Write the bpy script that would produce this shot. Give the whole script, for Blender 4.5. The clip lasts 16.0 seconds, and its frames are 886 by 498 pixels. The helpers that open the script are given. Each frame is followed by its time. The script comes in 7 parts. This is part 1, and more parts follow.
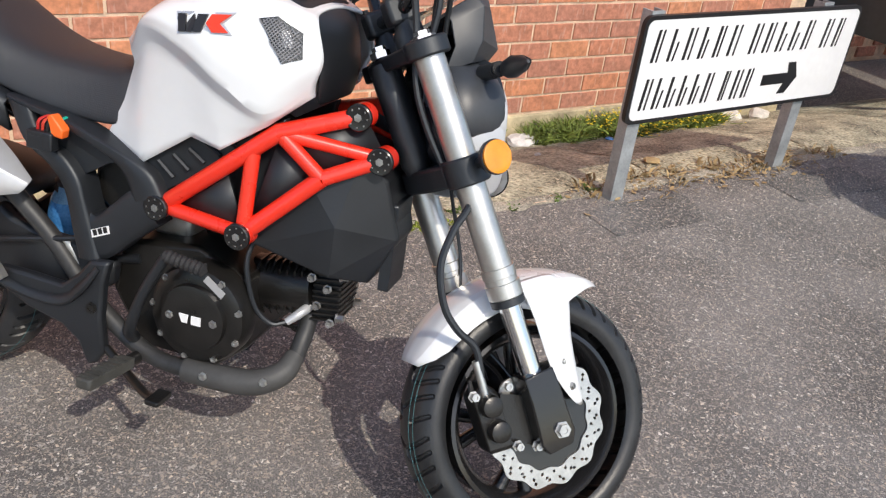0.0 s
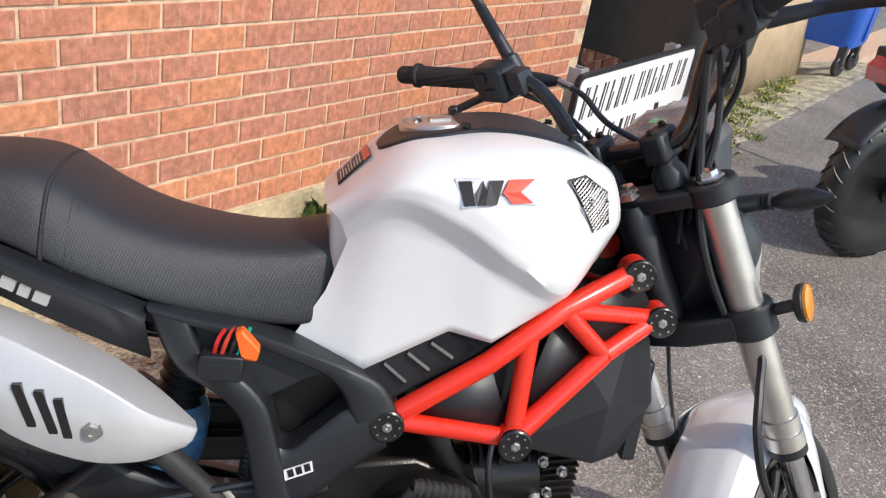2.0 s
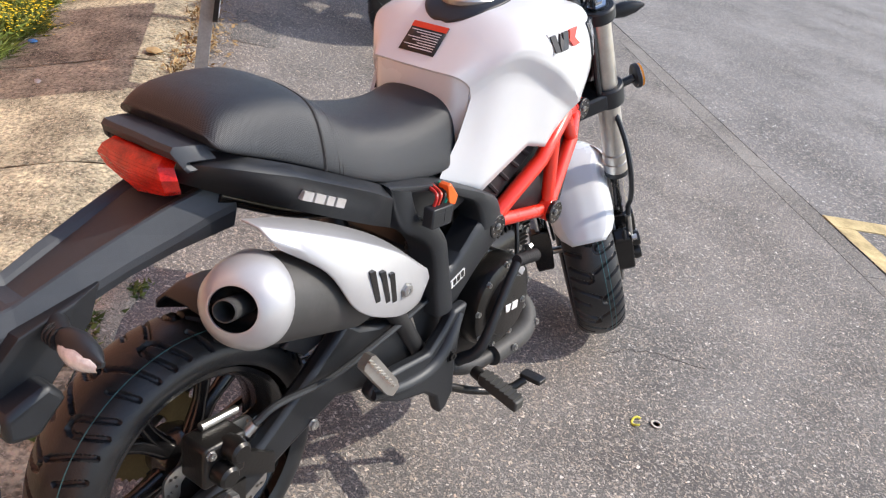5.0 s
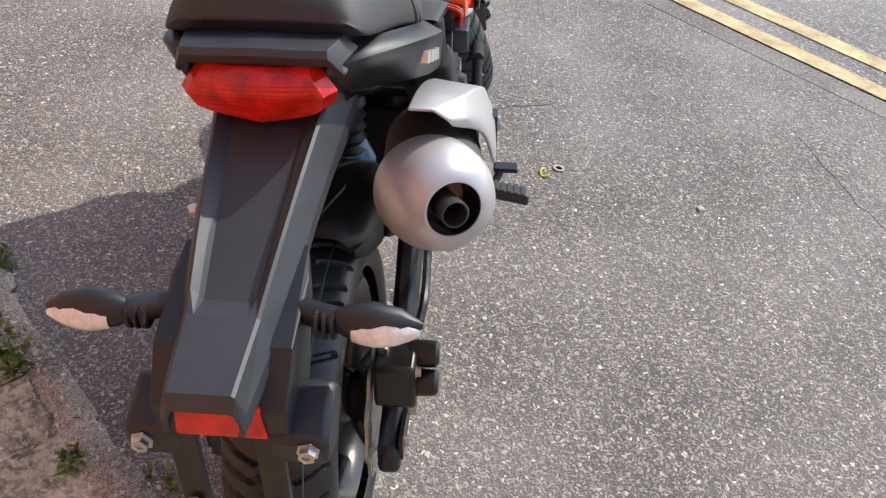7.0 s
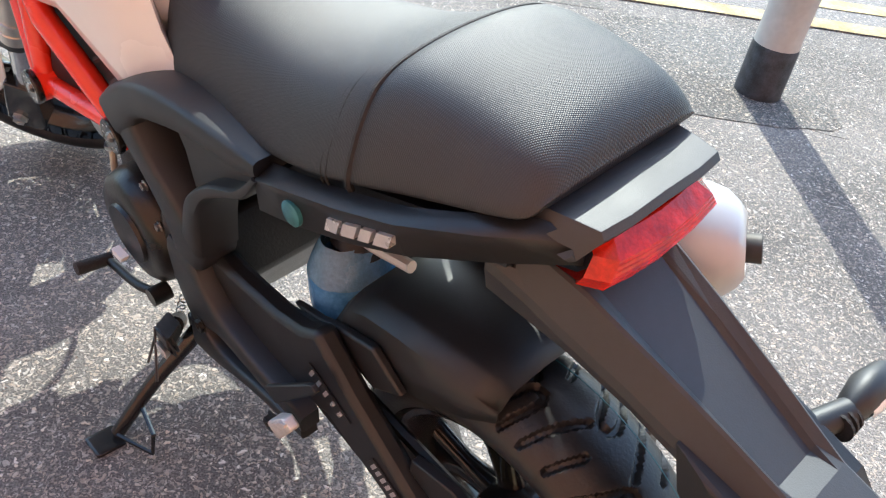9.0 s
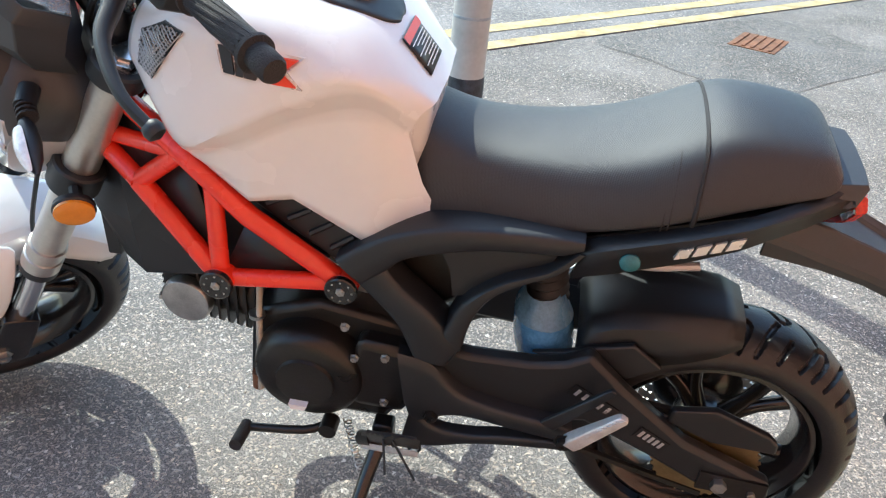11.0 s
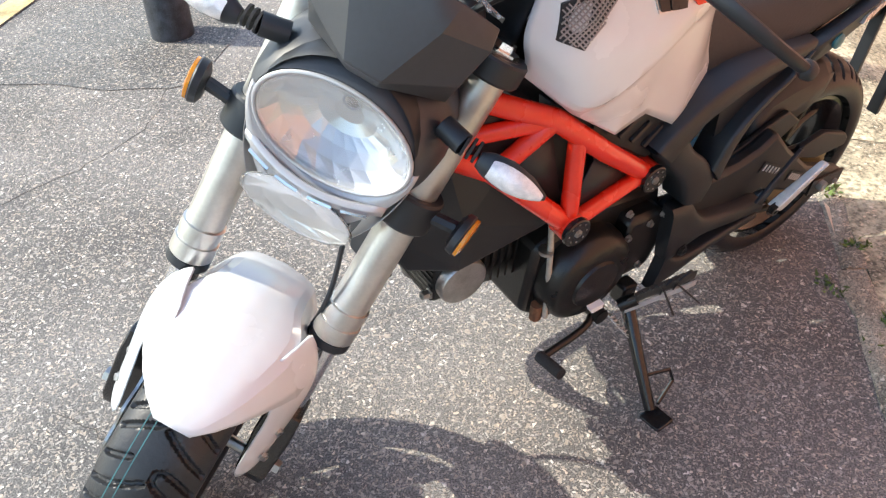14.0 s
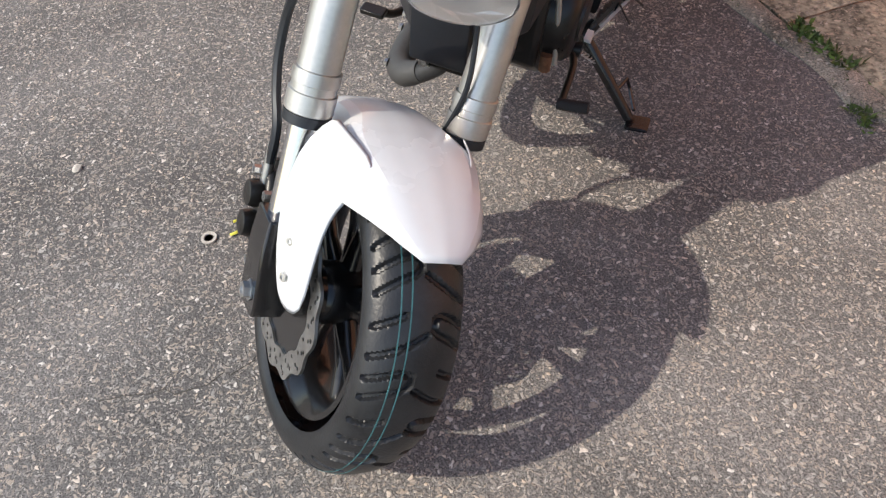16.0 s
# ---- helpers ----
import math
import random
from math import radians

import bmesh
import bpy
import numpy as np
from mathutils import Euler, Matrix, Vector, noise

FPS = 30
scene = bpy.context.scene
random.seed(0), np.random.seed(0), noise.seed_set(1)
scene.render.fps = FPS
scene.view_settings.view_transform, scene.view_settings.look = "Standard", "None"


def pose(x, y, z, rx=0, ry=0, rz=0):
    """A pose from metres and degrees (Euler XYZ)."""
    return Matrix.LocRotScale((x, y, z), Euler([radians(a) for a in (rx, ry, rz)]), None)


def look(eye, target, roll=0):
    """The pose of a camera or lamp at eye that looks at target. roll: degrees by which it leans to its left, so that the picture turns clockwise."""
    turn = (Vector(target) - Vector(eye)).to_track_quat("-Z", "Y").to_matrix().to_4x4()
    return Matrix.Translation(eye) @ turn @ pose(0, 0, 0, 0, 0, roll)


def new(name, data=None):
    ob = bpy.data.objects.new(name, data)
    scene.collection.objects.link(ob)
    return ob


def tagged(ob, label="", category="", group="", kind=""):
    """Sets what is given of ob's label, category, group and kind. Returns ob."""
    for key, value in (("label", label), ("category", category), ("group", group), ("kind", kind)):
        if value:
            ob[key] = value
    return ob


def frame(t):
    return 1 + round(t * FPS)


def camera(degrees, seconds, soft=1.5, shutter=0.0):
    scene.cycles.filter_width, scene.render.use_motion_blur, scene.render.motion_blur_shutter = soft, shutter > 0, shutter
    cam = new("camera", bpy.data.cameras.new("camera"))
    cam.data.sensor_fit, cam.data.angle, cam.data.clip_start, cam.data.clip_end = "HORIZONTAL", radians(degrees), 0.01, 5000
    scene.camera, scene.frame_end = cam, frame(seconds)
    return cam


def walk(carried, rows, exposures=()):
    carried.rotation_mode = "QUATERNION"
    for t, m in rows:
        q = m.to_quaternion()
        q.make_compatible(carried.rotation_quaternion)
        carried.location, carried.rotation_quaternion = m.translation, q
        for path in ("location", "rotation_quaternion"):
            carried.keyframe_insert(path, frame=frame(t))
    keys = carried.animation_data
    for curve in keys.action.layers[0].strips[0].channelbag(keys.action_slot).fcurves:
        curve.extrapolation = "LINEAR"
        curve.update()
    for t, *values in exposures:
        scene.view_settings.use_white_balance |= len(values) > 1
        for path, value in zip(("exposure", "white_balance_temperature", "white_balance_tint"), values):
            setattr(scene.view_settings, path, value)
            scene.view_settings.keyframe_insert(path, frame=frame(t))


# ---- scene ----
cam = camera(55.18, 16.0, 1.25)
PATH = [
    (0, pose(0.7287, -1.2713, 1.1902, 60.911, -6.224, 15.353)),
    (0.5, pose(0.5185, -1.1580, 1.1888, 61.109, -6.227, 9.352)),
    (1, pose(0.2696, -1.1255, 1.1975, 62.748, -7.438, 1.120)),
    (1.5, pose(0.0160, -1.1236, 1.2011, 64.109, -8.247, -4.591)),
    (2, pose(-0.1731, -1.0052, 1.1753, 64.596, -9.281, -8.781)),
    (2.5, pose(-0.3349, -0.9001, 1.1798, 64.638, -9.595, -10.937)),
    (3, pose(-0.5304, -0.8550, 1.1736, 60.477, -10.404, -15.498)),
    (3.5, pose(-0.7000, -0.8761, 1.1688, 58.710, -10.428, -26.624)),
    (3.7, pose(-0.7425, -0.8731, 1.1649, 58.632, -11.104, -31.260)),
    (4.22, pose(-0.9327, -0.8437, 1.1616, 58.035, -12.443, -40.058)),
    (4.75, pose(-1.1191, -0.7770, 1.1596, 59.714, -13.390, -48.881)),
    (5.28, pose(-1.2600, -0.6698, 1.1513, 61.304, -13.164, -57.705)),
    (5.8, pose(-1.3138, -0.5188, 1.1290, 60.287, -11.655, -66.451)),
    (6, pose(-1.3350, -0.4787, 1.1206, 59.297, -11.598, -68.540)),
    (6.5, pose(-1.3456, -0.3100, 1.0899, 56.553, -8.444, -76.707)),
    (7, pose(-1.3055, -0.1215, 1.0562, 52.338, -8.362, -86.668)),
    (7.5, pose(-1.2218, 0.1034, 1.0441, 51.953, -7.001, -104.460)),
    (8, pose(-1.1029, 0.2518, 1.0190, 52.267, -8.136, -113.887)),
    (8.5, pose(-0.9463, 0.3685, 1.0132, 51.706, -7.920, -125.025)),
    (9, pose(-0.8096, 0.5230, 1.0104, 52.516, -8.534, -135.361)),
    (9.2, pose(-0.7574, 0.6082, 1.0221, 53.120, -6.965, -140.907)),
    (9.72, pose(-0.6016, 0.7756, 1.0278, 54.525, -6.660, -151.917)),
    (10.25, pose(-0.4391, 0.9374, 1.0414, 57.337, -6.388, -161.584)),
    (10.78, pose(-0.2733, 1.0505, 1.0622, 60.080, -5.826, -169.704)),
    (11.3, pose(-0.1075, 1.0721, 1.0894, 61.206, -5.146, -175.869)),
    (11.5, pose(-0.0560, 1.0928, 1.0966, 61.591, -5.419, -178.000)),
    (12, pose(0.1154, 1.0355, 1.1275, 61.939, -3.753, 176.639)),
    (12.5, pose(0.2689, 0.9841, 1.1581, 60.612, -3.819, 172.624)),
    (13, pose(0.5109, 0.9587, 1.1536, 58.997, -0.292, 160.245)),
    (13.5, pose(0.6826, 0.9102, 1.1388, 56.950, -1.461, 153.430)),
    (14, pose(0.8286, 0.7725, 1.1407, 51.838, 1.194, 143.726)),
    (14.5, pose(0.9987, 0.6723, 1.1501, 49.561, -0.943, 132.970)),
    (15, pose(1.2268, 0.5658, 1.1218, 47.875, 0.218, 119.321)),
    (15.5, pose(1.2853, 0.4583, 1.0931, 40.809, 0.761, 115.247)),
    (16, pose(1.2332, 0.3177, 1.1002, 40.193, 3.481, 109.487)),
]
EXPOSURES = [(0, 0.44, 6800, 10), (1.5, 0.49, 6800, 10), (2.5, 0.51, 6800, 10), (3.0, 0.54, 6800, 10), (3.5, 0.77, 6800, 10), (6, 0.84, 6800, 12), (7, 0.79, 6700, 10), (8, 0.95, 6600, 6), (8.5, 1.15, 6550, 5), (9, 1.54, 6300, 2), (11.5, 1.34, 6150, -2), (12.2, 1.37, 6250, 0), (13, 1.39, 6450, 3), (14, 1.43, 6700, 4), (14.6, 1.24, 7000, 3), (15, 0.84, 7000, 8), (16, 0.61, 6900, 9)]
walk(cam, PATH, EXPOSURES)

# ---- light ----
SUN_EL = radians(46)
world = bpy.data.worlds.new("sky")
scene.world = world
world.use_nodes = True
wn = world.node_tree.nodes
sky = wn.new("ShaderNodeTexSky")
sky.sky_type, sky.sun_disc = "NISHITA", False
sky.sun_elevation, sky.sun_rotation = SUN_EL, radians(135)
sky.air_density, sky.dust_density, sky.ozone_density = 1.0, 1.2, 1.0
world.node_tree.links.new(sky.outputs[0], wn["Background"].inputs[0])
wn["Background"].inputs[1].default_value = 0.15
sun_data = bpy.data.lights.new("sun", "SUN")
sun_data.energy, sun_data.angle, sun_data.color = 2.3, radians(0.6), (1.0, 0.935, 0.84)
sun = new("sun", sun_data)
SUN_DIR = Vector((math.cos(SUN_EL) * 0.7071, -math.cos(SUN_EL) * 0.7071, math.sin(SUN_EL)))
sun.matrix_world = look(SUN_DIR * 10, (0, 0, 0))


# ---- materials ----
def mat(name, color, rough=0.5, metal=0.0, var=0.0, scale=20.0, bump=0.0, bump_scale=200.0, coat=0.0, ior=1.5, spec=0.5,
        rand=0.0, island=0.0, color2=None, tint=(1, 1, 1)):
    """A plain surface with a two-scale variation of colour and a fine bump."""
    m = bpy.data.materials.new(name)
    m.use_nodes = True
    t, n = m.node_tree, m.node_tree.nodes
    b = n["Principled BSDF"]
    b.inputs["Roughness"].default_value = rough
    b.inputs["Metallic"].default_value = metal
    b.inputs["Coat Weight"].default_value = coat
    b.inputs["Coat Roughness"].default_value = 0.08
    b.inputs["IOR"].default_value = ior
    b.inputs["Specular IOR Level"].default_value = spec
    b.inputs["Specular Tint"].default_value = (*tint, 1)
    col = (*color, 1)
    b.inputs["Base Color"].default_value = col
    tc = n.new("ShaderNodeTexCoord")
    if var or color2:
        na = n.new("ShaderNodeTexNoise")
        na.inputs["Scale"].default_value = scale
        na.inputs["Detail"].default_value = 6
        t.links.new(tc.outputs["Object"], na.inputs["Vector"])
        nb = n.new("ShaderNodeTexNoise")
        nb.inputs["Scale"].default_value = scale * 9
        nb.inputs["Detail"].default_value = 3
        t.links.new(tc.outputs["Object"], nb.inputs["Vector"])
        ad = n.new("ShaderNodeMath")
        ad.operation = "MULTIPLY_ADD"
        ad.inputs[1].default_value = 0.4
        t.links.new(nb.outputs["Fac"], ad.inputs[0])
        t.links.new(na.outputs["Fac"], ad.inputs[2])
        rp = n.new("ShaderNodeValToRGB")
        lo = tuple(max(0, c * (1 - var)) for c in color)
        hi = color2 or tuple(min(1, c * (1 + var)) for c in color)
        rp.color_ramp.elements[0].position, rp.color_ramp.elements[0].color = 0.5, (*lo, 1)
        rp.color_ramp.elements[1].position, rp.color_ramp.elements[1].color = 0.95, (*hi, 1)
        t.links.new(ad.outputs[0], rp.inputs[0])
        out = rp.outputs[0]
        if rand or island:
            if rand:
                src = n.new("ShaderNodeObjectInfo").outputs["Random"]
            else:
                src = n.new("ShaderNodeNewGeometry").outputs["Random Per Island"]
            amt = rand or island
            mr = n.new("ShaderNodeMapRange")
            mr.inputs["To Min"].default_value, mr.inputs["To Max"].default_value = 1 - amt, 1 + amt
            t.links.new(src, mr.inputs["Value"])
            hs = n.new("ShaderNodeHueSaturation")
            t.links.new(mr.outputs[0], hs.inputs["Value"])
            t.links.new(out, hs.inputs["Color"])
            out = hs.outputs[0]
        t.links.new(out, b.inputs["Base Color"])
        rr = n.new("ShaderNodeMapRange")
        rr.inputs["To Min"].default_value, rr.inputs["To Max"].default_value = max(0.02, rough - 0.08), min(1, rough + 0.1)
        t.links.new(na.outputs["Fac"], rr.inputs["Value"])
        t.links.new(rr.outputs[0], b.inputs["Roughness"])
    if bump:
        nc = n.new("ShaderNodeTexNoise")
        nc.inputs["Scale"].default_value = bump_scale
        nc.inputs["Detail"].default_value = 5
        t.links.new(tc.outputs["Object"], nc.inputs["Vector"])
        bp = n.new("ShaderNodeBump")
        bp.inputs["Strength"].default_value = bump
        bp.inputs["Distance"].default_value = 0.004
        t.links.new(nc.outputs["Fac"], bp.inputs["Height"])
        t.links.new(bp.outputs[0], b.inputs["Normal"])
    return m


def asphalt(name, dark, stone, chip=95.0, amount=0.5, seed=0.0, stain=(0.7, 1.45), patch=2.2, pores=(330, 0.45, 1.4)):
    """Worn asphalt: dark binder with pale stone chips of several sizes, dusty patches and a rough relief."""
    m = bpy.data.materials.new(name)
    m.use_nodes = True
    t, n = m.node_tree, m.node_tree.nodes
    b = n["Principled BSDF"]
    tc = n.new("ShaderNodeTexCoord")
    mp = n.new("ShaderNodeMapping")
    mp.inputs["Location"].default_value = (seed, seed * 1.7, 0)
    t.links.new(tc.outputs["Object"], mp.inputs[0])
    warp = n.new("ShaderNodeTexNoise")
    warp.inputs["Scale"].default_value = 60
    mixv = n.new("ShaderNodeMixRGB")
    mixv.blend_type = "LINEAR_LIGHT"
    mixv.inputs[0].default_value = 0.012
    t.links.new(mp.outputs[0], warp.inputs["Vector"])
    t.links.new(mp.outputs[0], mixv.inputs[1])
    t.links.new(warp.outputs["Color"], mixv.inputs[2])
    vo = n.new("ShaderNodeTexVoronoi")
    vo.inputs["Scale"].default_value = chip
    vo.inputs["Randomness"].default_value = 1.0
    t.links.new(mixv.outputs[0], vo.inputs["Vector"])
    # each chip's own brightness; only some of the cells are pale
    sp = n.new("ShaderNodeSeparateColor")
    t.links.new(vo.outputs["Color"], sp.inputs[0])
    pick = n.new("ShaderNodeMapRange")
    pick.inputs["From Min"].default_value, pick.inputs["From Max"].default_value = 1 - amount, 1.12 - amount
    t.links.new(sp.outputs[0], pick.inputs["Value"])
    rim = n.new("ShaderNodeMapRange")
    rim.inputs["From Min"].default_value, rim.inputs["From Max"].default_value = 0.44, 0.36
    t.links.new(vo.outputs["Distance"], rim.inputs["Value"])
    mul = n.new("ShaderNodeMath")
    mul.operation = "MULTIPLY"
    t.links.new(pick.outputs[0], mul.inputs[0])
    t.links.new(rim.outputs[0], mul.inputs[1])
    v2 = n.new("ShaderNodeTexVoronoi")
    v2.inputs["Scale"].default_value = chip * 2.3
    t.links.new(mixv.outputs[0], v2.inputs["Vector"])
    s2 = n.new("ShaderNodeSeparateColor")
    t.links.new(v2.outputs["Color"], s2.inputs[0])
    p2 = n.new("ShaderNodeMapRange")
    p2.inputs["From Min"].default_value, p2.inputs["From Max"].default_value = 0.68, 0.80
    p2.inputs["To Max"].default_value = 0.5
    t.links.new(s2.outputs[1], p2.inputs["Value"])
    mx = n.new("ShaderNodeMath")
    mx.operation = "MAXIMUM"
    t.links.new(mul.outputs[0], mx.inputs[0])
    t.links.new(p2.outputs[0], mx.inputs[1])
    big = n.new("ShaderNodeTexNoise")
    big.inputs["Scale"].default_value = patch
    big.inputs["Detail"].default_value = 8
    t.links.new(mp.outputs[0], big.inputs["Vector"])
    base = n.new("ShaderNodeValToRGB")
    base.color_ramp.elements[0].position, base.color_ramp.elements[0].color = 0.35, (*[c * stain[0] for c in dark], 1)
    base.color_ramp.elements[1].position, base.color_ramp.elements[1].color = 0.7, (*[c * stain[1] for c in dark], 1)
    t.links.new(big.outputs["Fac"], base.inputs[0])
    st = n.new("ShaderNodeValToRGB")
    st.color_ramp.elements[0].color = (*[c * 0.55 for c in stone], 1)
    st.color_ramp.elements[1].color = (*stone, 1)
    el = st.color_ramp.elements.new(0.6)
    el.color = (stone[0] * 0.9, stone[1] * 0.78, stone[2] * 0.66, 1)
    t.links.new(sp.outputs[2], st.inputs[0])
    cm = n.new("ShaderNodeMixRGB")
    t.links.new(mx.outputs[0], cm.inputs[0])
    pore = n.new("ShaderNodeTexNoise")
    pore.inputs["Scale"].default_value = pores[0]
    pore.inputs["Detail"].default_value = 3
    t.links.new(mp.outputs[0], pore.inputs["Vector"])
    pm = n.new("ShaderNodeMapRange")
    pm.inputs["From Min"].default_value, pm.inputs["From Max"].default_value = 0.36, 0.62
    pm.inputs["To Min"].default_value, pm.inputs["To Max"].default_value = pores[1], pores[2]
    t.links.new(pore.outputs["Fac"], pm.inputs["Value"])
    pmul = n.new("ShaderNodeVectorMath")
    pmul.operation = "SCALE"
    t.links.new(base.outputs[0], pmul.inputs[0])
    t.links.new(pm.outputs[0], pmul.inputs["Scale"])
    t.links.new(pmul.outputs[0], cm.inputs[1])
    t.links.new(st.outputs[0], cm.inputs[2])
    t.links.new(cm.outputs[0], b.inputs["Base Color"])
    b.inputs["Roughness"].default_value = 0.82
    bp = n.new("ShaderNodeBump")
    bp.inputs["Strength"].default_value = 0.55
    bp.inputs["Distance"].default_value = 0.004
    sm = n.new("ShaderNodeMath")
    sm.operation = "MULTIPLY_ADD"
    sm.inputs[1].default_value = -0.8
    t.links.new(vo.outputs["Distance"], sm.inputs[0])
    t.links.new(mx.outputs[0], sm.inputs[2])
    t.links.new(sm.outputs[0], bp.inputs["Height"])
    t.links.new(bp.outputs[0], b.inputs["Normal"])
    return m


M = {}
M["asphalt"] = asphalt("worn_asphalt", (0.143, 0.136, 0.131), (0.66, 0.63, 0.59), 122, 0.22, pores=(330, 0.45, 1.35))
M["road"] = asphalt("road_asphalt", (0.168, 0.163, 0.162), (0.55, 0.54, 0.53), 70, 0.36, 7.0, (0.65, 1.4), 1.3)
M["patch"] = asphalt("patched_asphalt", (0.10, 0.10, 0.10), (0.5, 0.48, 0.45), 110, 0.45, 3.0)
M["slab"] = asphalt("weathered_concrete", (0.43, 0.40, 0.285), (0.72, 0.67, 0.55), 95, 0.30, 5.0, (0.40, 1.5), 7.0, (75, 0.45, 1.35))


def brickwork(name, joined):
    """Fired clay: each brick its own shade between orange and mauve, with grain and pale lime streaks that run down."""
    m = bpy.data.materials.new(name)
    m.use_nodes = True
    t, n = m.node_tree, m.node_tree.nodes
    b = n["Principled BSDF"]
    b.inputs["Roughness"].default_value = 0.88
    tc = n.new("ShaderNodeTexCoord")
    src = n.new("ShaderNodeNewGeometry").outputs["Random Per Island"] if joined else n.new("ShaderNodeObjectInfo").outputs["Random"]
    ramp = n.new("ShaderNodeValToRGB")
    e = ramp.color_ramp.elements
    e[0].position, e[0].color = 0.0, (0.45, 0.200, 0.138, 1)
    e[1].position, e[1].color = 1.0, (0.60, 0.265, 0.145, 1)
    for pos, col in ((0.3, (0.48, 0.207, 0.138)), (0.62, (0.52, 0.215, 0.130)), (0.85, (0.56, 0.230, 0.122))):
        q = e.new(pos)
        q.color = (*col, 1)
    t.links.new(src, ramp.inputs[0])
    spread = n.new("ShaderNodeVectorMath")
    spread.operation = "ADD"
    sh = n.new("ShaderNodeCombineXYZ")
    big = n.new("ShaderNodeMath")
    big.operation = "MULTIPLY"
    big.inputs[1].default_value = 37.0
    t.links.new(src, big.inputs[0])
    t.links.new(big.outputs[0], sh.inputs[0])
    t.links.new(tc.outputs["Object"], spread.inputs[0])
    t.links.new(sh.outputs[0], spread.inputs[1])
    grain = n.new("ShaderNodeTexNoise")
    grain.inputs["Scale"].default_value = 45
    grain.inputs["Detail"].default_value = 7
    t.links.new(spread.outputs[0], grain.inputs["Vector"])
    gm = n.new("ShaderNodeMapRange")
    gm.inputs["From Min"].default_value, gm.inputs["From Max"].default_value = 0.3, 0.7
    gm.inputs["To Min"].default_value, gm.inputs["To Max"].default_value = 0.72, 1.22
    t.links.new(grain.outputs["Fac"], gm.inputs["Value"])
    mul = n.new("ShaderNodeVectorMath")
    mul.operation = "SCALE"
    t.links.new(ramp.outputs[0], mul.inputs[0])
    t.links.new(gm.outputs[0], mul.inputs["Scale"])
    mp = n.new("ShaderNodeMapping")
    mp.inputs["Scale"].default_value = (70, 70, 14)
    t.links.new(spread.outputs[0], mp.inputs[0])
    lime = n.new("ShaderNodeTexNoise")
    lime.inputs["Scale"].default_value = 1.0
    lime.inputs["Detail"].default_value = 4
    t.links.new(mp.outputs[0], lime.inputs["Vector"])
    lm = n.new("ShaderNodeMapRange")
    lm.inputs["From Min"].default_value, lm.inputs["From Max"].default_value = 0.60, 0.78
    lm.inputs["To Max"].default_value = 0.55
    t.links.new(lime.outputs["Fac"], lm.inputs["Value"])
    mx = n.new("ShaderNodeMixRGB")
    mx.inputs[2].default_value = (0.66, 0.50, 0.42, 1)
    t.links.new(lm.outputs[0], mx.inputs[0])
    t.links.new(mul.outputs[0], mx.inputs[1])
    t.links.new(mx.outputs[0], b.inputs["Base Color"])
    bp_ = n.new("ShaderNodeBump")
    bp_.inputs["Strength"].default_value = 0.5
    bp_.inputs["Distance"].default_value = 0.004
    t.links.new(grain.outputs["Fac"], bp_.inputs["Height"])
    t.links.new(bp_.outputs[0], b.inputs["Normal"])
    return m


M["brick"] = brickwork("red_brick", False)
M["brick_far"] = brickwork("red_brick_joined", True)
M["mortar"] = mat("sand_mortar", (0.68, 0.52, 0.38), 0.95, var=0.25, scale=25, bump=0.6, bump_scale=250)
M["plinth"] = mat("cream_render", (0.50, 0.42, 0.27), 0.9, var=0.4, scale=6, bump=0.5, bump_scale=60)
M["yellow"] = mat("worn_yellow_paint", (0.60, 0.45, 0.20), 0.7, var=0.45, scale=9, bump=0.6, bump_scale=120, color2=(0.78, 0.62, 0.32))
M["white_line"] = mat("road_white_paint", (0.7, 0.7, 0.68), 0.7, var=0.2, scale=9, bump=0.5, bump_scale=120)
M["sign_white"] = mat("sign_white_sheet", (0.82, 0.83, 0.84), 0.35, var=0.05, scale=5)
M["sign_black"] = mat("sign_black_paint", (0.012, 0.012, 0.014), 0.4, var=0.3, scale=12)
M["galv"] = mat("galvanised_grey_steel", (0.36, 0.39, 0.41), 0.5, metal=0.35, var=0.25, scale=14, bump=0.15, bump_scale=70)
M["white"] = mat("pearl_white_paint", (0.76, 0.785, 0.81), 0.24, var=0.02, scale=6, coat=0.6)
M["red"] = mat("red_frame_paint", (0.80, 0.032, 0.014), 0.26, var=0.06, scale=10, coat=0.5)
M["hood"] = mat("hood_plastic", (0.030, 0.034, 0.041), 0.46, spec=0.7, var=0.15, scale=18, bump=0.05, bump_scale=500)
M["peg_rubber"] = mat("grey_peg_rubber", (0.050, 0.050, 0.046), 0.5, var=0.25, scale=40, bump=0.1, bump_scale=300)
# the satin black plastic, lighter and bluer to paint in the sky's sheen
M["sheen_black"] = mat("sheen_black_plastic", (0.0165, 0.0195, 0.0260), 0.56, spec=1.0, tint=(0.88, 0.94, 1.0), var=0.25, scale=18, bump=0.08, bump_scale=700)
M["bright_alu"] = mat("bright_cast_aluminium", (0.72, 0.73, 0.74), 0.36, metal=0.45, var=0.15, scale=60, bump=0.1, bump_scale=400)
# tint colours the reflections blue, in place of a bluer sky
M["black"] = mat("satin_black_plastic", (0.0092, 0.0106, 0.0135), 0.48, spec=0.74, tint=(0.88, 0.94, 1.0), var=0.25, scale=18, bump=0.06, bump_scale=700)
M["grey_black"] = mat("dark_grey_plastic", (0.0095, 0.0108, 0.0135), 0.46, spec=0.66, tint=(0.90, 0.95, 1.0), var=0.2, scale=18, bump=0.05, bump_scale=500)
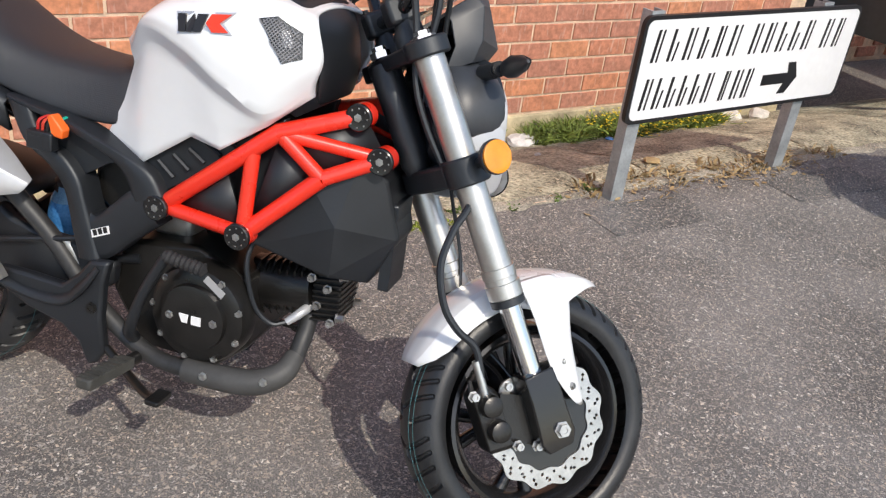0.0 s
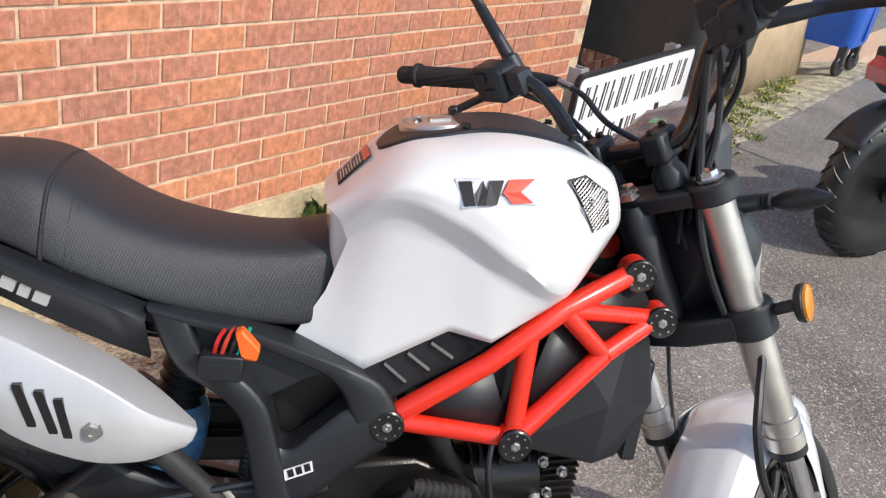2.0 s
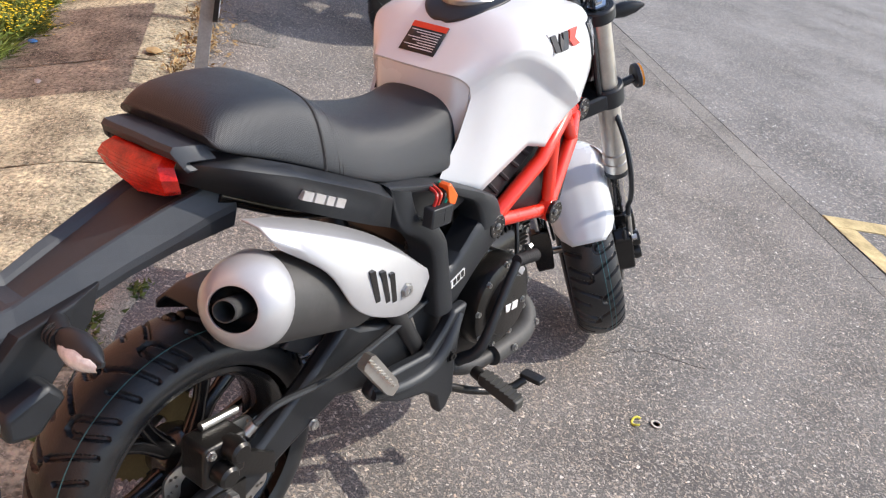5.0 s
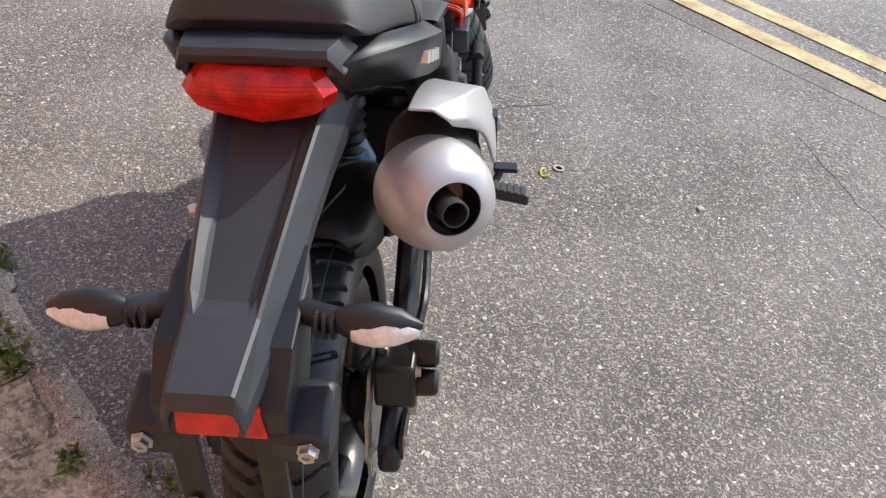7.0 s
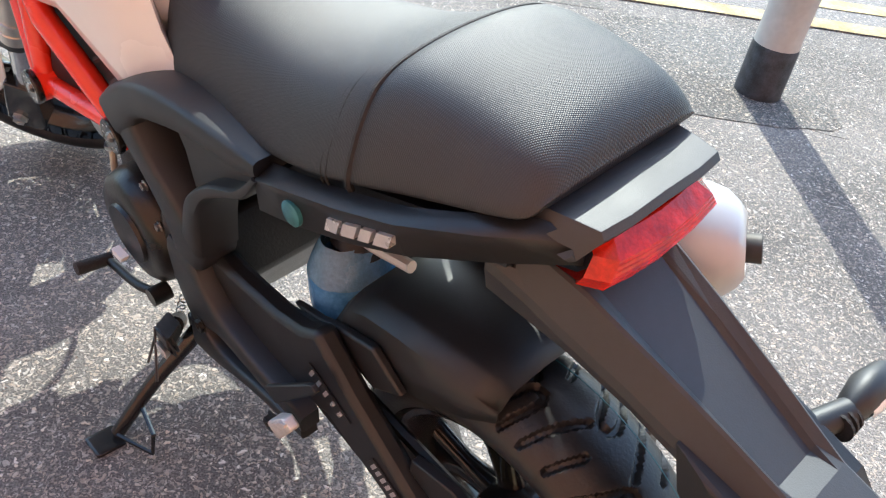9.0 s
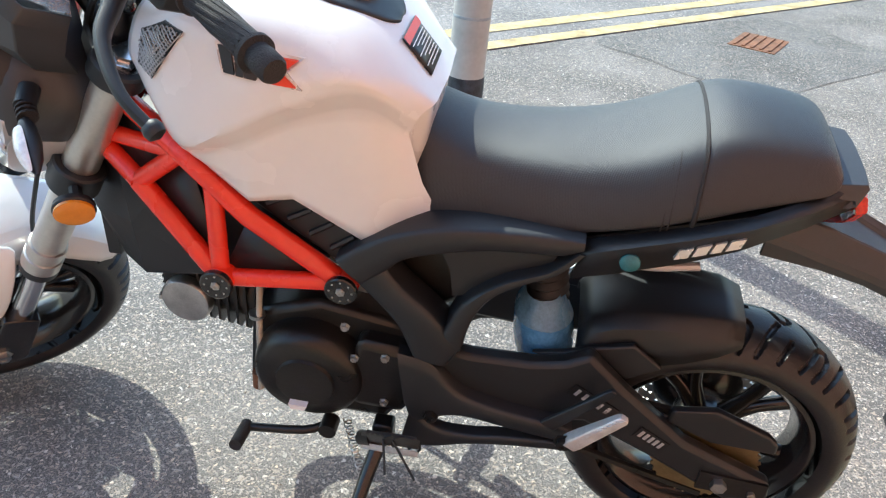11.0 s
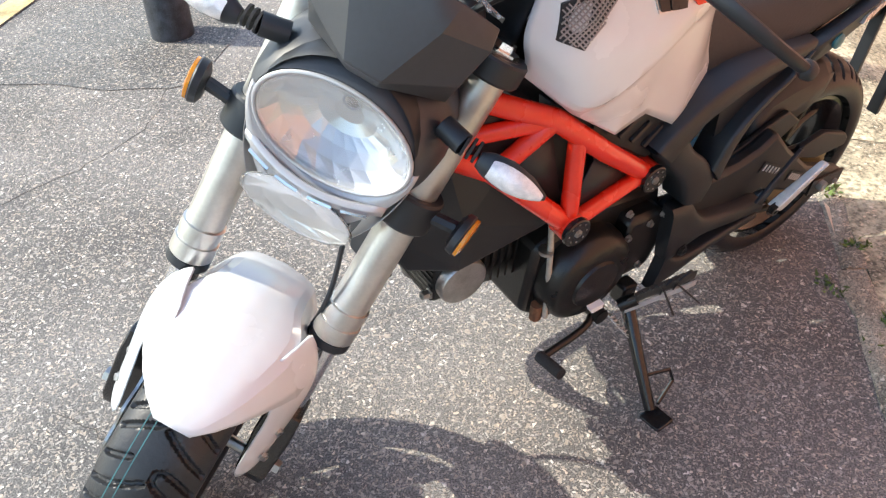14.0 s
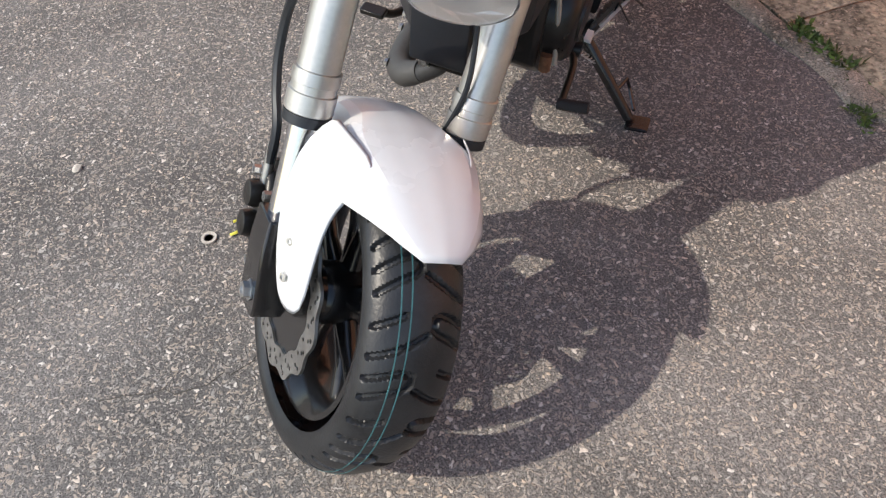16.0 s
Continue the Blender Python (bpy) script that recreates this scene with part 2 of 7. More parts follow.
M["rubber"] = mat("tyre_rubber", (0.019, 0.0205, 0.023), 0.36, var=0.35, scale=16, bump=0.12, bump_scale=300)
M["grip"] = mat("grip_rubber", (0.02, 0.02, 0.022), 0.7, var=0.2, scale=30, bump=0.5, bump_scale=500)
M["gloss_black"] = mat("gloss_black_paint", (0.012, 0.012, 0.013), 0.22, var=0.2, scale=20, coat=0.3)
M["engine"] = mat("engine_black_paint", (0.011, 0.0105, 0.010), 0.3, var=0.35, scale=25, bump=0.12, bump_scale=260)
M["chrome"] = mat("chrome", (0.75, 0.76, 0.78), 0.16, metal=1.0, var=0.05, scale=20)
M["steel"] = mat("zinc_steel", (0.55, 0.55, 0.54), 0.35, metal=1.0, var=0.2, scale=40)
M["alu"] = mat("brushed_aluminium", (0.62, 0.61, 0.58), 0.36, metal=0.9, var=0.1, scale=22)
M["silver"] = mat("silver_paint", (0.50, 0.51, 0.53), 0.36, metal=0.35, var=0.05, scale=10, coat=0.3)
M["muffler"] = mat("grey_black_heat_paint", (0.055, 0.055, 0.055), 0.55, var=0.2, scale=14)
M["orange"] = mat("amber_reflector", (0.74, 0.28, 0.02), 0.2, var=0.1, scale=60, coat=0.5)
M["orange_plastic"] = mat("orange_plastic", (0.85, 0.14, 0.02), 0.4, var=0.1, scale=20)
M["blue"] = mat("blue_plastic_film", (0.05, 0.26, 0.70), 0.2, var=0.3, scale=25, color2=(0.16, 0.45, 0.85), bump=0.8, bump_scale=60)
M["bin_grey"] = mat("dark_grey_bin_plastic", (0.045, 0.05, 0.055), 0.5, var=0.25, scale=4, bump=0.1, bump_scale=200)
M["bin_blue"] = mat("blue_bin_plastic", (0.02, 0.12, 0.55), 0.45, var=0.15, scale=4)
M["card"] = mat("cardboard", (0.55, 0.42, 0.28), 0.85, var=0.15, scale=6)
M["leaf"] = mat("weed_leaf", (0.13, 0.19, 0.045), 0.6, var=0.4, scale=12, island=0.4)
M["dry"] = mat("dry_stalk", (0.34, 0.24, 0.12), 0.9, var=0.3, scale=20, island=0.3)
M["flower"] = mat("yellow_flower", (0.8, 0.6, 0.02), 0.6, var=0.1, scale=20)
M["stone"] = mat("pale_stone", (0.5, 0.47, 0.42), 0.9, var=0.3, scale=20, bump=0.4, bump_scale=80, island=0.35)
M["rust"] = mat("rusty_iron", (0.22, 0.10, 0.05), 0.8, var=0.4, scale=20, bump=0.4, bump_scale=150)
M["pole"] = mat("pale_grey_pole_paint", (0.50, 0.49, 0.46), 0.5, var=0.15, scale=5, bump=0.08, bump_scale=60)
M["pole_dark"] = mat("chipped_dark_pole_paint", (0.04, 0.045, 0.055), 0.55, var=0.6, scale=30, bump=0.3, bump_scale=90)
M["teal_line"] = mat("teal_paint_line", (0.045, 0.15, 0.165), 0.5, var=0.3, scale=30)
M["pink"] = mat("pink_wrapper", (0.75, 0.3, 0.4), 0.5, var=0.3, scale=40)


# ---- mesh helpers ----
def mesh_of(bm, name, material, smooth=True, sharp=38):
    bmesh.ops.recalc_face_normals(bm, faces=bm.faces)
    me = bpy.data.meshes.new(name)
    bm.to_mesh(me)
    bm.free()
    for p in me.polygons:
        p.use_smooth = smooth
    if smooth:
        me.set_sharp_from_angle(angle=radians(sharp))
    me.materials.append(material)
    return me


def thing(name, label, category, m=None, group="", kind=""):
    ob = new(name)
    ob.empty_display_size = 0.05
    if m is not None:
        ob.matrix_world = m
    return tagged(ob, label, category, group, kind)


def part(name, bm, material, parent, label="", smooth=True, bevel=0.0, subsurf=0, solid=0.0, sharp=38):
    ob = new(name, mesh_of(bm, name, material, smooth, sharp))
    if parent is not None:
        ob.parent = parent
    if solid:
        s = ob.modifiers.new("thickness", "SOLIDIFY")
        s.thickness = solid
        s.offset = -1
    if bevel:
        bv = ob.modifiers.new("edges", "BEVEL")
        bv.width, bv.segments, bv.limit_method, bv.angle_limit = bevel, 2, "ANGLE", radians(40)
    if subsurf:
        ss = ob.modifiers.new("smooth", "SUBSURF")
        ss.levels = ss.render_levels = subsurf
    return tagged(ob, label)


def box(bm, x0, x1, y0, y1, z0, z1):
    vs = [bm.verts.new((x, y, z)) for x in (x0, x1) for y in (y0, y1) for z in (z0, z1)]
    for q in ((0, 1, 3, 2), (4, 6, 7, 5), (0, 4, 5, 1), (2, 3, 7, 6), (0, 2, 6, 4), (1, 5, 7, 3)):
        bm.faces.new([vs[i] for i in q])
    return vs


def new_box(*a):
    bm = bmesh.new()
    box(bm, *a)
    return bm


def smooth_path(pts, n=6):
    """Catmull-Rom through the points."""
    P = [Vector(p) for p in pts]
    P = [2 * P[0] - P[1]] + P + [2 * P[-1] - P[-2]]
    out = []
    for i in range(1, len(P) - 2):
        for k in range(n):
            u = k / n
            a, b, c, d = P[i - 1:i + 3]
            out.append(0.5 * ((2 * b) + (c - a) * u + (2 * a - 5 * b + 4 * c - d) * u * u + (3 * b - a - 3 * c + d) * u ** 3))
    out.append(P[-2])
    return out


def sweep(bm, pts, r, seg=12, curve=0, caps=True, flat=1.0):
    """A round bar through the points; r: one radius or one for each point; flat: squash across the path's side."""
    P = smooth_path(pts, curve) if curve else [Vector(p) for p in pts]
    if isinstance(r, (list, tuple)):
        R = [r[0] + 0] * len(P) if len(r) == 1 else [float(np.interp(i / (len(P) - 1), np.linspace(0, 1, len(r)), r)) for i in range(len(P))]
    else:
        R = [r] * len(P)
    rings, side = [], None
    for i, p in enumerate(P):
        d = (P[min(i + 1, len(P) - 1)] - P[max(i - 1, 0)]).normalized()
        if side is None:
            side = d.orthogonal().normalized()
        side = (side - d * side.dot(d)).normalized()
        up = d.cross(side)
        rings.append([bm.verts.new(p + (side * math.cos(a) * flat + up * math.sin(a)) * R[i]) for a in
                      [2 * math.pi * k / seg for k in range(seg)]])
    for a, b in zip(rings, rings[1:]):
        for k in range(seg):
            bm.faces.new((a[k], a[(k + 1) % seg], b[(k + 1) % seg], b[k]))
    if caps:
        bm.faces.new(rings[0][::-1])
        bm.faces.new(rings[-1])
    return bm


def bar(pts, r, seg=12, curve=0, flat=1.0):
    return sweep(bmesh.new(), pts, r, seg, curve, True, flat)


def lathe(bm, profile, axis_from, axis_to, seg=32, close=True):
    """Turns (distance along the axis, radius) pairs about the axis."""
    a, b = Vector(axis_from), Vector(axis_to)
    d = (b - a).normalized()
    s = d.orthogonal().normalized()
    u = d.cross(s)
    rings = []
    for h, r in profile:
        if r < 1e-6:
            rings.append([bm.verts.new(a + d * h)])
        else:
            rings.append([bm.verts.new(a + d * h + (s * math.cos(t) + u * math.sin(t)) * r) for t in
                          [2 * math.pi * k / seg for k in range(seg)]])
    for p, q in zip(rings, rings[1:]):
        for k in range(seg):
            k2 = (k + 1) % seg
            if len(p) == 1 and len(q) == 1:
                continue
            if len(p) == 1:
                bm.faces.new((p[0], q[k2], q[k]))
            elif len(q) == 1:
                bm.faces.new((p[k], p[k2], q[0]))
            else:
                bm.faces.new((p[k], p[k2], q[k2], q[k]))
    if close:
        for ring in (rings[0], rings[-1]):
            if len(ring) > 2:
                bm.faces.new(ring)
    return bm


def turned(profile, a, b, seg=32):
    return lathe(bmesh.new(), profile, a, b, seg)


def prism(bm, poly, y0, y1, axis="y"):
    """A flat outline given thickness along one axis. For y the outline is (x, z)."""
    def at(p, h):
        return {"y": (p[0], h, p[1]), "z": (p[0], p[1], h), "x": (h, p[0], p[1])}[axis]
    a = [bm.verts.new(at(p, y0)) for p in poly]
    b = [bm.verts.new(at(p, y1)) for p in poly]
    n = len(poly)
    bm.faces.new(a)
    bm.faces.new(b[::-1])
    for i in range(n):
        bm.faces.new((a[i], b[i], b[(i + 1) % n], a[(i + 1) % n]))
    return bm


def plate(poly, y0, y1, axis="y"):
    return prism(bmesh.new(), poly, y0, y1, axis)


def rows_mesh(bm, rows, close_rows=False):
    """A skin over rows of points."""
    V = [[bm.verts.new(p) for p in r] for r in rows]
    n = len(V[0])
    for a, b in zip(V, V[1:]):
        for k in range(n if close_rows else n - 1):
            k2 = (k + 1) % n
            bm.faces.new((a[k], a[k2], b[k2], b[k]))
    return V


# ---- the street: u runs along the kerb and wall, v from the road to the wall ----
ST = pose(0, 0, 0, 0, 0, 45)
def street(name, bm, material, label="", category="", smooth=False, **kw):
    ob = part(name, bm, material, None, "", smooth, **kw)
    ob.matrix_world = ST
    return tagged(ob, label, category, kind="structure")


def piece(name, me, parent, m):
    """One piece that shares its mesh with its like."""
    ob = new(name, me)
    ob.parent = parent
    ob.matrix_local = m
    return ob


PAVE = ((0.56, 0.012), (0.80, -0.004), (1.48, -0.205))


def pave_z(v):
    return float(np.interp(v, [p[0] for p in PAVE], [p[1] for p in PAVE]))


gb_ = bmesh.new()
us = (-90, -12, -6, -3, 0, 3, 6, 12, 90)
rows_mesh(gb_, [[(u, v, z) for u in us] for v, z in ((-90, 0), (-8, 0), (-4, 0), (-2, 0), (0, 0), (0.548, 0.0), (0.60, -0.03), (1.0, -0.12), (1.5, -0.27), (8, -0.27), (90, -0.27))])
street("ground", gb_, M["asphalt"], "worn grey asphalt with pale stone chips", "ground")
street("road", new_box(-60, 60, -9.5, -1.94, -0.01, 0.003), M["road"], "blue grey road surface beyond the yellow lines", "road")
for v0, v1 in ((-2.035, -1.94), (-2.27, -2.165)):
    yb = bmesh.new()
    n = 120
    rows = [[(-14 + (15.3) * i / n, v0 + 0.006 * noise.noise((i * 1.7, v0, 2)) if k == 0 else v1 + 0.006 * noise.noise((i * 1.3, v1, 9)), 0.0065) for i in range(n + 1)] for k in range(2)]
    rows_mesh(yb, rows)
    street("road_marking", yb, M["yellow"], "worn yellow line painted along the road", "road marking")
street("road_marking", new_box(1.29, 1.385, -2.27, -1.94, 0.001, 0.0075), M["yellow"], "yellow end bar of the double line", "road marking")
street("road_marking", new_box(3.2, 6.2, -5.95, -5.82, 0.001, 0.0065), M["white_line"], "white centre line on the road", "road marking")
kb = bmesh.new()
for i in range(5):
    box(kb, -0.92 + i * 0.915, -0.009 + i * 0.915, -1.939, -1.82, -0.02, 0.0016)
street("kerb", kb, asphalt("kerb_concrete", (0.17, 0.162, 0.153), (0.48, 0.46, 0.43), 140, 0.4, 2.0), "flush pale concrete kerb stones beside the road", "kerb", bevel=0.0015)


def blotch(u0, u1, v0, v1, seed, n=44, skew=0.0):
    bm = bmesh.new()
    vs = []
    for i in range(n):
        a = 2 * math.pi * i / n
        c, s_ = math.cos(a), math.sin(a)
        k = 1 / max(abs(c), abs(s_))
        k = min(k, 1.32)
        r = k * (1 + 0.10 * noise.noise((c * 2 + seed, s_ * 2, seed)))
        u, v = (u0 + u1) / 2 + (u1 - u0) / 2 * r * c, (v0 + v1) / 2 + (v1 - v0) / 2 * r * s_
        vs.append(bm.verts.new((u + skew * (v - v0), v, 0.0022)))
    bm.faces.new(vs)
    return bm


for u0, u1, v0, v1, sd in ((-4.1, -2.6, -1.9, -0.95, 1), (-1.52, -0.92, -1.80, -1.12, 2), (1.36, 1.80, 0.27, 0.47, 3), (2.22, 2.72, 0.26, 0.46, 4)):
    street("asphalt_patch", blotch(u0, u1, v0, v1, sd), M["patch"], "darker patch of newer asphalt", "ground")
for k, pts in enumerate((((-0.92, -1.80), (-0.98, -1.55), (-1.02, -1.35), (-1.08, -1.2)), ((-0.2, -1.45), (-0.5, -1.25), (-0.75, -1.16), (-1.1, -1.22), (-1.5, -1.1)), ((-2.6, -1.0), (-2.2, -0.9), (-1.6, -1.02)), ((0.25, -0.9), (0.3, -0.72), (0.26, -0.6)))):
    cr = bmesh.new()
    P = smooth_path([(u, v, 0.0002) for u, v in pts], 8)
    P = [p + Vector((0.022 * noise.noise((i * 0.7, k, 0)), 0.022 * noise.noise((i * 0.7, k, 5)), 0)) for i, p in enumerate(P)]
    sweep(cr, P, 0.0009, 5)
    street("crack", cr, mat("crack_dirt_%s" % "abcd"[k], (0.065, 0.060, 0.053), 0.95), "dark crack in the asphalt", "ground")

# pavement of concrete slabs that falls towards the wall
pave = bmesh.new()
rows_mesh(pave, [[(-14, v, z - 0.010), (14, v, z - 0.010)] for v, z in PAVE])
pavement = street("pavement", pave, M["mortar"], "strip of old concrete slabs along the wall", "pavement")
sbm = bmesh.new()
sl = 0.90
nu_, nv_ = 14, 12
rowsS = []
for j in range(nv_ + 1):
    v = 0.60 + (1.462 - 0.60) * j / nv_
    rowsS.append([((i / nu_ - 0.5) * (sl - 0.006) + (0.002 * noise.noise((j * 2.1, i, 3)) if i in (0, nu_) else 0), v + (0.008 * noise.noise((i * 1.1, 4, 3)) if j == 0 else 0), pave_z(v) + 0.004 * noise.noise((i * 0.8, j * 0.8, 2)) - (0.003 if i in (0, nu_) or j in (0, nv_) else 0)) for i in range(nu_ + 1)])
skirt = [[(p[0], p[1], p[2] - 0.03) for p in rowsS[0]]] + rowsS
rows_mesh(sbm, skirt)
slab_me = mesh_of(sbm, "slab", M["slab"])
for i in range(-7, 9):
    piece("slab", slab_me, pavement, pose(0.47 + sl * i, 0, 0))
ebm = bmesh.new()
rowsE = [[(-0.448 + 0.896 * i / 12, v + 0.020 * noise.noise((i * 0.7, v * 9, 1)), z - 0.003 + 0.007 * noise.noise((i * 0.9, v * 30, 8))) for i in range(13)] for v, z in ((0.535, -0.02), (0.540, 0.006), (0.555, 0.012), (0.595, 0.012), (0.615, 0.000))]
rows_mesh(ebm, rowsE)
edge_me = mesh_of(ebm, "edging", asphalt("edging_concrete", (0.31, 0.285, 0.23), (0.66, 0.61, 0.52), 115, 0.4, 9.0, (0.5, 1.5), 6.0))
for i in range(-7, 9):
    piece("edging_stone", edge_me, pavement, pose(0.12 + 0.905 * i, 0.004 * (i % 3), -0.004 * (i % 2)))

# brick wall
WALL_V = 1.47
wallb = bmesh.new()
box(wallb, -9.0, 3.52, WALL_V - 0.0045, WALL_V + 0.22, -0.35, 2.75)
wall = street("wall_north", wallb, M["mortar"], "red brick wall with sandy mortar joints", "wall")
street("plinth", new_box(-9.0, 3.53, WALL_V - 0.022, WALL_V + 0.02, -0.35, -0.076), M["plinth"], "cream rendered plinth at the foot of the wall", "wall", bevel=0.006)
PU, PZ = 0.2135, 0.0803
BL, BH = PU - 0.011, PZ - 0.011


def brick_shape(bm, u, v, z, seed, facing=-1):
    d = 0.0035
    o = [(0.0015 * noise.noise((seed, k, 1)), 0.0015 * noise.noise((seed, k, 7))) for k in range(4)]
    c = [(-BL / 2, -BH / 2), (BL / 2, -BH / 2), (BL / 2, BH / 2), (-BL / 2, BH / 2)]
    f = [bm.verts.new((u + x * 0.984 + o[k][0], v + facing * 0.010, z + y * 0.955 + o[k][1])) for k, (x, y) in enumerate(c)]
    m_ = [bm.verts.new((u + x, v + facing * (0.010 - d), z + y)) for x, y in c]
    b = [bm.verts.new((u + x, v - facing * 0.02, z + y)) for x, y in c]
    bm.faces.new(f)
    for k in range(4):
        k2 = (k + 1) % 4
        bm.faces.new((f[k], f[k2], m_[k2], m_[k]))
        bm.faces.new((m_[k], m_[k2], b[k2], b[k]))


shapes = []
for k in range(6):
    bb = bmesh.new()
    brick_shape(bb, 0, 0, 0, k * 3.3)
    shapes.append(mesh_of(bb, "brick", M["brick"], False))
rest = bmesh.new()
rb = random.Random(7)
for r in range(34):
    z = -0.071 + PZ * (r + 0.5)
    u0 = 0.42 + PU / 2 + (PU / 2 if r % 2 == 0 else 0)
    for i in range(-45, 16):
        u = u0 + PU * i
        if u > 3.52 - BL / 2 or u < -8.9:
            continue
        if r < 14 and u > -0.85:
            piece("brick", shapes[rb.randrange(6)], wall, pose(u, WALL_V + rb.uniform(-0.0015, 0.0015), z))
        elif u > -4.5 or r < 14:
            brick_shape(rest, u, WALL_V, z, i * 1.7 + r)
ob = part("brickwork", rest, M["brick_far"], wall, "", False)
tagged(ob, kind="stuff")
# far wall beyond the bins
fw = bmesh.new()
for r in range(26):
    for i in range(0, 26):
        brick_shape(fw, 3.7 + PU * (i + 0.5 * (r % 2)) * 1.6, 2.25, -0.2 + PZ * r, i + r)
street("wall_far", new_box(3.52, 14, 2.258, 2.4, -0.4, 2.2), M["mortar"], "brick wall behind the bins", "wall")
ob = part("brickwork", fw, M["brick_far"], bpy.data.objects["wall_far"], "", False)
tagged(ob, kind="stuff")

# street sign: plain bars stand for its lettering
sign = thing("street_sign", "white street name sign with black border on two grey posts", "sign", ST @ pose(1.475, 0.482, 0, 0, 0, math.degrees(math.atan2(0.045, 1.10))))
SW, S0, S1 = 1.10, 0.283, 0.633


def round_rect(x0, x1, z0, z1, r, n=5):
    out = []
    for cx, cz, a0 in ((x1 - r, z1 - r, 0), (x0 + r, z1 - r, 90), (x0 + r, z0 + r, 180), (x1 - r, z0 + r, 270)):
        out += [(cx + r * math.cos(radians(a0 + 90 * k / n)), cz + r * math.sin(radians(a0 + 90 * k / n))) for k in range(n + 1)]
    return out


part("backing", plate(round_rect(0, SW, S0, S1, 0.03), -0.004, 0.012), M["sign_black"], sign, "black border", False)
part("face", plate(round_rect(0.013, SW - 0.013, S0 + 0.014, S1 - 0.013, 0.026), -0.0065, -0.002), M["sign_white"], sign, "white sign face", False)


def letter_bar(x, z0, z1, w, lean=0.012):
    part("letter_bar", plate([(x, z0), (x + w, z0), (x + w + lean, z1), (x + lean, z1)], -0.0085, -0.006), M["sign_black"], sign, "", False)


rl = random.Random(3)
for words, x0, x1, z0, z1 in (((6, 5, 2), 0.045, 1.035, 0.487, 0.590), ((6, 3), 0.040, 0.585, 0.330, 0.433)):
    n = sum(words) + 0.55 * (len(words) - 1)
    step = (x1 - x0) / n
    x = x0
    for w in words:
        for k in range(w):
            letter_bar(x + step * 0.08, z0, z1, 0.011)
            letter_bar(x + step * 0.42 + rl.uniform(-0.004, 0.006), z0, z1 if rl.random() < 0.6 else (z0 + z1) / 2 + 0.01, 0.0065)
            x += step
        x += step * 0.55
part("arrow", plate([(0.63, 0.366), (0.755, 0.366), (0.735, 0.328), (0.775, 0.328), (0.822, 0.385), (0.795, 0.442), (0.755, 0.442), (0.765, 0.404), (0.63, 0.404)], -0.0085, -0.006), M["sign_black"], sign, "black arrow pointing along the street", False)
for x in (0.035, 0.885):
    pb = bmesh.new()
    prism(pb, [(x, 0.012), (x + 0.055, 0.012), (x + 0.055, 0.055), (x + 0.048, 0.055), (x + 0.048, 0.019), (x + 0.007, 0.019), (x + 0.007, 0.055), (x, 0.055)], -0.05, S1 + 0.01, "z")
    part("post", pb, M["galv"], sign, "grey galvanised channel post", False)

# bins and cardboard
def wheeled_bin(name, w, d, z0, z1, material, label, m):
    bn = thing(name, label, "bin", m)
    bm = bmesh.new()
    rr = []
    for z, k in ((z0, 0.86), (z0 + 0.05, 0.90), (z0 + (z1 - z0) * 0.5, 0.95), (z1 - 0.10, 1.0), (z1 - 0.10, 1.03), (z1, 1.03)):
        rr.append([(w / 2 + (x - w / 2) * k, d / 2 + (y - d / 2) * k, z) for x, y in [(a, b) for a, b in round_rect(0, w, 0, d, 0.10, 5)]])
    V = rows_mesh(bm, rr, True)
    bm.faces.new(V[0])
    bm.faces.new(V[-1])
    part("body", bm, material, bn, "moulded plastic bin body", True)
    lid = bmesh.new()
    lr = [[(w / 2 + (x - w / 2) * k, d / 2 + (y - d / 2) * k, z) for x, y in round_rect(0, w, 0, d, 0.10, 5)] for z, k in ((z1, 1.05), (z1 + 0.03, 1.05), (z1 + 0.09, 0.9), (z1 + 0.12, 0.5))]
    V = rows_mesh(lid, lr, True)
    lid.faces.new(V[0])
    lid.faces.new(V[-1])
    part("lid", lid, material, bn, "", True)
    for x in (w * 0.5,):
        part("rib", new_box(x - 0.012, x + 0.012, -0.005 + 0.02, 0.05, z0 + 0.05, z1 - 0.12), material, bn, "", False)
    for x in (w * 0.14, w * 0.86):
        for y in (d * 0.14, d * 0.86):
            wl = part("caster", turned([(-0.02, 0.0), (-0.02, 0.075), (-0.012, 0.085), (0.012, 0.085), (0.02, 0.075), (0.02, 0)], (x, y, 0.085), (x + 0.3, y + 1, 0.085), 24), M["rubber"], bn, "swivel caster")
            part("fork", hull_pts([(x + dx, y + dy, z) for dx in (-0.045, 0.045) for dy in (-0.032, 0.032) for z in (0.11, z0 + 0.02)]), M["bin_grey"], wl, "", False)
            part("bolt", bar([(x - 0.01, y - 0.04, 0.085), (x + 0.01, y + 0.04, 0.085)], 0.012, 8), M["steel"], wl)
    return bn


def hull_pts(pts):
    bm = bmesh.new()
    vs = [bm.verts.new(p) for p in pts]
    r = bmesh.ops.convex_hull(bm, input=vs)
    bmesh.ops.delete(bm, geom=[g for g in r["geom_interior"] if isinstance(g, bmesh.types.BMVert)], context="VERTS")
    return bm


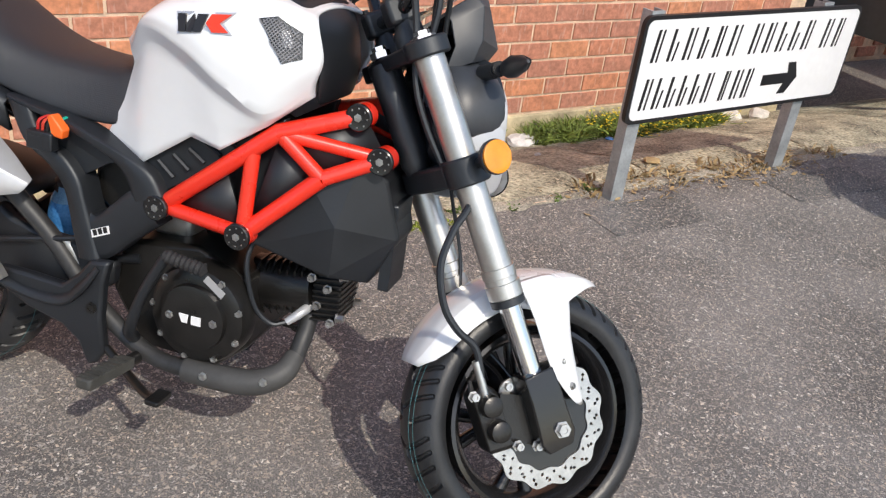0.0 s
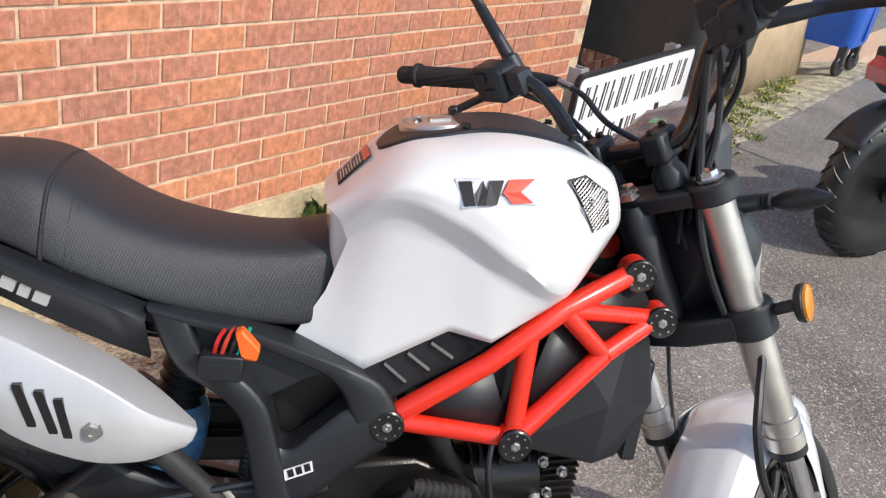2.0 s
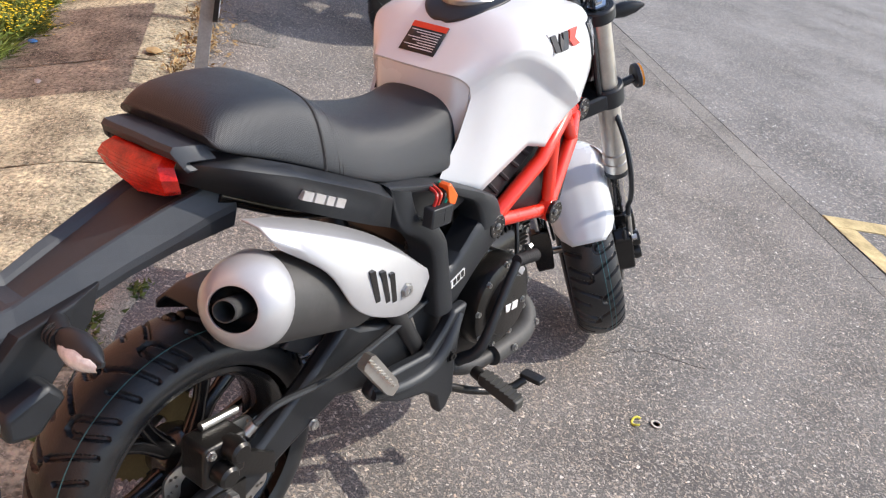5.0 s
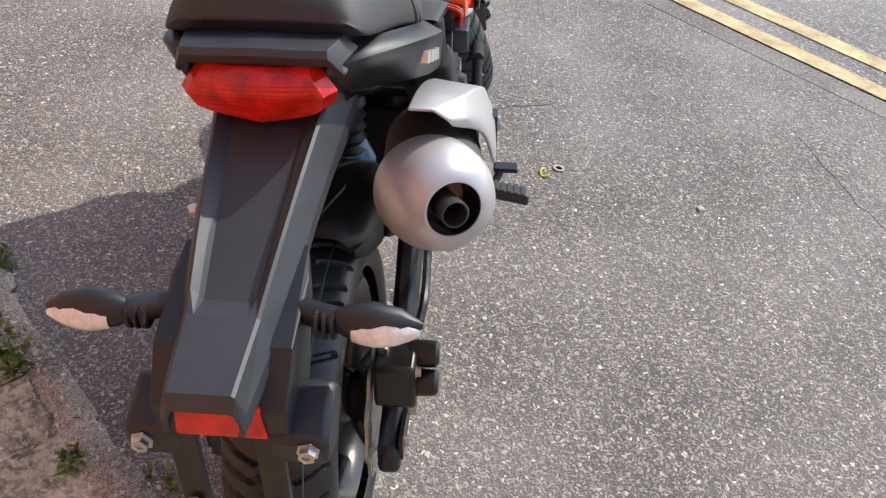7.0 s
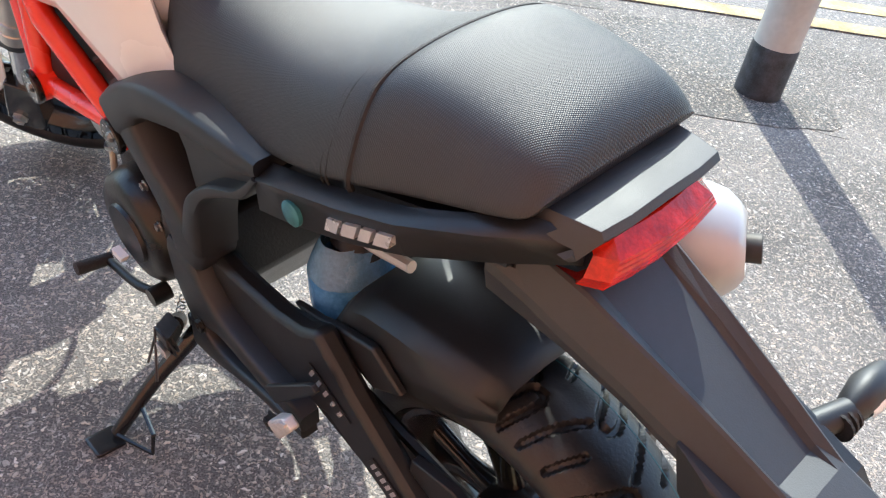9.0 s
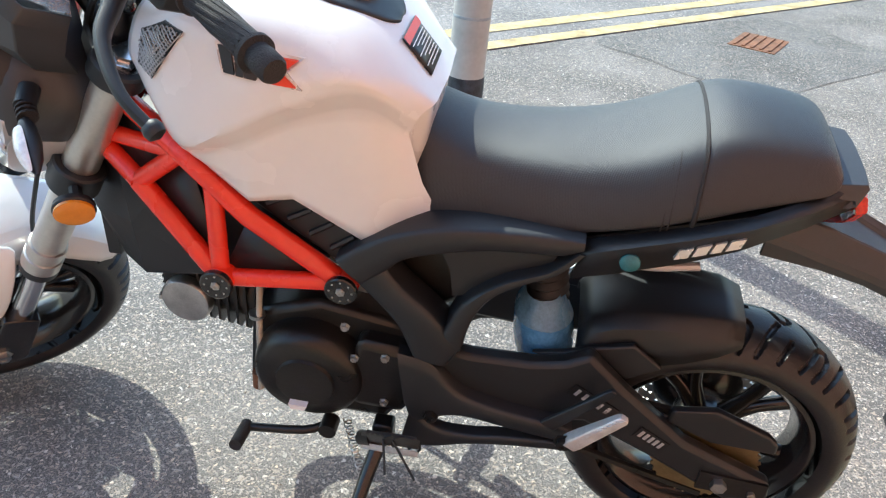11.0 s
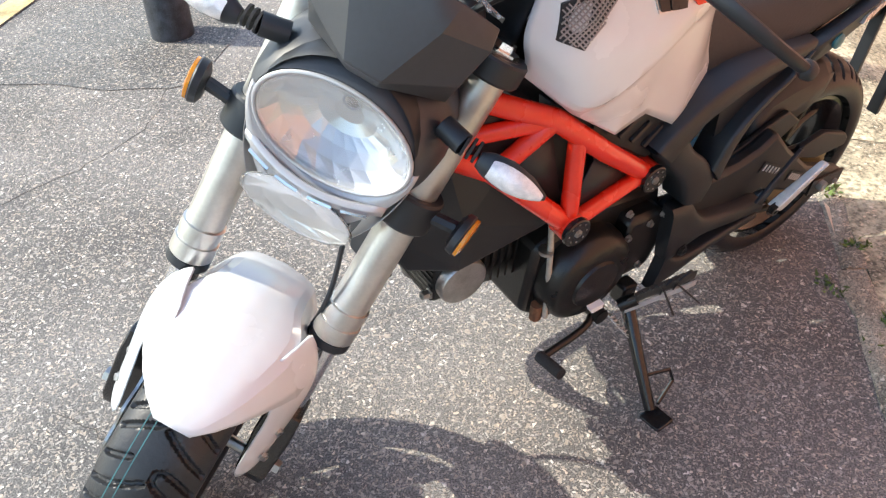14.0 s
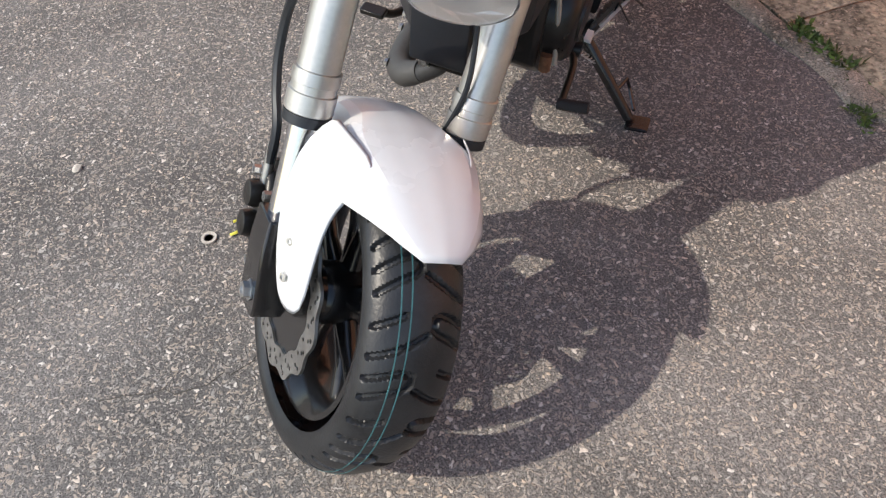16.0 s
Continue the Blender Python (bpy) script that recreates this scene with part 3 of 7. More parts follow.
wheeled_bin("wheelie_bin", 1.28, 0.95, 0.25, 1.25, M["bin_grey"], "large dark grey four-wheeled rubbish bin", ST @ pose(3.72, 0.86, 0))
wheeled_bin("wheelie_bin", 0.75, 0.70, 0.24, 1.15, M["bin_blue"], "bright blue wheeled recycling bin", ST @ pose(6.72, 0.62, 0))
cb = thing("cardboard_sheet", "large beige cardboard sheet leaning beside the bins", "cardboard", ST)
cbm = bmesh.new()
rows_mesh(cbm, [[(5.15 + 1.68 * i / 8, 1.02 + 0.012 * math.sin(i * 1.3) + dv, z) for i in range(9)] for z, dv in ((-0.08, 0.0), (0.5, 0.05), (1.15, 0.11))])
part("sheet", cbm, M["card"], cb, "beige cardboard", True, solid=0.012)
part("tape", hull_pts([(5.9 + dx, 1.018 + 0.0 + dv, z) for dx in (0, 0.05) for z, dv in ((0.0, 0.0), (0.4, 0.035)) for dv in (dv - 0.012, dv)]), mat("brown_tape", (0.4, 0.27, 0.14), 0.3), cb)

# steel pole at the kerb
pole = thing("steel_pole", "pale grey painted steel pole with chipped dark base", "pole", ST @ pose(-1.31, -1.33, 0))
part("shaft", turned([(0.15, 0.0655), (3.2, 0.0655), (3.2, 0)], (0, 0, 0), (0, 0, 1), 36), M["pole"], pole)
part("dark_base", turned([(-0.02, 0.069), (0.145, 0.0685), (0.155, 0.066)], (0, 0, 0), (0, 0, 1), 36), M["pole_dark"], pole, "chipped dark paint band")
part("band", turned([(0, 0.0662), (0.008, 0.0665), (0.01, 0.0655)], (0, 0, 0.36), (0, 0, 1), 36), M["galv"], pole)

# rusty inspection cover
dc = thing("drain_cover", "rusty iron drain grating let into the asphalt", "drain", ST @ pose(-3.47, -1.52, 0, 0, 0, 20))
part("frame", new_box(-0.17, 0.17, -0.12, 0.12, -0.03, 0.006), M["rust"], dc, "", False)
for k in range(5):
    part("slat", new_box(-0.15, 0.15, -0.10 + 0.045 * k, -0.085 + 0.045 * k, 0.0, 0.012), M["rust"], dc, "", False)


# second motorcycle, parked behind the sign
def parked():
    bk = thing("parked_motorcycle", "black motorcycle parked on the asphalt, rear wheel towards us", "motorcycle", pose(2.11, 1.70, 0, 0, -2, 14))
    tb_ = turned([(-0.05, 0.20), (-0.062, 0.235), (-0.052, 0.272), (-0.03, 0.294), (0, 0.302), (0.03, 0.294), (0.052, 0.272), (0.062, 0.235), (0.05, 0.20), (0.03, 0.19), (-0.03, 0.19)], (0, 0, 0.30), (0, 1, 0.30), 60)
    wl = part("rear_wheel", turned([(-0.045, 0.208), (-0.03, 0.18), (0.03, 0.18), (0.045, 0.208)], (0, 0, 0.30), (0, 1, 0.30), 48), M["gloss_black"], bk, "black cast rim")
    part("tyre", tb_, M["rubber"], wl, "black patterned tyre")
    for i in range(60):
        a = 2 * math.pi * i / 60
        for s in (-1, 1):
            pts = [(0.303 * math.cos(a + 0.10 * q), s * 0.008 + s * 0.042 * q, 0.30 + (0.303 - 0.022 * q * q) * math.sin(a + 0.10 * q)) for q in (0, 0.5, 1)]
            pts = [((0.303 - 0.024 * (q * q)) * math.cos(a + 0.14 * q + 0.05 * s), s * (0.006 + 0.044 * q), 0.30 + (0.303 - 0.024 * q * q) * math.sin(a + 0.14 * q + 0.05 * s)) for q in (0, 0.35, 0.7, 1)]
            if i % 2 == (s > 0):
                part("tread_bar", bar(pts, 0.0035, 4), M["black"], wl)
    part("hub", turned([(-0.06, 0.0), (-0.06, 0.06), (0.06, 0.06), (0.06, 0)], (0, 0, 0.30), (0, 1, 0.30), 24), M["engine"], wl)
    for i in range(5):
        a = 2 * math.pi * i / 5
        part("spoke", bar([(0.04 * math.cos(a), 0, 0.30 + 0.04 * math.sin(a)), (0.185 * math.cos(a + 0.2), 0, 0.30 + 0.185 * math.sin(a + 0.2))], 0.014, 8), M["gloss_black"], wl)
    mg = [[((0.335 + 0.006 * (1 - u * u)) * math.cos(a), 0.075 * u, 0.30 + (0.335 + 0.006 * (1 - u * u) - 0.02 * u * u) * math.sin(a)) for u in np.linspace(-1, 1, 7)] for a in np.linspace(radians(60), radians(150), 12)]
    bm = bmesh.new()
    rows_mesh(bm, mg)
    part("mudguard", bm, M["black"], bk, "black rear mudguard", True, solid=0.004)
    part("tail", hull_pts([(x, y * s, z) for s in (-1, 1) for x, y, z in ((-0.20, 0.06, 0.70), (-0.16, 0.10, 0.80), (0.35, 0.13, 0.80), (0.4, 0.12, 0.66), (-0.10, 0.07, 0.64))]), M["black"], bk, "black tail fairing", bevel=0.01)
    part("tail_light", hull_pts([(x, y, z) for y in (-0.06, 0.06) for x, z in ((-0.215, 0.69), (-0.225, 0.74), (-0.19, 0.775), (-0.18, 0.69))]), M["tail_lens"], bk, "red tail light")
    part("seat", hull_pts([(x, y * s, z) for s in (-1, 1) for x, y, z in ((-0.15, 0.09, 0.80), (-0.12, 0.08, 0.86), (0.30, 0.11, 0.86), (0.75, 0.11, 0.80), (0.75, 0.10, 0.74), (0.3, 0.12, 0.78))]), M["grip"], bk, "black seat", bevel=0.02)
    part("tank", hull_pts([(x, y * s, z) for s in (-1, 1) for x, y, z in ((0.72, 0.10, 0.78), (0.8, 0.14, 0.95), (1.15, 0.12, 1.0), (1.25, 0.08, 0.85), (1.1, 0.14, 0.75))]), M["gloss_black"], bk, "gloss black tank", bevel=0.03)
    part("engine", hull_pts([(x, y, z) for y in (-0.14, 0.14) for x, z in ((0.45, 0.25), (0.95, 0.25), (1.0, 0.6), (0.5, 0.62))]), M["engine"], bk, "dark engine", bevel=0.03)
    part("swing_arm", plate([(-0.05, 0.27), (-0.05, 0.33), (0.5, 0.42), (0.5, 0.33)], 0.075, 0.11), M["black"], bk, "", False)
    part("swing_arm", plate([(-0.05, 0.27), (-0.05, 0.33), (0.5, 0.42), (0.5, 0.33)], -0.11, -0.075), M["black"], bk, "", False)
    part("muffler", bar([(-0.12, -0.17, 0.42), (0.35, -0.16, 0.34)], [0.055, 0.05], 20), M["muffler"], bk, "dark muffler")
    fwh = part("front_wheel", turned([(-0.045, 0.205), (-0.03, 0.18), (0.03, 0.18), (0.045, 0.205)], (1.36, 0, 0.30), (1.36, 1, 0.30), 40), M["gloss_black"], bk, "black cast rim")
    part("tyre", turned([(-0.045, 0.2), (-0.055, 0.24), (-0.03, 0.29), (0, 0.30), (0.03, 0.29), (0.055, 0.24), (0.045, 0.2)], (1.36, 0, 0.30), (1.36, 1, 0.30), 48), M["rubber"], fwh)
    for s in (-1, 1):
        part("fork_leg", bar([(1.36, 0.09 * s, 0.30), (1.12, 0.09 * s, 0.95)], 0.025, 14), M["black"], bk)
    part("handlebar", bar([(1.0, -0.38, 1.05), (1.05, -0.2, 1.05), (1.1, 0, 1.0), (1.05, 0.2, 1.05), (1.0, 0.38, 1.05)], 0.014, 10, 4), M["black"], bk)


M["tail_lens"] = mat("deep_red_lens", (0.35, 0.01, 0.01), 0.15, var=0.2, scale=50, coat=1.0)
parked()


# weeds, litter and loose stones
def weed(label, m, n, h, spread, seed, material, flowers=0, wide=0.006):
    w = thing("weed", label, "weed", m, group="weeds along the wall and kerb")
    rg = random.Random(seed)
    bm, fl = bmesh.new(), bmesh.new()
    for i in range(n):
        a, d = rg.uniform(0, 6.28), spread * rg.random() ** 0.7
        base = Vector((d * math.cos(a), d * math.sin(a) * 0.6, -0.01))
        lean = Vector((rg.uniform(-0.8, 0.8), rg.uniform(-0.8, 0.8), 1)).normalized()
        hh, ww = h * rg.uniform(0.35, 1), wide * rg.uniform(0.6, 1.3)
        sd = lean.cross(Vector((rg.uniform(-1, 1), rg.uniform(-1, 1), 0.1))).normalized() * ww
        tip = base + lean * hh + Vector((lean.x, lean.y, -0.2)) * hh * 0.5
        midp = base + lean * hh * 0.6
        q = [bm.verts.new(p) for p in (base - sd * 0.5, base + sd * 0.5, midp + sd, midp - sd)]
        t_ = bm.verts.new(tip)
        bm.faces.new(q)
        bm.faces.new((q[3], q[2], t_))
        if flowers and i % 5 == 0:
            c = tip + Vector((0, 0, 0.004))
            fv = [fl.verts.new(c + Vector((0.006 * math.cos(k * 1.05), 0.006 * math.sin(k * 1.05), 0.001 * (k % 2)))) for k in range(6)]
            fl.faces.new(fv)
    tagged(part("leaves", bm, material, w, "", True), kind="stuff")
    if flowers:
        tagged(part("blossom", fl, M["flower"], w), "small yellow flowers", kind="stuff")
    else:
        fl.free()
    return w


def at(u, v, rz=0):
    z = pave_z(v) if v > 0.58 else 0.004
    return ST @ pose(u, v, z, 0, 0, rz)


M["bush"] = mat("fine_weed_leaf", (0.17, 0.225, 0.045), 0.65, var=0.4, scale=14, island=0.5)
for i in range(9):
    rr = random.Random(40 + i)
    weed("bushy green weed with yellow flowers at the wall foot", at(1.90 + i * 0.115, 1.36 + rr.uniform(-0.07, 0.05), i * 40), 620, 0.125, 0.13, 60 + i, M["bush"], 1 if i > 2 else 0, 0.0036)
M["moss"] = mat("sunlit_short_grass", (0.22, 0.26, 0.035), 0.7, var=0.4, scale=14, island=0.5)
for i in range(11):
    rr = random.Random(300 + i)
    weed("short yellow green grass on the kerb edge", at(0.46 + i * 0.042, 0.538 + rr.uniform(-0.014, 0.012), i * 33), 90, 0.022, 0.036, 310 + i, M["moss"], 0, 0.0032)
for i, (u, v) in enumerate(((0.13, 0.603), (0.08, 0.600), (0.04, 0.606), (-0.17, 0.605), (0.30, 0.535), (0.18, 0.605))):
    weed("small green tuft in the kerb joint", at(u, v, i * 47), 46, 0.030, 0.028, 330 + i, M["leaf"], 0, 0.0045)
weed("broad-leaved dandelion growing at the wall foot", at(1.42, 1.40), 26, 0.13, 0.06, 5, M["leaf"], 0, 0.016)
weed("broad-leaved dandelion growing at the wall foot", at(1.62, 1.41), 20, 0.11, 0.05, 6, M["leaf"], 0, 0.016)
for i in range(14):
    rr = random.Random(80 + i)
    weed("low grass with small flowers beside the bins", at(3.5 + i * 0.235, 0.62 + 0.03 * i + rr.uniform(-0.1, 0.1), i * 50), 130, 0.05, 0.16, 90 + i, M["leaf"], 1, 0.004)
for i, u in enumerate((-0.62, -0.28, -0.10, 0.12, 0.33, 0.42, 0.95, 1.15, 1.34, -1.1, -1.5, 0.52, 0.60, 0.68, 0.22, -0.42, 0.80, 1.5, 1.62)):
    rr = random.Random(130 + i)
    weed("small green tuft in the kerb joint", at(u, 0.585 + rr.uniform(-0.03, 0.02) - (0.055 if i in (1, 4) else 0), i * 30), 34, 0.026, 0.035, 140 + i, M["leaf"], 0, 0.004)
for i in range(9):
    rr = random.Random(170 + i)
    weed("green and yellow weeds at the wall foot", at(-2.6 + i * 0.24, 1.34 + rr.uniform(-0.08, 0.06), i * 77), 130, 0.09, 0.13, 180 + i, M["leaf"], 1 if i % 2 else 0, 0.008)
for i, (u, v) in enumerate(((1.72, 0.62), (1.9, 0.58), (2.1, 0.6), (2.26, 0.56), (1.5, 0.6), (2.5, 0.6), (2.75, 0.58))):
    weed("dry brown stalks and dead leaves beside the post", at(u, v, i * 60), 40, 0.05, 0.09, 200 + i, M["dry"], 0, 0.005)


M["paper"] = mat("dirty_white_paper", (0.72, 0.70, 0.67), 0.8, var=0.25, scale=30, bump=0.6, bump_scale=60)


def rock(name, label, m, r, seed, material=None, category="stone", squash=0.6):
    bm = bmesh.new()
    bmesh.ops.create_icosphere(bm, subdivisions=2, radius=r)
    for v in bm.verts:
        k = 1 + 0.35 * noise.noise(v.co * (1.4 / r) + Vector((seed, 0, 0)))
        v.co = Vector((v.co.x * k * 1.2, v.co.y * k, v.co.z * k * squash + r * 0.35))
    ob = part(name, bm, material or M["stone"], None, "", False)
    ob.matrix_world = m
    return tagged(ob, label, category)


rock("rubble", "pale lump of rubble at the wall foot", at(1.74, 1.34), 0.055, 1, M["paper"], squash=0.5)
rock("rubble", "pale lump of rubble at the wall foot", at(1.80, 1.36), 0.04, 2, M["paper"])
rock("rubble", "pale lump of rubble beyond the weeds", at(3.05, 1.36), 0.06, 3)
rock("rubble", "pale lump of rubble beyond the weeds", at(3.2, 1.3), 0.05, 4)
rock("pebble", "small white pebble on the pavement", at(1.62, 1.06), 0.012, 5)
rock("pebble", "white pebble on the asphalt", pose(0.39, -0.797, 0), 0.009, 7)
rock("wrapper", "crumpled pink wrapper among the weeds", at(1.50, 1.37), 0.035, 9, M["pink"], "litter", 0.5)
rock("wrapper", "small blue wrapper beside the weeds", at(2.12, 1.20), 0.018, 12, M["blue"], "litter", 0.3)
rock("dead_leaf", "curled brown leaf on the pavement", at(-0.45, 0.74), 0.02, 10, M["dry"], "leaf", 0.2)
rock("dead_leaf", "curled brown leaf on the pavement", at(1.9, 0.72), 0.03, 11, M["dry"], "leaf", 0.2)
for i, (u, v) in enumerate(((-0.02, 0.78), (0.22, 0.80), (0.36, 0.92), (0.30, 0.66))):
    rock("dead_leaf", "small orange brown leaf on the slabs", at(u, v, i * 50), 0.011, 20 + i, M["dry"], "leaf", 0.2)
curl = part("plastic_curl", bar([Vector((0.440, -0.424, 0.004)) + Vector((0.016 * math.cos(a), 0.012 * math.sin(a), 0.003 * math.sin(2 * a))) for a in np.linspace(0, 4, 12)], 0.0028, 6), mat("yellow_plastic", (0.75, 0.7, 0.1), 0.4), None)
tagged(curl, "curl of yellow plastic on the asphalt", "litter")
wash = part("washer", turned([(0, 0.014), (0.003, 0.014), (0.003, 0.009), (0, 0.009), (0, 0.014)], (0.473, -0.459, 0.001), (0.473, -0.459, 1), 20), M["stone"], None)
tagged(wash, "pale ring-shaped washer lying on the asphalt", "litter")
# dead leaves and twigs that gathered along the edge of the pavement
deb = bmesh.new()
rd = random.Random(23)
for i in range(420):
    u = rd.choice((rd.gauss(2.05, 0.16), rd.gauss(2.38, 0.10), rd.uniform(1.3, 2.9), rd.uniform(1.6, 2.5)))
    v = rd.gauss(0.56, 0.06)
    if v < 0.36:
        continue
    zg = max(0.0, pave_z(v) if v > 0.56 else 0.0) + rd.uniform(0.004, 0.014)
    a, r = rd.uniform(0, 6.28), rd.uniform(0.006, 0.017)
    d, w = Vector((math.cos(a), math.sin(a), rd.uniform(-0.2, 0.5))) * r, Vector((-math.sin(a), math.cos(a), rd.uniform(-0.4, 0.4))) * r * rd.uniform(0.25, 0.6)
    c = Vector((u, v, zg))
    q = [deb.verts.new(p) for p in (c - d, c + w, c + d, c - w)]
    deb.faces.new(q[:3])
    deb.faces.new((q[0], q[2], q[3]))
for i in range(46):
    u, v = rd.uniform(1.5, 2.7), rd.gauss(0.55, 0.05)
    zg = max(0.0, pave_z(v) if v > 0.56 else 0.0) + 0.006
    a, r = rd.uniform(-0.9, 0.9), rd.uniform(0.03, 0.09)
    sweep(deb, [(u, v, zg), (u + r * 0.5 * math.cos(a), v + r * 0.5 * math.sin(a), zg + rd.uniform(0, 0.015)), (u + r * math.cos(a + 0.4), v + r * math.sin(a + 0.4), zg)], 0.0013, 4)
db_ = part("dead_leaves", deb, M["dry"], None, "", False)
db_.matrix_world = ST
tagged(db_, "dry brown leaves and twigs along the pavement edge", "leaves", kind="stuff")
grit = bmesh.new()
rg = random.Random(11)
for i in range(2600):
    u, v = rg.uniform(-2.2, 2.6), rg.uniform(-1.8, 0.46)
    r = rg.uniform(0.0012, 0.0034)
    c = Vector((u, v, r * 0.3))
    a = rg.uniform(0, 6.28)
    q = [grit.verts.new(c + Vector((r * math.cos(a + k * 2.1) * rg.uniform(0.8, 1.5), r * math.sin(a + k * 2.1), -r * 0.3))) for k in range(3)]
    t_ = grit.verts.new(c + Vector((0, 0, r * 0.7)))
    for k in range(3):
        grit.faces.new((q[k], q[(k + 1) % 3], t_))
gr_ = part("grit", grit, M["stone"], None, "", False)
gr_.matrix_world = ST
tagged(gr_, "loose pale grit scattered on the asphalt", "grit", kind="stuff")
# ---- the motorcycle: B is the leaning body, F the turned front fork ----
BIKE_AT = Vector((0, -0.074, 0))
LEAN = Matrix.Rotation(radians(-8.5), 4, "X")
B = LEAN @ Matrix.Translation((0, -0.010, 0)) @ Matrix.Rotation(radians(-1.6), 4, "Z")
F = Matrix(((0.6929, -0.5418, -0.4757, 0.3392), (0.685, 0.7006, 0.1998, 0.1209), (0.225, -0.4643, 0.8566, 0.7904), (0, 0, 0, 1)))
bike = thing("motorcycle", "small white and black motorcycle with red trellis frame, on its stand", "motorcycle", Matrix.Translation(BIKE_AT))
WR = Vector((-0.55, 0, 0.222))
WF = Vector((0.012, 0, -0.66))


def bp(name, bm, material, fr=None, parent=None, label="", **kw):
    bm.transform(B if fr is None else fr)
    return part(name, bm, material, parent or bike, label, **kw)


def sided(pts, s):
    return [(p[0], p[1] * s, p[2]) for p in pts]


def skin(rows):
    bm = bmesh.new()
    rows_mesh(bm, rows)
    return bm


def hull(pts):
    bm = bmesh.new()
    vs = [bm.verts.new(p) for p in pts]
    r = bmesh.ops.convex_hull(bm, input=vs)
    bmesh.ops.delete(bm, geom=[g for g in r["geom_interior"] if isinstance(g, bmesh.types.BMVert)], context="VERTS")
    return bm


def bolt(at, d, r, material, parent, fr=None, h=0.006, name="bolt"):
    a = Vector(at)
    b = a + Vector(d)
    return bp(name, turned([(0, r * 1.35), (0.0015, r * 1.35), (0.0016, r), (h, r), (h, r * 0.5), (h - 0.002, r * 0.45)], a, b, 6 if r > 0.004 else 8),
              material, fr, parent, smooth=False)


# wheels and tyres
def tyre(R, half, rim_r, turns, seed):
    """A tyre with its cut tread: curved grooves and hairpins, repeated round the wheel."""
    nu, nv = 640, 96
    pitch = 2 * math.pi * R / turns
    half_set = [
        [(0.00, -0.060), (0.10, -0.036), (0.17, -0.015), (0.23, -0.008), (0.30, -0.010), (0.33, -0.019), (0.29, -0.036), (0.20, -0.062)],
        [(0.42, -0.062), (0.50, -0.036), (0.59, -0.014), (0.66, 0.001)],
        [(0.70, -0.062), (0.77, -0.040), (0.82, -0.026)],
    ]
    curves = half_set + [[(a + 0.5, -b) for a, b in c] for c in half_set]
    segs = []
    for c in curves:
        p = [(a * pitch, b) for a, b in c]
        segs += list(zip(p, p[1:]))
    th = np.linspace(0, 2 * np.pi, nu, endpoint=False)
    # cross-section: from one bead over the tread to the other
    ps = np.linspace(-1, 1, nv)
    verts, faces = [], []
    ang = ps * radians(118)
    prof_y = half * np.sin(np.clip(ang, -radians(118), radians(118)))
    prof_r = R - half * 0.62 * (1 - np.cos(ang)) * 1.0
    prof_r = np.maximum(prof_r, rim_r)
    arc = np.cumsum(np.r_[0, np.hypot(np.diff(prof_y), np.diff(prof_r))])
    lat = arc - arc[-1] / 2
    U, L = np.meshgrid((th * R) % pitch, lat, indexing="ij")
    D = np.full(U.shape, 1.0)
    for (a, b) in segs:
        for off in (-pitch, 0, pitch):
            ax, ay, bx, by = a[0] + off, a[1], b[0] + off, b[1]
            dx, dy = bx - ax, by - ay
            k = np.clip(((U - ax) * dx + (L - ay) * dy) / (dx * dx + dy * dy), 0, 1)
            D = np.minimum(D, np.hypot(U - ax - k * dx, L - ay - k * dy))
    depth = 0.006 * np.clip((0.0042 - D) / 0.0012, 0, 1)
    for i in range(nu):
        for j in range(nv):
            r = prof_r[j] - depth[i, j] * math.cos(ang[j])
            y = prof_y[j] - depth[i, j] * math.sin(ang[j])
            verts.append((r * math.cos(th[i]), y, r * math.sin(th[i])))
    for i in range(nu):
        for j in range(nv - 1):
            a, b = i * nv + j, ((i + 1) % nu) * nv + j
            faces.append((a, a + 1, b + 1, b))
    me = bpy.data.meshes.new("tyre")
    me.from_pydata(verts, [], faces)
    bm = bmesh.new()
    bm.from_mesh(me)
    bpy.data.meshes.remove(me)
    return bm


def ring(outer, inner, y0, y1, seg=96, waves=0, depth=0.0, holes=()):
    """A flat ring about the y axis; waves round its rim; holes: (radius, count, size)."""
    bm = bmesh.new()
    nr = 7
    V = {}
    for side, y in enumerate((y0, y1)):
        for i in range(seg):
            a = 2 * math.pi * i / seg
            ro = outer + depth * math.cos(waves * a)
            ri = inner + depth * 0.6 * math.cos(waves * a)
            for k in range(nr):
                r = ri + (ro - ri) * k / (nr - 1)
                V[side, i, k] = bm.verts.new((r * math.cos(a), y, r * math.sin(a)))
    gone = set()
    for hk, count, off in holes:
        for h in range(count):
            i0 = int((h + off) * seg / count) % seg
            gone.add((i0, hk))
    for i in range(seg):
        j = (i + 1) % seg
        for k in range(nr - 1):
            q = [(i, k), (i, k + 1), (j, k + 1), (j, k)]
            if (i, k) in gone:
                for m in range(4):
                    a, b = q[m], q[(m + 1) % 4]
                    bm.faces.new((V[(0, *a)], V[(0, *b)], V[(1, *b)], V[(1, *a)]))
                continue
            bm.faces.new([V[(0, *p)] for p in q])
            bm.faces.new([V[(1, *p)] for p in q[::-1]])
        for k in (0, nr - 1):
            bm.faces.new((V[0, i, k], V[1, i, k], V[1, j, k], V[0, j, k]))
    return bm


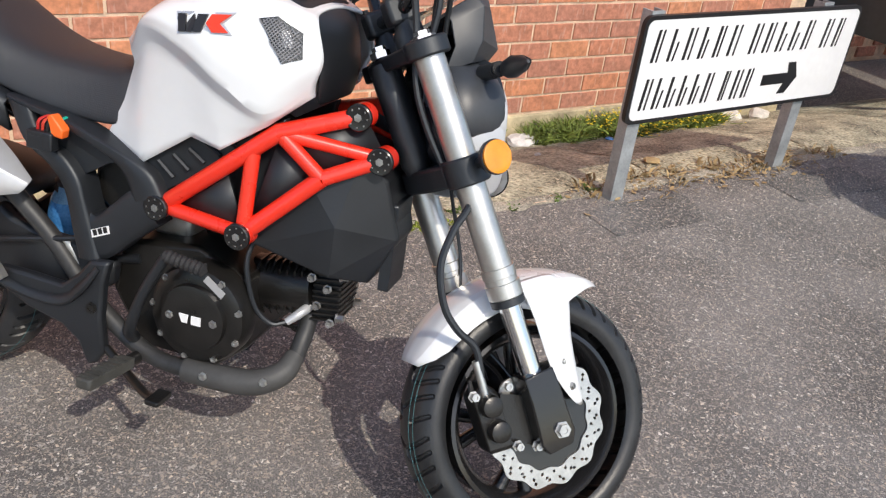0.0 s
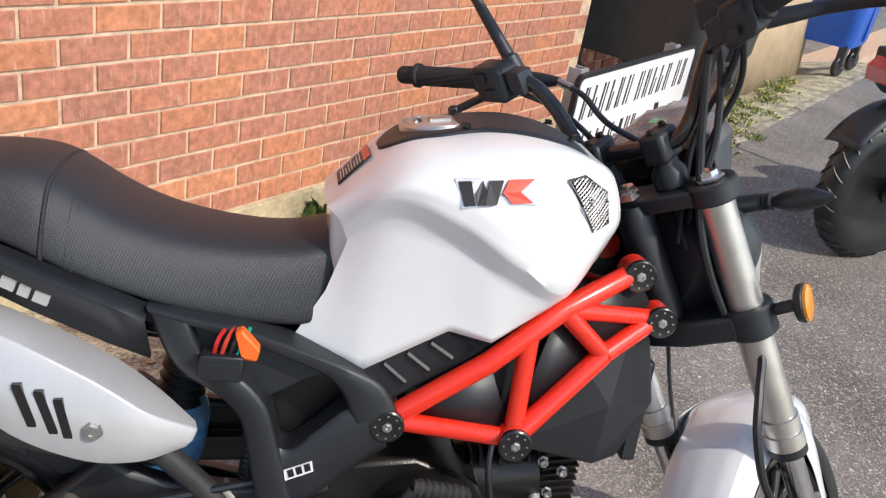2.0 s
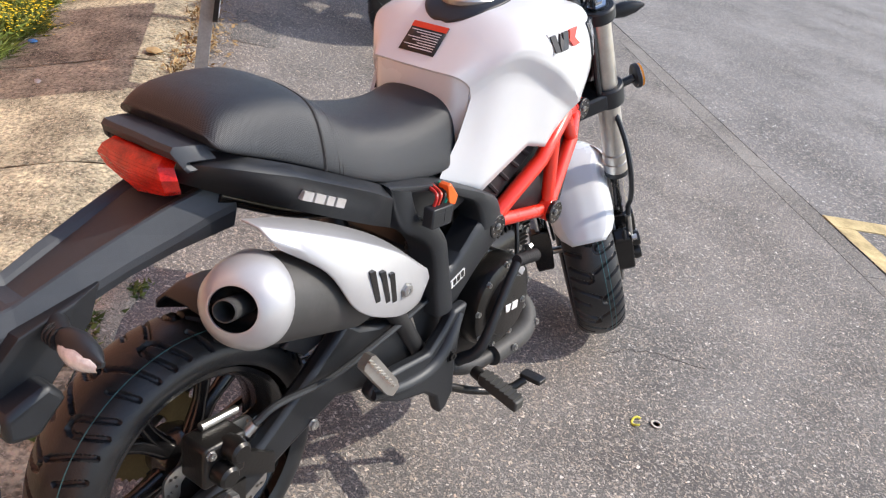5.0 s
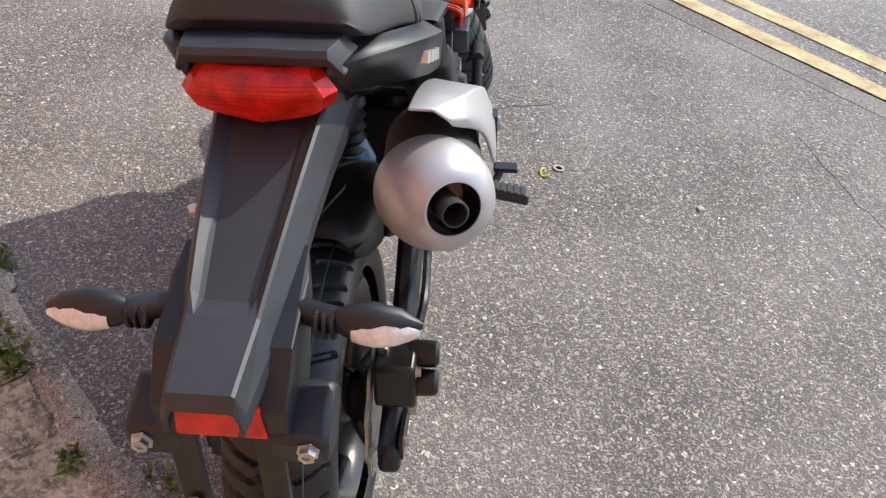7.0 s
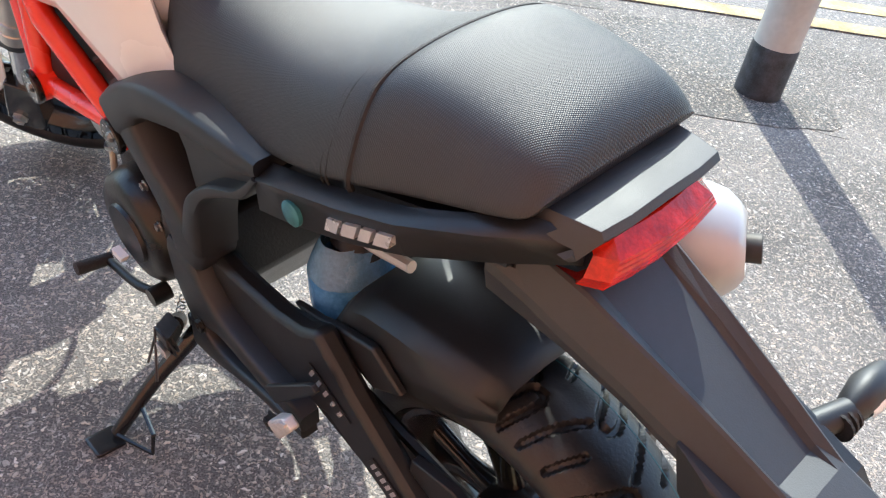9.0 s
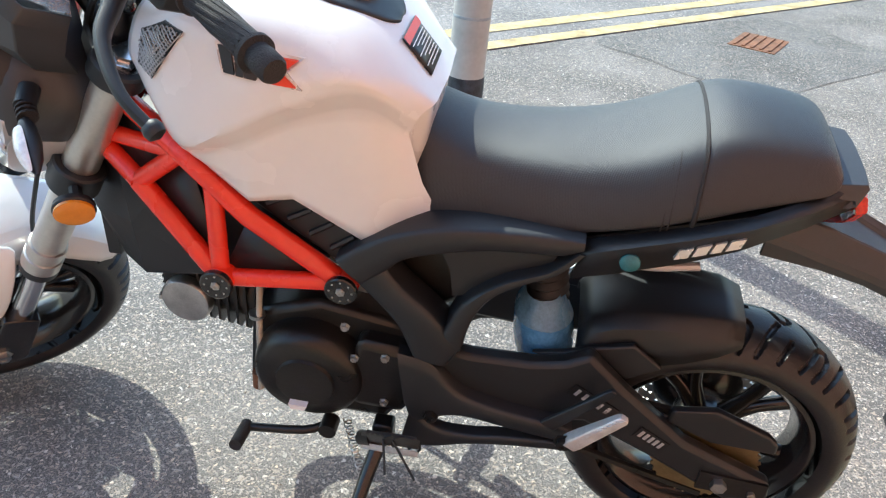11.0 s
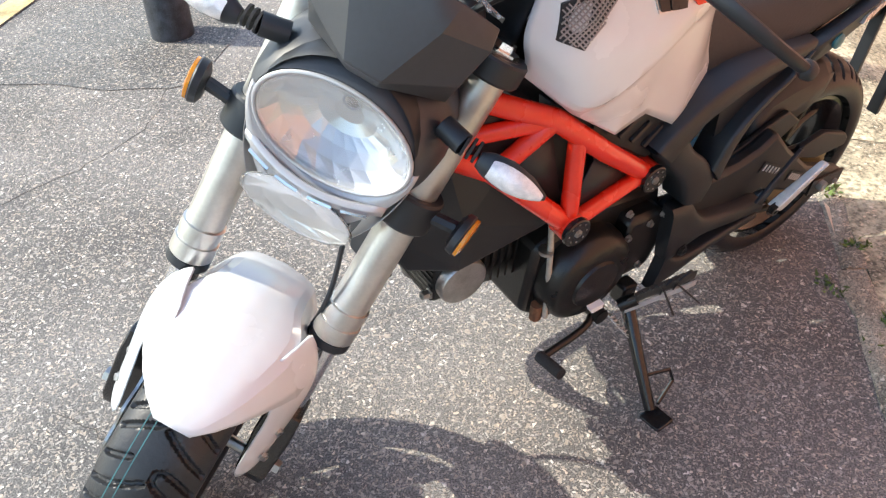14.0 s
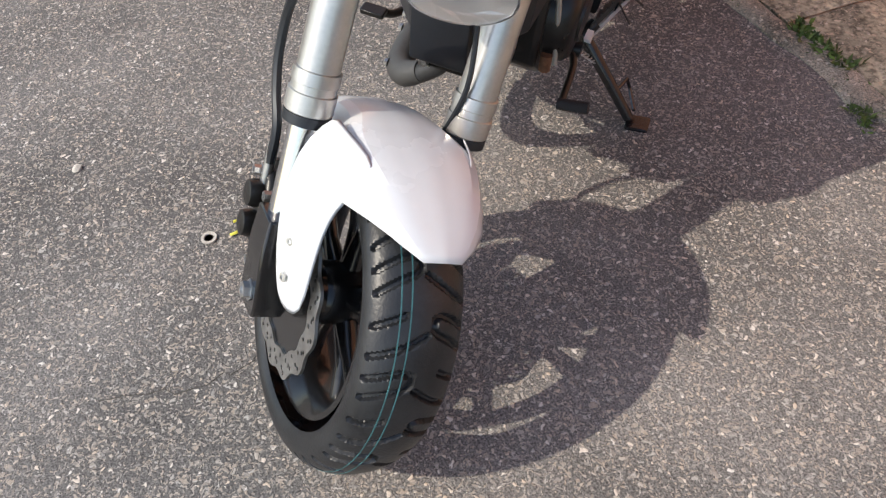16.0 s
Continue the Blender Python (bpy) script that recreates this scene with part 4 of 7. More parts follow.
def wheel(name, at, fr, R, half, seed):
    m = fr @ Matrix.Translation(at)
    rr = 0.158
    rim = bmesh.new()
    lathe(rim, [(-half * 0.74, rr + 0.004), (-half * 0.76, rr - 0.003), (-half * 0.62, rr - 0.012), (-half * 0.3, rr - 0.022), (half * 0.3, rr - 0.022),
                (half * 0.62, rr - 0.012), (half * 0.76, rr - 0.003), (half * 0.74, rr + 0.004), (half * 0.55, rr), (-half * 0.55, rr)], (0, 0, 0), (0, 1, 0), 72, False)
    w = bp(name, rim, M["gloss_black"], m, None, "gloss black cast rim")
    bp("tyre", tyre(R, half, rr, 11, seed), M["rubber"], m, w, "new black tyre with curved grooves")
    for yy in (-0.020, -0.031) if seed == 0.0 else (-0.034,):
        q_ = math.asin(min(1, abs(yy) / half))
        rr2 = R - half * 0.62 * (1 - math.cos(q_)) + 0.0001
        bp("paint_line", lathe(bmesh.new(), [(yy - 0.0007, rr2 - 0.0004), (yy - 0.0007, rr2 + 0.0001), (yy + 0.0007, rr2 + 0.0004), (yy + 0.0007, rr2 - 0.0003)], (0, 0, 0), (0, 1, 0), 120, False), M["teal_line"], m, w, "thin teal paint line")
    bp("hub", turned([(-0.05, 0.0), (-0.05, 0.03), (-0.03, 0.042), (0.03, 0.042), (0.05, 0.03), (0.05, 0.0)], (0, 0, 0), (0, 1, 0), 28), M["gloss_black"], m, w)
    for i in range(5):
        a = 2 * math.pi * i / 5 + 0.4 + seed
        for da in (-0.2, 0.2):
            p = [(0.03 * math.cos(a), 0, 0.03 * math.sin(a)), (0.09 * math.cos(a + da * 0.6), 0, 0.09 * math.sin(a + da * 0.6)),
                 ((rr - 0.018) * math.cos(a + da), 0, (rr - 0.018) * math.sin(a + da))]
            bp("spoke", bar(p, [0.017, 0.011, 0.013], 10, 3), M["gloss_black"], m, w)
    return w, m


front_wheel, FW = wheel("front_wheel", WF, F, 0.230, 0.060, 0.0)
rear_wheel, RW = wheel("rear_wheel", WR, B, 0.227, 0.064, 0.7)
bp("brake_disc", ring(0.108, 0.078, -0.078, -0.074, 120, 12, 0.004, ((1, 24, 0.2), (3, 24, 0.6), (4, 24, 0.95))), M["steel"], FW, front_wheel, "drilled wavy steel brake disc", smooth=False)
bp("disc_carrier", turned([(-0.075, 0.0), (-0.075, 0.08), (-0.07, 0.08), (-0.06, 0.045), (-0.04, 0.04), (-0.04, 0)], (0, 0, 0), (0, 1, 0), 40), M["gloss_black"], FW, front_wheel)
bp("brake_disc", ring(0.098, 0.07, -0.082, -0.078, 120, 12, 0.004, ((1, 24, 0.2), (3, 24, 0.6), (4, 24, 0.95))), M["steel"], RW, rear_wheel, "drilled wavy steel brake disc", smooth=False)
bp("disc_carrier", turned([(-0.079, 0.0), (-0.079, 0.072), (-0.074, 0.072), (-0.05, 0.04), (-0.05, 0)], (0, 0, 0), (0, 1, 0), 36), M["gloss_black"], RW, rear_wheel)
sp = ring(0.078, 0.03, 0.075, 0.08, 108, 36, 0.003)
bp("sprocket", sp, mat("brass_sprocket", (0.35, 0.27, 0.14), 0.45, metal=0.8, var=0.2, scale=30), RW, rear_wheel, "dull brass chain sprocket", smooth=False)

# front fork
for s in (-1, 1):
    y = 0.104 * s
    leg = bp("fork_tube", turned([(0, 0.0245), (0.372, 0.025), (0.373, 0.0280), (0.388, 0.0284), (0.389, 0.0268), (0.398, 0.0268), (0.399, 0.0290), (0.422, 0.0290), (0.426, 0.025)],
                                 (0, y, 0.0), (0, y, -1), 36), M["alu"], F, None, "brushed aluminium fork tube")
    bp("dust_seal", turned([(0, 0.0285), (0.012, 0.0285), (0.014, 0.02)], (0, y, -0.424), (0, y, -1), 28), M["black"], F, leg)
    bp("slider", turned([(0, 0.0185), (0.145, 0.0185)], (0, y, -0.430), (0, y, -1), 28), M["chrome"], F, leg, "chrome fork slider")
    bp("fork_foot", hull([(dx, y + dy, z) for z, w, d in ((-0.555, 0.024, 0.024), (-0.60, 0.026, 0.026), (-0.672, 0.030, 0.022), (-0.692, 0.02, 0.02)) for dx in (-w, w + 0.006) for dy in (-d, d)]),
       M["gloss_black"], F, leg, bevel=0.006)
    bp("fork_cap", turned([(0, 0.021), (0.004, 0.021), (0.005, 0.014), (0.012, 0.0135), (0.012, 0.0)], (0, y, 0.001), (0, y, 1), 6), M["chrome"], F, leg, "chrome hexagonal fork cap", smooth=False)
    bolt((0.012, 0.127 * s, -0.66), (0, s, 0), 0.011, M["steel"], leg, F, 0.010, "axle_nut")
    for z, h in ((0.0, 0.028), (-0.188, 0.045)):
        bp("clamp_ring", turned([(0, 0.0335), (0.003, 0.036), (h - 0.003, 0.036), (h, 0.0335), (h, 0.026), (0, 0.026)], (0, y, z), (0, y, -1), 30), M["black"], F, None)
bp("axle", bar([(0.012, -0.115, -0.66), (0.012, 0.115, -0.66)], 0.009), M["steel"], F)
bp("upper_yoke", plate([(-0.03, -0.1), (-0.045, -0.03), (-0.045, 0.03), (-0.03, 0.1), (0.03, 0.11), (0.03, 0.05), (0.015, 0.0), (0.03, -0.05), (0.03, -0.11)], -0.026, -0.002, "z"), M["black"], F, bevel=0.004)
bp("lower_yoke", plate([(-0.035, -0.1), (-0.055, -0.03), (-0.055, 0.03), (-0.035, 0.1), (0.03, 0.11), (0.035, 0.0), (0.03, -0.11)], -0.23, -0.192, "z"), M["black"], F, bevel=0.005)
bp("steering_stem", turned([(0, 0.02), (0.02, 0.026), (0.17, 0.026), (0.19, 0.02)], (-0.035, 0, -0.01), (-0.035, 0, -1), 24), M["black"], F)
bp("stem_nut", turned([(0, 0.017), (0.01, 0.017), (0.011, 0.012), (0.018, 0.012), (0.018, 0.0)], (-0.035, 0, 0), (-0.035, 0, 1), 6), M["chrome"], F, smooth=False)
# front mudguard: a beak in front, shoulders before the fork and straps down to its feet
wh = M["white"]
GUARD = ((40, 0.024, 0.002, 0.264), (44, 0.046, 0.008, 0.264), (49, 0.066, 0.018, 0.263), (55, 0.083, 0.034, 0.262), (62, 0.098, 0.050, 0.260), (69, 0.110, 0.060, 0.258), (76, 0.113, 0.062, 0.257),
         (80, 0.107, 0.056, 0.256), (84, 0.097, 0.050, 0.256), (88, 0.087, 0.044, 0.256), (95, 0.081, 0.040, 0.255), (105, 0.080, 0.038, 0.255), (115, 0.078, 0.035, 0.254), (124, 0.073, 0.030, 0.253), (130, 0.062, 0.020, 0.252), (135, 0.040, 0.006, 0.251))
rows = []
for a0, w, drop, r0 in [tuple(np.array(GUARD[i]) * (1 - q) + np.array(GUARD[min(i + 1, len(GUARD) - 1)]) * q) for i in range(len(GUARD) - 1) for q in (0, 0.5)] + [GUARD[-1]]:
    row = []
    for k in range(17):
        u = -1 + 2 * k / 16
        yy = math.copysign(float(np.interp(abs(u), (0, 0.4, 0.6, 0.7, 1), (0, 0.46, 0.70, 0.81, 1))), u) * w * 0.955
        rr_ = r0 - drop * float(np.interp(abs(u), (0, 0.4, 0.55, 0.65, 1), (0, 0.04, 0.12, 0.26, 1))) - 0.004 * abs(u)
        row.append((WF.x + rr_ * math.cos(radians(a0)), yy, WF.z + rr_ * math.sin(radians(a0))))
    rows.append(row)
guard = bp("front_mudguard", skin(rows), wh, F, None, "glossy white front mudguard", solid=0.003, sharp=13)
for s in (-1, 1):
    flap = [[(0.118, 0.056, -0.430), (0.128, 0.076, -0.462), (0.112, 0.086, -0.490), (0.097, 0.087, -0.530), (0.090, 0.085, -0.590), (0.084, 0.084, -0.652)],
            [(0.088, 0.070, -0.420), (0.092, 0.095, -0.450), (0.085, 0.104, -0.488), (0.076, 0.104, -0.528), (0.072, 0.101, -0.590), (0.074, 0.096, -0.654)],
            [(0.052, 0.078, -0.415), (0.052, 0.106, -0.446), (0.050, 0.115, -0.486), (0.045, 0.114, -0.530), (0.046, 0.110, -0.590), (0.062, 0.104, -0.645)],
            [(0.030, 0.080, -0.411), (0.030, 0.108, -0.442), (0.028, 0.118, -0.486), (0.026, 0.118, -0.530), (0.030, 0.115, -0.578), (0.054, 0.108, -0.632)]]
    bp("flap", skin([sided(r, s) for r in flap]), wh, F, guard, solid=0.004 * s, subsurf=1)
    for x, z in ((0.058, -0.562), (0.062, -0.608)):
        bolt((x, 0.1075 * s, z), (0.55, 0.83 * s, 0), 0.0055, M["steel"], guard, F, 0.005)
# brake caliper, hose and cables of the fork
cal = bp("brake_caliper", hull([(-0.088 + dx, -0.080 + dy, -0.60 + dz) for dx, dz in ((-0.024, -0.055), (0.018, -0.062), (0.022, 0.040), (0.004, 0.062), (-0.022, 0.046)) for dy in (-0.026, 0.020)]), M["engine"], F, None, "black front brake caliper", bevel=0.007)
for dz in (-0.022, 0.022):
    bp("piston_lobe", turned([(0, 0.0), (0, 0.017), (0.010, 0.019), (0.020, 0.017), (0.022, 0.012), (0.022, 0.0)], (-0.088, -0.104, -0.598 + dz), (-0.088, -1, -0.598 + dz), 20), M["engine"], F, cal)
bp("bracket", plate([(0.0, -0.60), (-0.06, -0.57), (-0.09, -0.64), (0.0, -0.69)], -0.098, -0.088), M["engine"], F, cal)
for x, z in ((-0.048, -0.560), (-0.062, -0.660), (-0.108, -0.552), (-0.03, -0.675)):
    bolt((x, -0.104, z), (0, -1, 0), 0.007, M["steel"], cal, F, 0.012)
bp("hose_union", bar([(-0.085, -0.105, -0.50), (-0.088, -0.104, -0.56)], 0.007), M["steel"], F, cal, "zinc plated hose union")
bp("bleed_nipple", bar([(-0.100, -0.090, -0.53), (-0.104, -0.088, -0.556)], [0.003, 0.006], 8), M["grip"], F, cal)
bp("brake_hose", bar([(0.02, -0.14, 0.16), (0.0, -0.10, 0.03), (-0.03, -0.085, -0.08), (-0.025, -0.085, -0.20), (-0.012, -0.112, -0.255), (-0.059, -0.120, -0.291), (-0.096, -0.120, -0.333), (-0.110, -0.116, -0.393), (-0.101, -0.112, -0.439), (-0.080, -0.108, -0.480), (-0.085, -0.105, -0.53)], 0.006, 8, 6), M["black"], F)
bp("speedo_cable", bar([(0.05, 0.03, -0.15), (0.03, 0.05, -0.25), (0.02, 0.075, -0.36), (-0.01, 0.075, -0.46), (-0.01, 0.07, -0.6)], 0.0035, 8, 6), M["black"], F)
for s in (-1, 1):
    bp("reflector_bracket", bar([(0.01, 0.135 * s, -0.205), (0.015, 0.165 * s, -0.2)], 0.009, 8), M["black"], F)
    rn = Vector((0.16, 0.985 * s, -0.05)).normalized()
    ro = Vector((0.020, 0.168 * s, -0.2))
    rf = bp("reflector_body", turned([(-0.004, 0.018), (0, 0.026), (0.008, 0.0275), (0.010, 0.026)], ro, ro + rn, 30), M["black"], F)
    bp("reflector", turned([(0.0, 0.0255), (0.004, 0.0255), (0.006, 0.019), (0.0065, 0.0)], ro + rn * 0.0105, ro + rn, 30), M["orange"], F, rf, "round amber reflector")

# handlebar
MIRROR_TOP = (0.080, 0.250, 0.402)
half = [(0.002, 0.350, 0.2425), (0.017, 0.225, 0.204), (0.026, 0.178, 0.190), (0.034, 0.146, 0.172), (0.031, 0.119, 0.132), (0.021, 0.099, 0.090), (0.006, 0.078, 0.064), (0.0, 0.05, 0.057)]
hb = bp("handlebar", bar([(x, -y, z) for x, y, z in half] + [(0, 0, 0.057)] + half[::-1], 0.0112, 14, 6), M["gloss_black"], F, None, "gloss black tubular handlebar")


def grip_at(y, s, dx=0.0, dz=0.0):
    """A point beside the grip's axis, y from the middle of the bar."""
    return Vector((0.017 - 0.122 * (y - 0.225) + dx, y * s, 0.204 + 0.307 * (y - 0.225) + dz))


for s in (-1, 1):
    rs = bp("riser", turned([(0, 0.024), (0.02, 0.024), (0.03, 0.017), (0.05, 0.017)], (0, 0.05 * s, 0.0), (0, 0.05 * s, 1), 20), M["black"], F)
    bp("riser_clamp", new_box(-0.026, 0.026, 0.05 * s - 0.018, 0.05 * s + 0.018, 0.036, 0.080), M["black"], F, rs, bevel=0.007)
    for x in (-0.017, 0.017):
        bolt((x, 0.05 * s, 0.080), (0, 0, 1), 0.005, M["engine"], rs, F)
    gr = bp("grip", turned([(0, 0.012), (0.0, 0.020), (0.006, 0.020), (0.008, 0.0155), (0.06, 0.0148), (0.112, 0.0155), (0.114, 0.0195), (0.12, 0.0195), (0.122, 0.0140), (0.128, 0.0135), (0.130, 0.0145), (0.148, 0.0142), (0.152, 0.012), (0.152, 0.0)],
                           grip_at(0.222, s), grip_at(0.36, s), 24), M["grip"], F, hb, "ribbed black rubber grip")
    for i in range(14):
        a = 2 * math.pi * i / 14
        bp("rib", bar([grip_at(0.235 + 0.045 * q, s, 0.0151 * math.cos(a + 0.45 * q), 0.0151 * math.sin(a + 0.45 * q)) for q in (0, 1, 2)], 0.0016, 5), M["grip"], F, gr)
    sw = bp("switch_housing", hull([grip_at(y, s, dx, dz) for y, q in ((0.172, 0.021), (0.178, 0.026), (0.214, 0.026), (0.220, 0.022)) for dx in (-q, q) for dz in (-q * 1.1, q)]), M["black"], F, hb, bevel=0.004)
    for y, dz in ((0.203, 0.012), (0.192, -0.012)):
        bp("button", hull([grip_at(y + dy, s, -0.028 + dx, dz + ddz) for dx in (-0.005, 0.004) for dy in (-0.007, 0.007) for ddz in (-0.006, 0.006)]), M["grey_black"], F, sw)
    pc = bp("lever_perch", hull([grip_at(y, s, dx, dz) for y in (0.148, 0.170) for dx in (-0.016, 0.018) for dz in (-0.016, 0.018)] + [Vector((0.090, 0.212 * s, 0.166)), Vector((0.072, 0.196 * s, 0.166)), Vector((0.088, 0.200 * s, 0.184)), Vector((0.068, 0.178 * s, 0.166))]), M["black"], F, hb, bevel=0.005)
    if s > 0:
        bp("cable_arm", bar([(0.080, 0.195, 0.176), (0.085, 0.165, 0.166), (0.085, 0.135, 0.158)], [0.014, 0.012, 0.007], 10, 3), M["grey_black"], F, pc, "satin black cable arm")
    else:
        bp("brake_reservoir", hull([Vector((0.060 + dx, -0.150 + dy, 0.205 + dz)) for dx in (-0.02, 0.02) for dy in (-0.024, 0.024) for dz in (-0.02, 0.02)]), M["black"], F, pc, bevel=0.005)
    lv = bp("lever", bar([(0.078, 0.196 * s, 0.174), (0.088, 0.222 * s, 0.170), (0.104, 0.262 * s, 0.165), (0.100, 0.318 * s, 0.158), (0.078, 0.358 * s, 0.153)], [0.011, 0.009, 0.0075, 0.006, 0.006], 10, 6, 1.3), M["grey_black"], F, hb, "satin black lever with ball end")
    bp("lever_ball", turned([(0, 0.004), (0.004, 0.009), (0.010, 0.0105), (0.016, 0.009), (0.02, 0.0)], (0.082, 0.349 * s, 0.155), (0.072, 0.368 * s, 0.152), 14), M["grey_black"], F, lv)
    bolt((0.080, 0.202 * s, 0.184), (0, 0, 1), 0.007, M["steel"], lv, F, 0.004)
    base = Vector((0.055, 0.186 * s, 0.205))
    top_ = Vector((MIRROR_TOP[0], MIRROR_TOP[1] * s, MIRROR_TOP[2]))
    mr = bp("mirror_stem", bar([base - Vector((0.012, 0, 0.02)), base, base.lerp(top_, 0.5), top_], [0.013, 0.011, 0.0085, 0.0075], 12, 4), M["black"], F, hb)
    bp("mirror_base", turned([(-0.02, 0.015), (0.012, 0.015), (0.018, 0.010)], base, top_, 18), M["black"], F, mr)
    c = top_ + Vector((0.045, -0.012 * s, 0.032))
    dm = Vector((-0.9, -0.1 * s, -0.25))
    bp("mirror_head", turned([(-0.012, 0.0), (-0.01, 0.03), (0.0, 0.048), (0.008, 0.05), (0.010, 0.046), (0.008, 0.0)], c, c + dm, 28), M["black"], F, mr, "round black mirror housing")
    bp("mirror_glass", turned([(0, 0.0), (0, 0.045), (0.001, 0.045), (0.001, 0.0)], c + dm.normalized() * 0.0115, c + dm, 28),
       mat("mirror_glass", (0.9, 0.9, 0.92), 0.03, metal=1.0), F, mr)
bp("clutch_cable", bar([(0.085, 0.135, 0.158), (0.07, 0.09, 0.13), (0.045, 0.05, 0.09), (0.04, -0.02, 0.02), (0.0, -0.04, -0.1)], 0.0045, 8, 6), M["black"], F)
bp("cable_adjuster", bar([(0.085, 0.137, 0.158), (0.077, 0.112, 0.145)], 0.0065, 8), M["steel"], F)
bp("throttle_cable", bar([(0.04, -0.178, 0.17), (0.06, -0.14, 0.12), (0.05, -0.07, 0.04), (0.0, -0.03, -0.09)], 0.0045, 8, 6), M["black"], F)
bp("throttle_cable", bar([(0.045, -0.180, 0.17), (0.07, -0.145, 0.10), (0.06, -0.08, 0.02), (0.01, -0.03, -0.10)], 0.0045, 8, 6), M["black"], F)
bp("brake_line", bar([(0.06, -0.14, 0.19), (0.065, -0.13, 0.13), (0.045, -0.11, 0.05), (0.02, -0.09, 0.0)], 0.0055, 8, 6), M["black"], F)
bp("switch_cable", bar([(0.035, 0.178, 0.168), (0.055, 0.13, 0.12), (0.04, 0.07, 0.05), (0.01, 0.02, -0.05)], 0.0045, 8, 6), M["black"], F)

# headlight and instrument
lens_n = Vector((0.960, 0, -0.280))
lens_u = Vector((0.280, 0, 0.960))


def lens_pt(u, y, d):
    c = Vector((0.094, -0.003, -0.139))
    return c + lens_u * u + Vector((0, y, 0)) + lens_n * d


shell = []
for d, k in ((-0.10, 0.55), (-0.07, 0.86), (-0.03, 1.0), (0.004, 1.0), (0.012, 0.965)):
    row = []
    for i in range(32):
        a = 2 * math.pi * i / 32
        up = max(0, math.sin(a))
        low = max(0, -math.sin(a))
        row.append(lens_pt((0.098 * math.sin(a) - 0.030 * low ** 2) * k, 0.094 * math.cos(a) * k * (1 - 0.30 * low ** 2), d))
    shell.append(row)
hsb = bmesh.new()
rows_mesh(hsb, shell, True)
hsb.faces.new([v for v in hsb.verts][:32])
head = bp("headlight", hsb, M["grey_black"], F, None, "large oval headlight in a dark grey shell")
glass = bpy.data.materials.new("clear_lens")
glass.use_nodes = True
gb = glass.node_tree.nodes["Principled BSDF"]
gb.inputs["Transmission Weight"].default_value = 1.0
gb.inputs["Roughness"].default_value = 0.02
gb.inputs["IOR"].default_value = 1.25
M["glass"] = glass
M["mirrorlike"] = mat("faceted_reflector", (0.95, 0.955, 0.96), 0.24, metal=0.7, var=0.02, scale=30)


def oval(cu, hu, hy, d0, bulge, seg=36, rings=8, twist=0.0):
    bm = bmesh.new()
    rows = []
    for r in range(rings + 1):
        q = r / rings
        rows.append([lens_pt(cu + hu * q * math.sin(a), hy * q * math.cos(a), d0 + bulge * (1 - q * q)) for a in [2 * math.pi * (i + twist * (r % 2)) / seg for i in range(seg)]])
    V = rows_mesh(bm, rows[1:], True)
    bm.faces.new(V[0])
    return bm


bp("reflector_bowl", oval(0.004, 0.0605, 0.0885, 0.008, -0.046, 22, 5, 0.5), M["mirrorlike"], F, head, "bright faceted reflector bowl", smooth=False)
bp("bulb", turned([(0, 0.012), (0.012, 0.012), (0.022, 0.0)], lens_pt(0.03, 0, -0.035), lens_pt(0.03, 0, 1), 16), M["chrome"], F, head)
ln = bp("lens", oval(0.004, 0.061, 0.089, 0.011, 0.024), glass, F, head, "clear bulging headlight lens", solid=0.002)
ln.visible_shadow = False
bez = [lens_pt(0.004 + 0.062 * math.sin(a), 0.0900 * math.cos(a), 0.012) for a in [2 * math.pi * i / 48 for i in range(49)]]
ring_rows = []
for a in np.linspace(math.pi - 0.12, 2 * math.pi + 0.12, 41):
    lo = max(0, -math.sin(a))
    inner = (0.004 + 0.0625 * math.sin(a), 0.0905 * math.cos(a))
    outer = (0.100 * math.sin(a) - 0.046 * lo ** 2, 0.0990 * math.cos(a) * (1 - 0.20 * lo ** 2))
    ring_rows.append([lens_pt(inner[0] * (1 - q) + outer[0] * q, inner[1] * (1 - q) + outer[1] * q, d) for q, d in ((0, 0.011), (0.5, 0.012), (0.9, 0.009), (1.0, 0.002), (1.03, -0.03))])
bp("lens_surround", skin(ring_rows), M["silver"], F, head, "silver painted headlight surround", solid=0.002)
bp("bezel", bar(bez, 0.0026, 8), M["silver"], F, head, "silver lens bezel")
bp("reflector_bowl", oval(-0.106, 0.031, 0.068, 0.0205, -0.007, 12, 3, 0.5), M["mirrorlike"], F, head, smooth=False)
l2 = bp("lens", oval(-0.106, 0.0325, 0.070, 0.021, 0.012), glass, F, head, solid=0.002)
l2.visible_shadow = False
trim = [[lens_pt(-0.056 - 0.014 * (1 - (y / 0.086) ** 2) + du, y, d) for y in np.linspace(-0.086, 0.086, 15)] for du, d in ((0.010, 0.026), (0.003, 0.029), (-0.006, 0.026), (-0.010, 0.012))]
trim = [[p - lens_n * (0.018 * (abs(p.y) / 0.086) ** 2) for p in r] for r in trim]
bp("lens_trim", skin(trim), M["silver"], F, head, "silver strip between the two lenses", solid=0.004)
for y in (-0.058, -0.020, 0.020, 0.058):
    pts = [lens_pt(-0.062 - 0.009 * (1 - (q / 0.086) ** 2), q, 0.031 - 0.018 * (abs(q) / 0.086) ** 2) for q in (y - 0.014, y, y + 0.014)]
    bp("trim_slot", bar(pts, 0.0028, 6), M["chrome"], F, head)
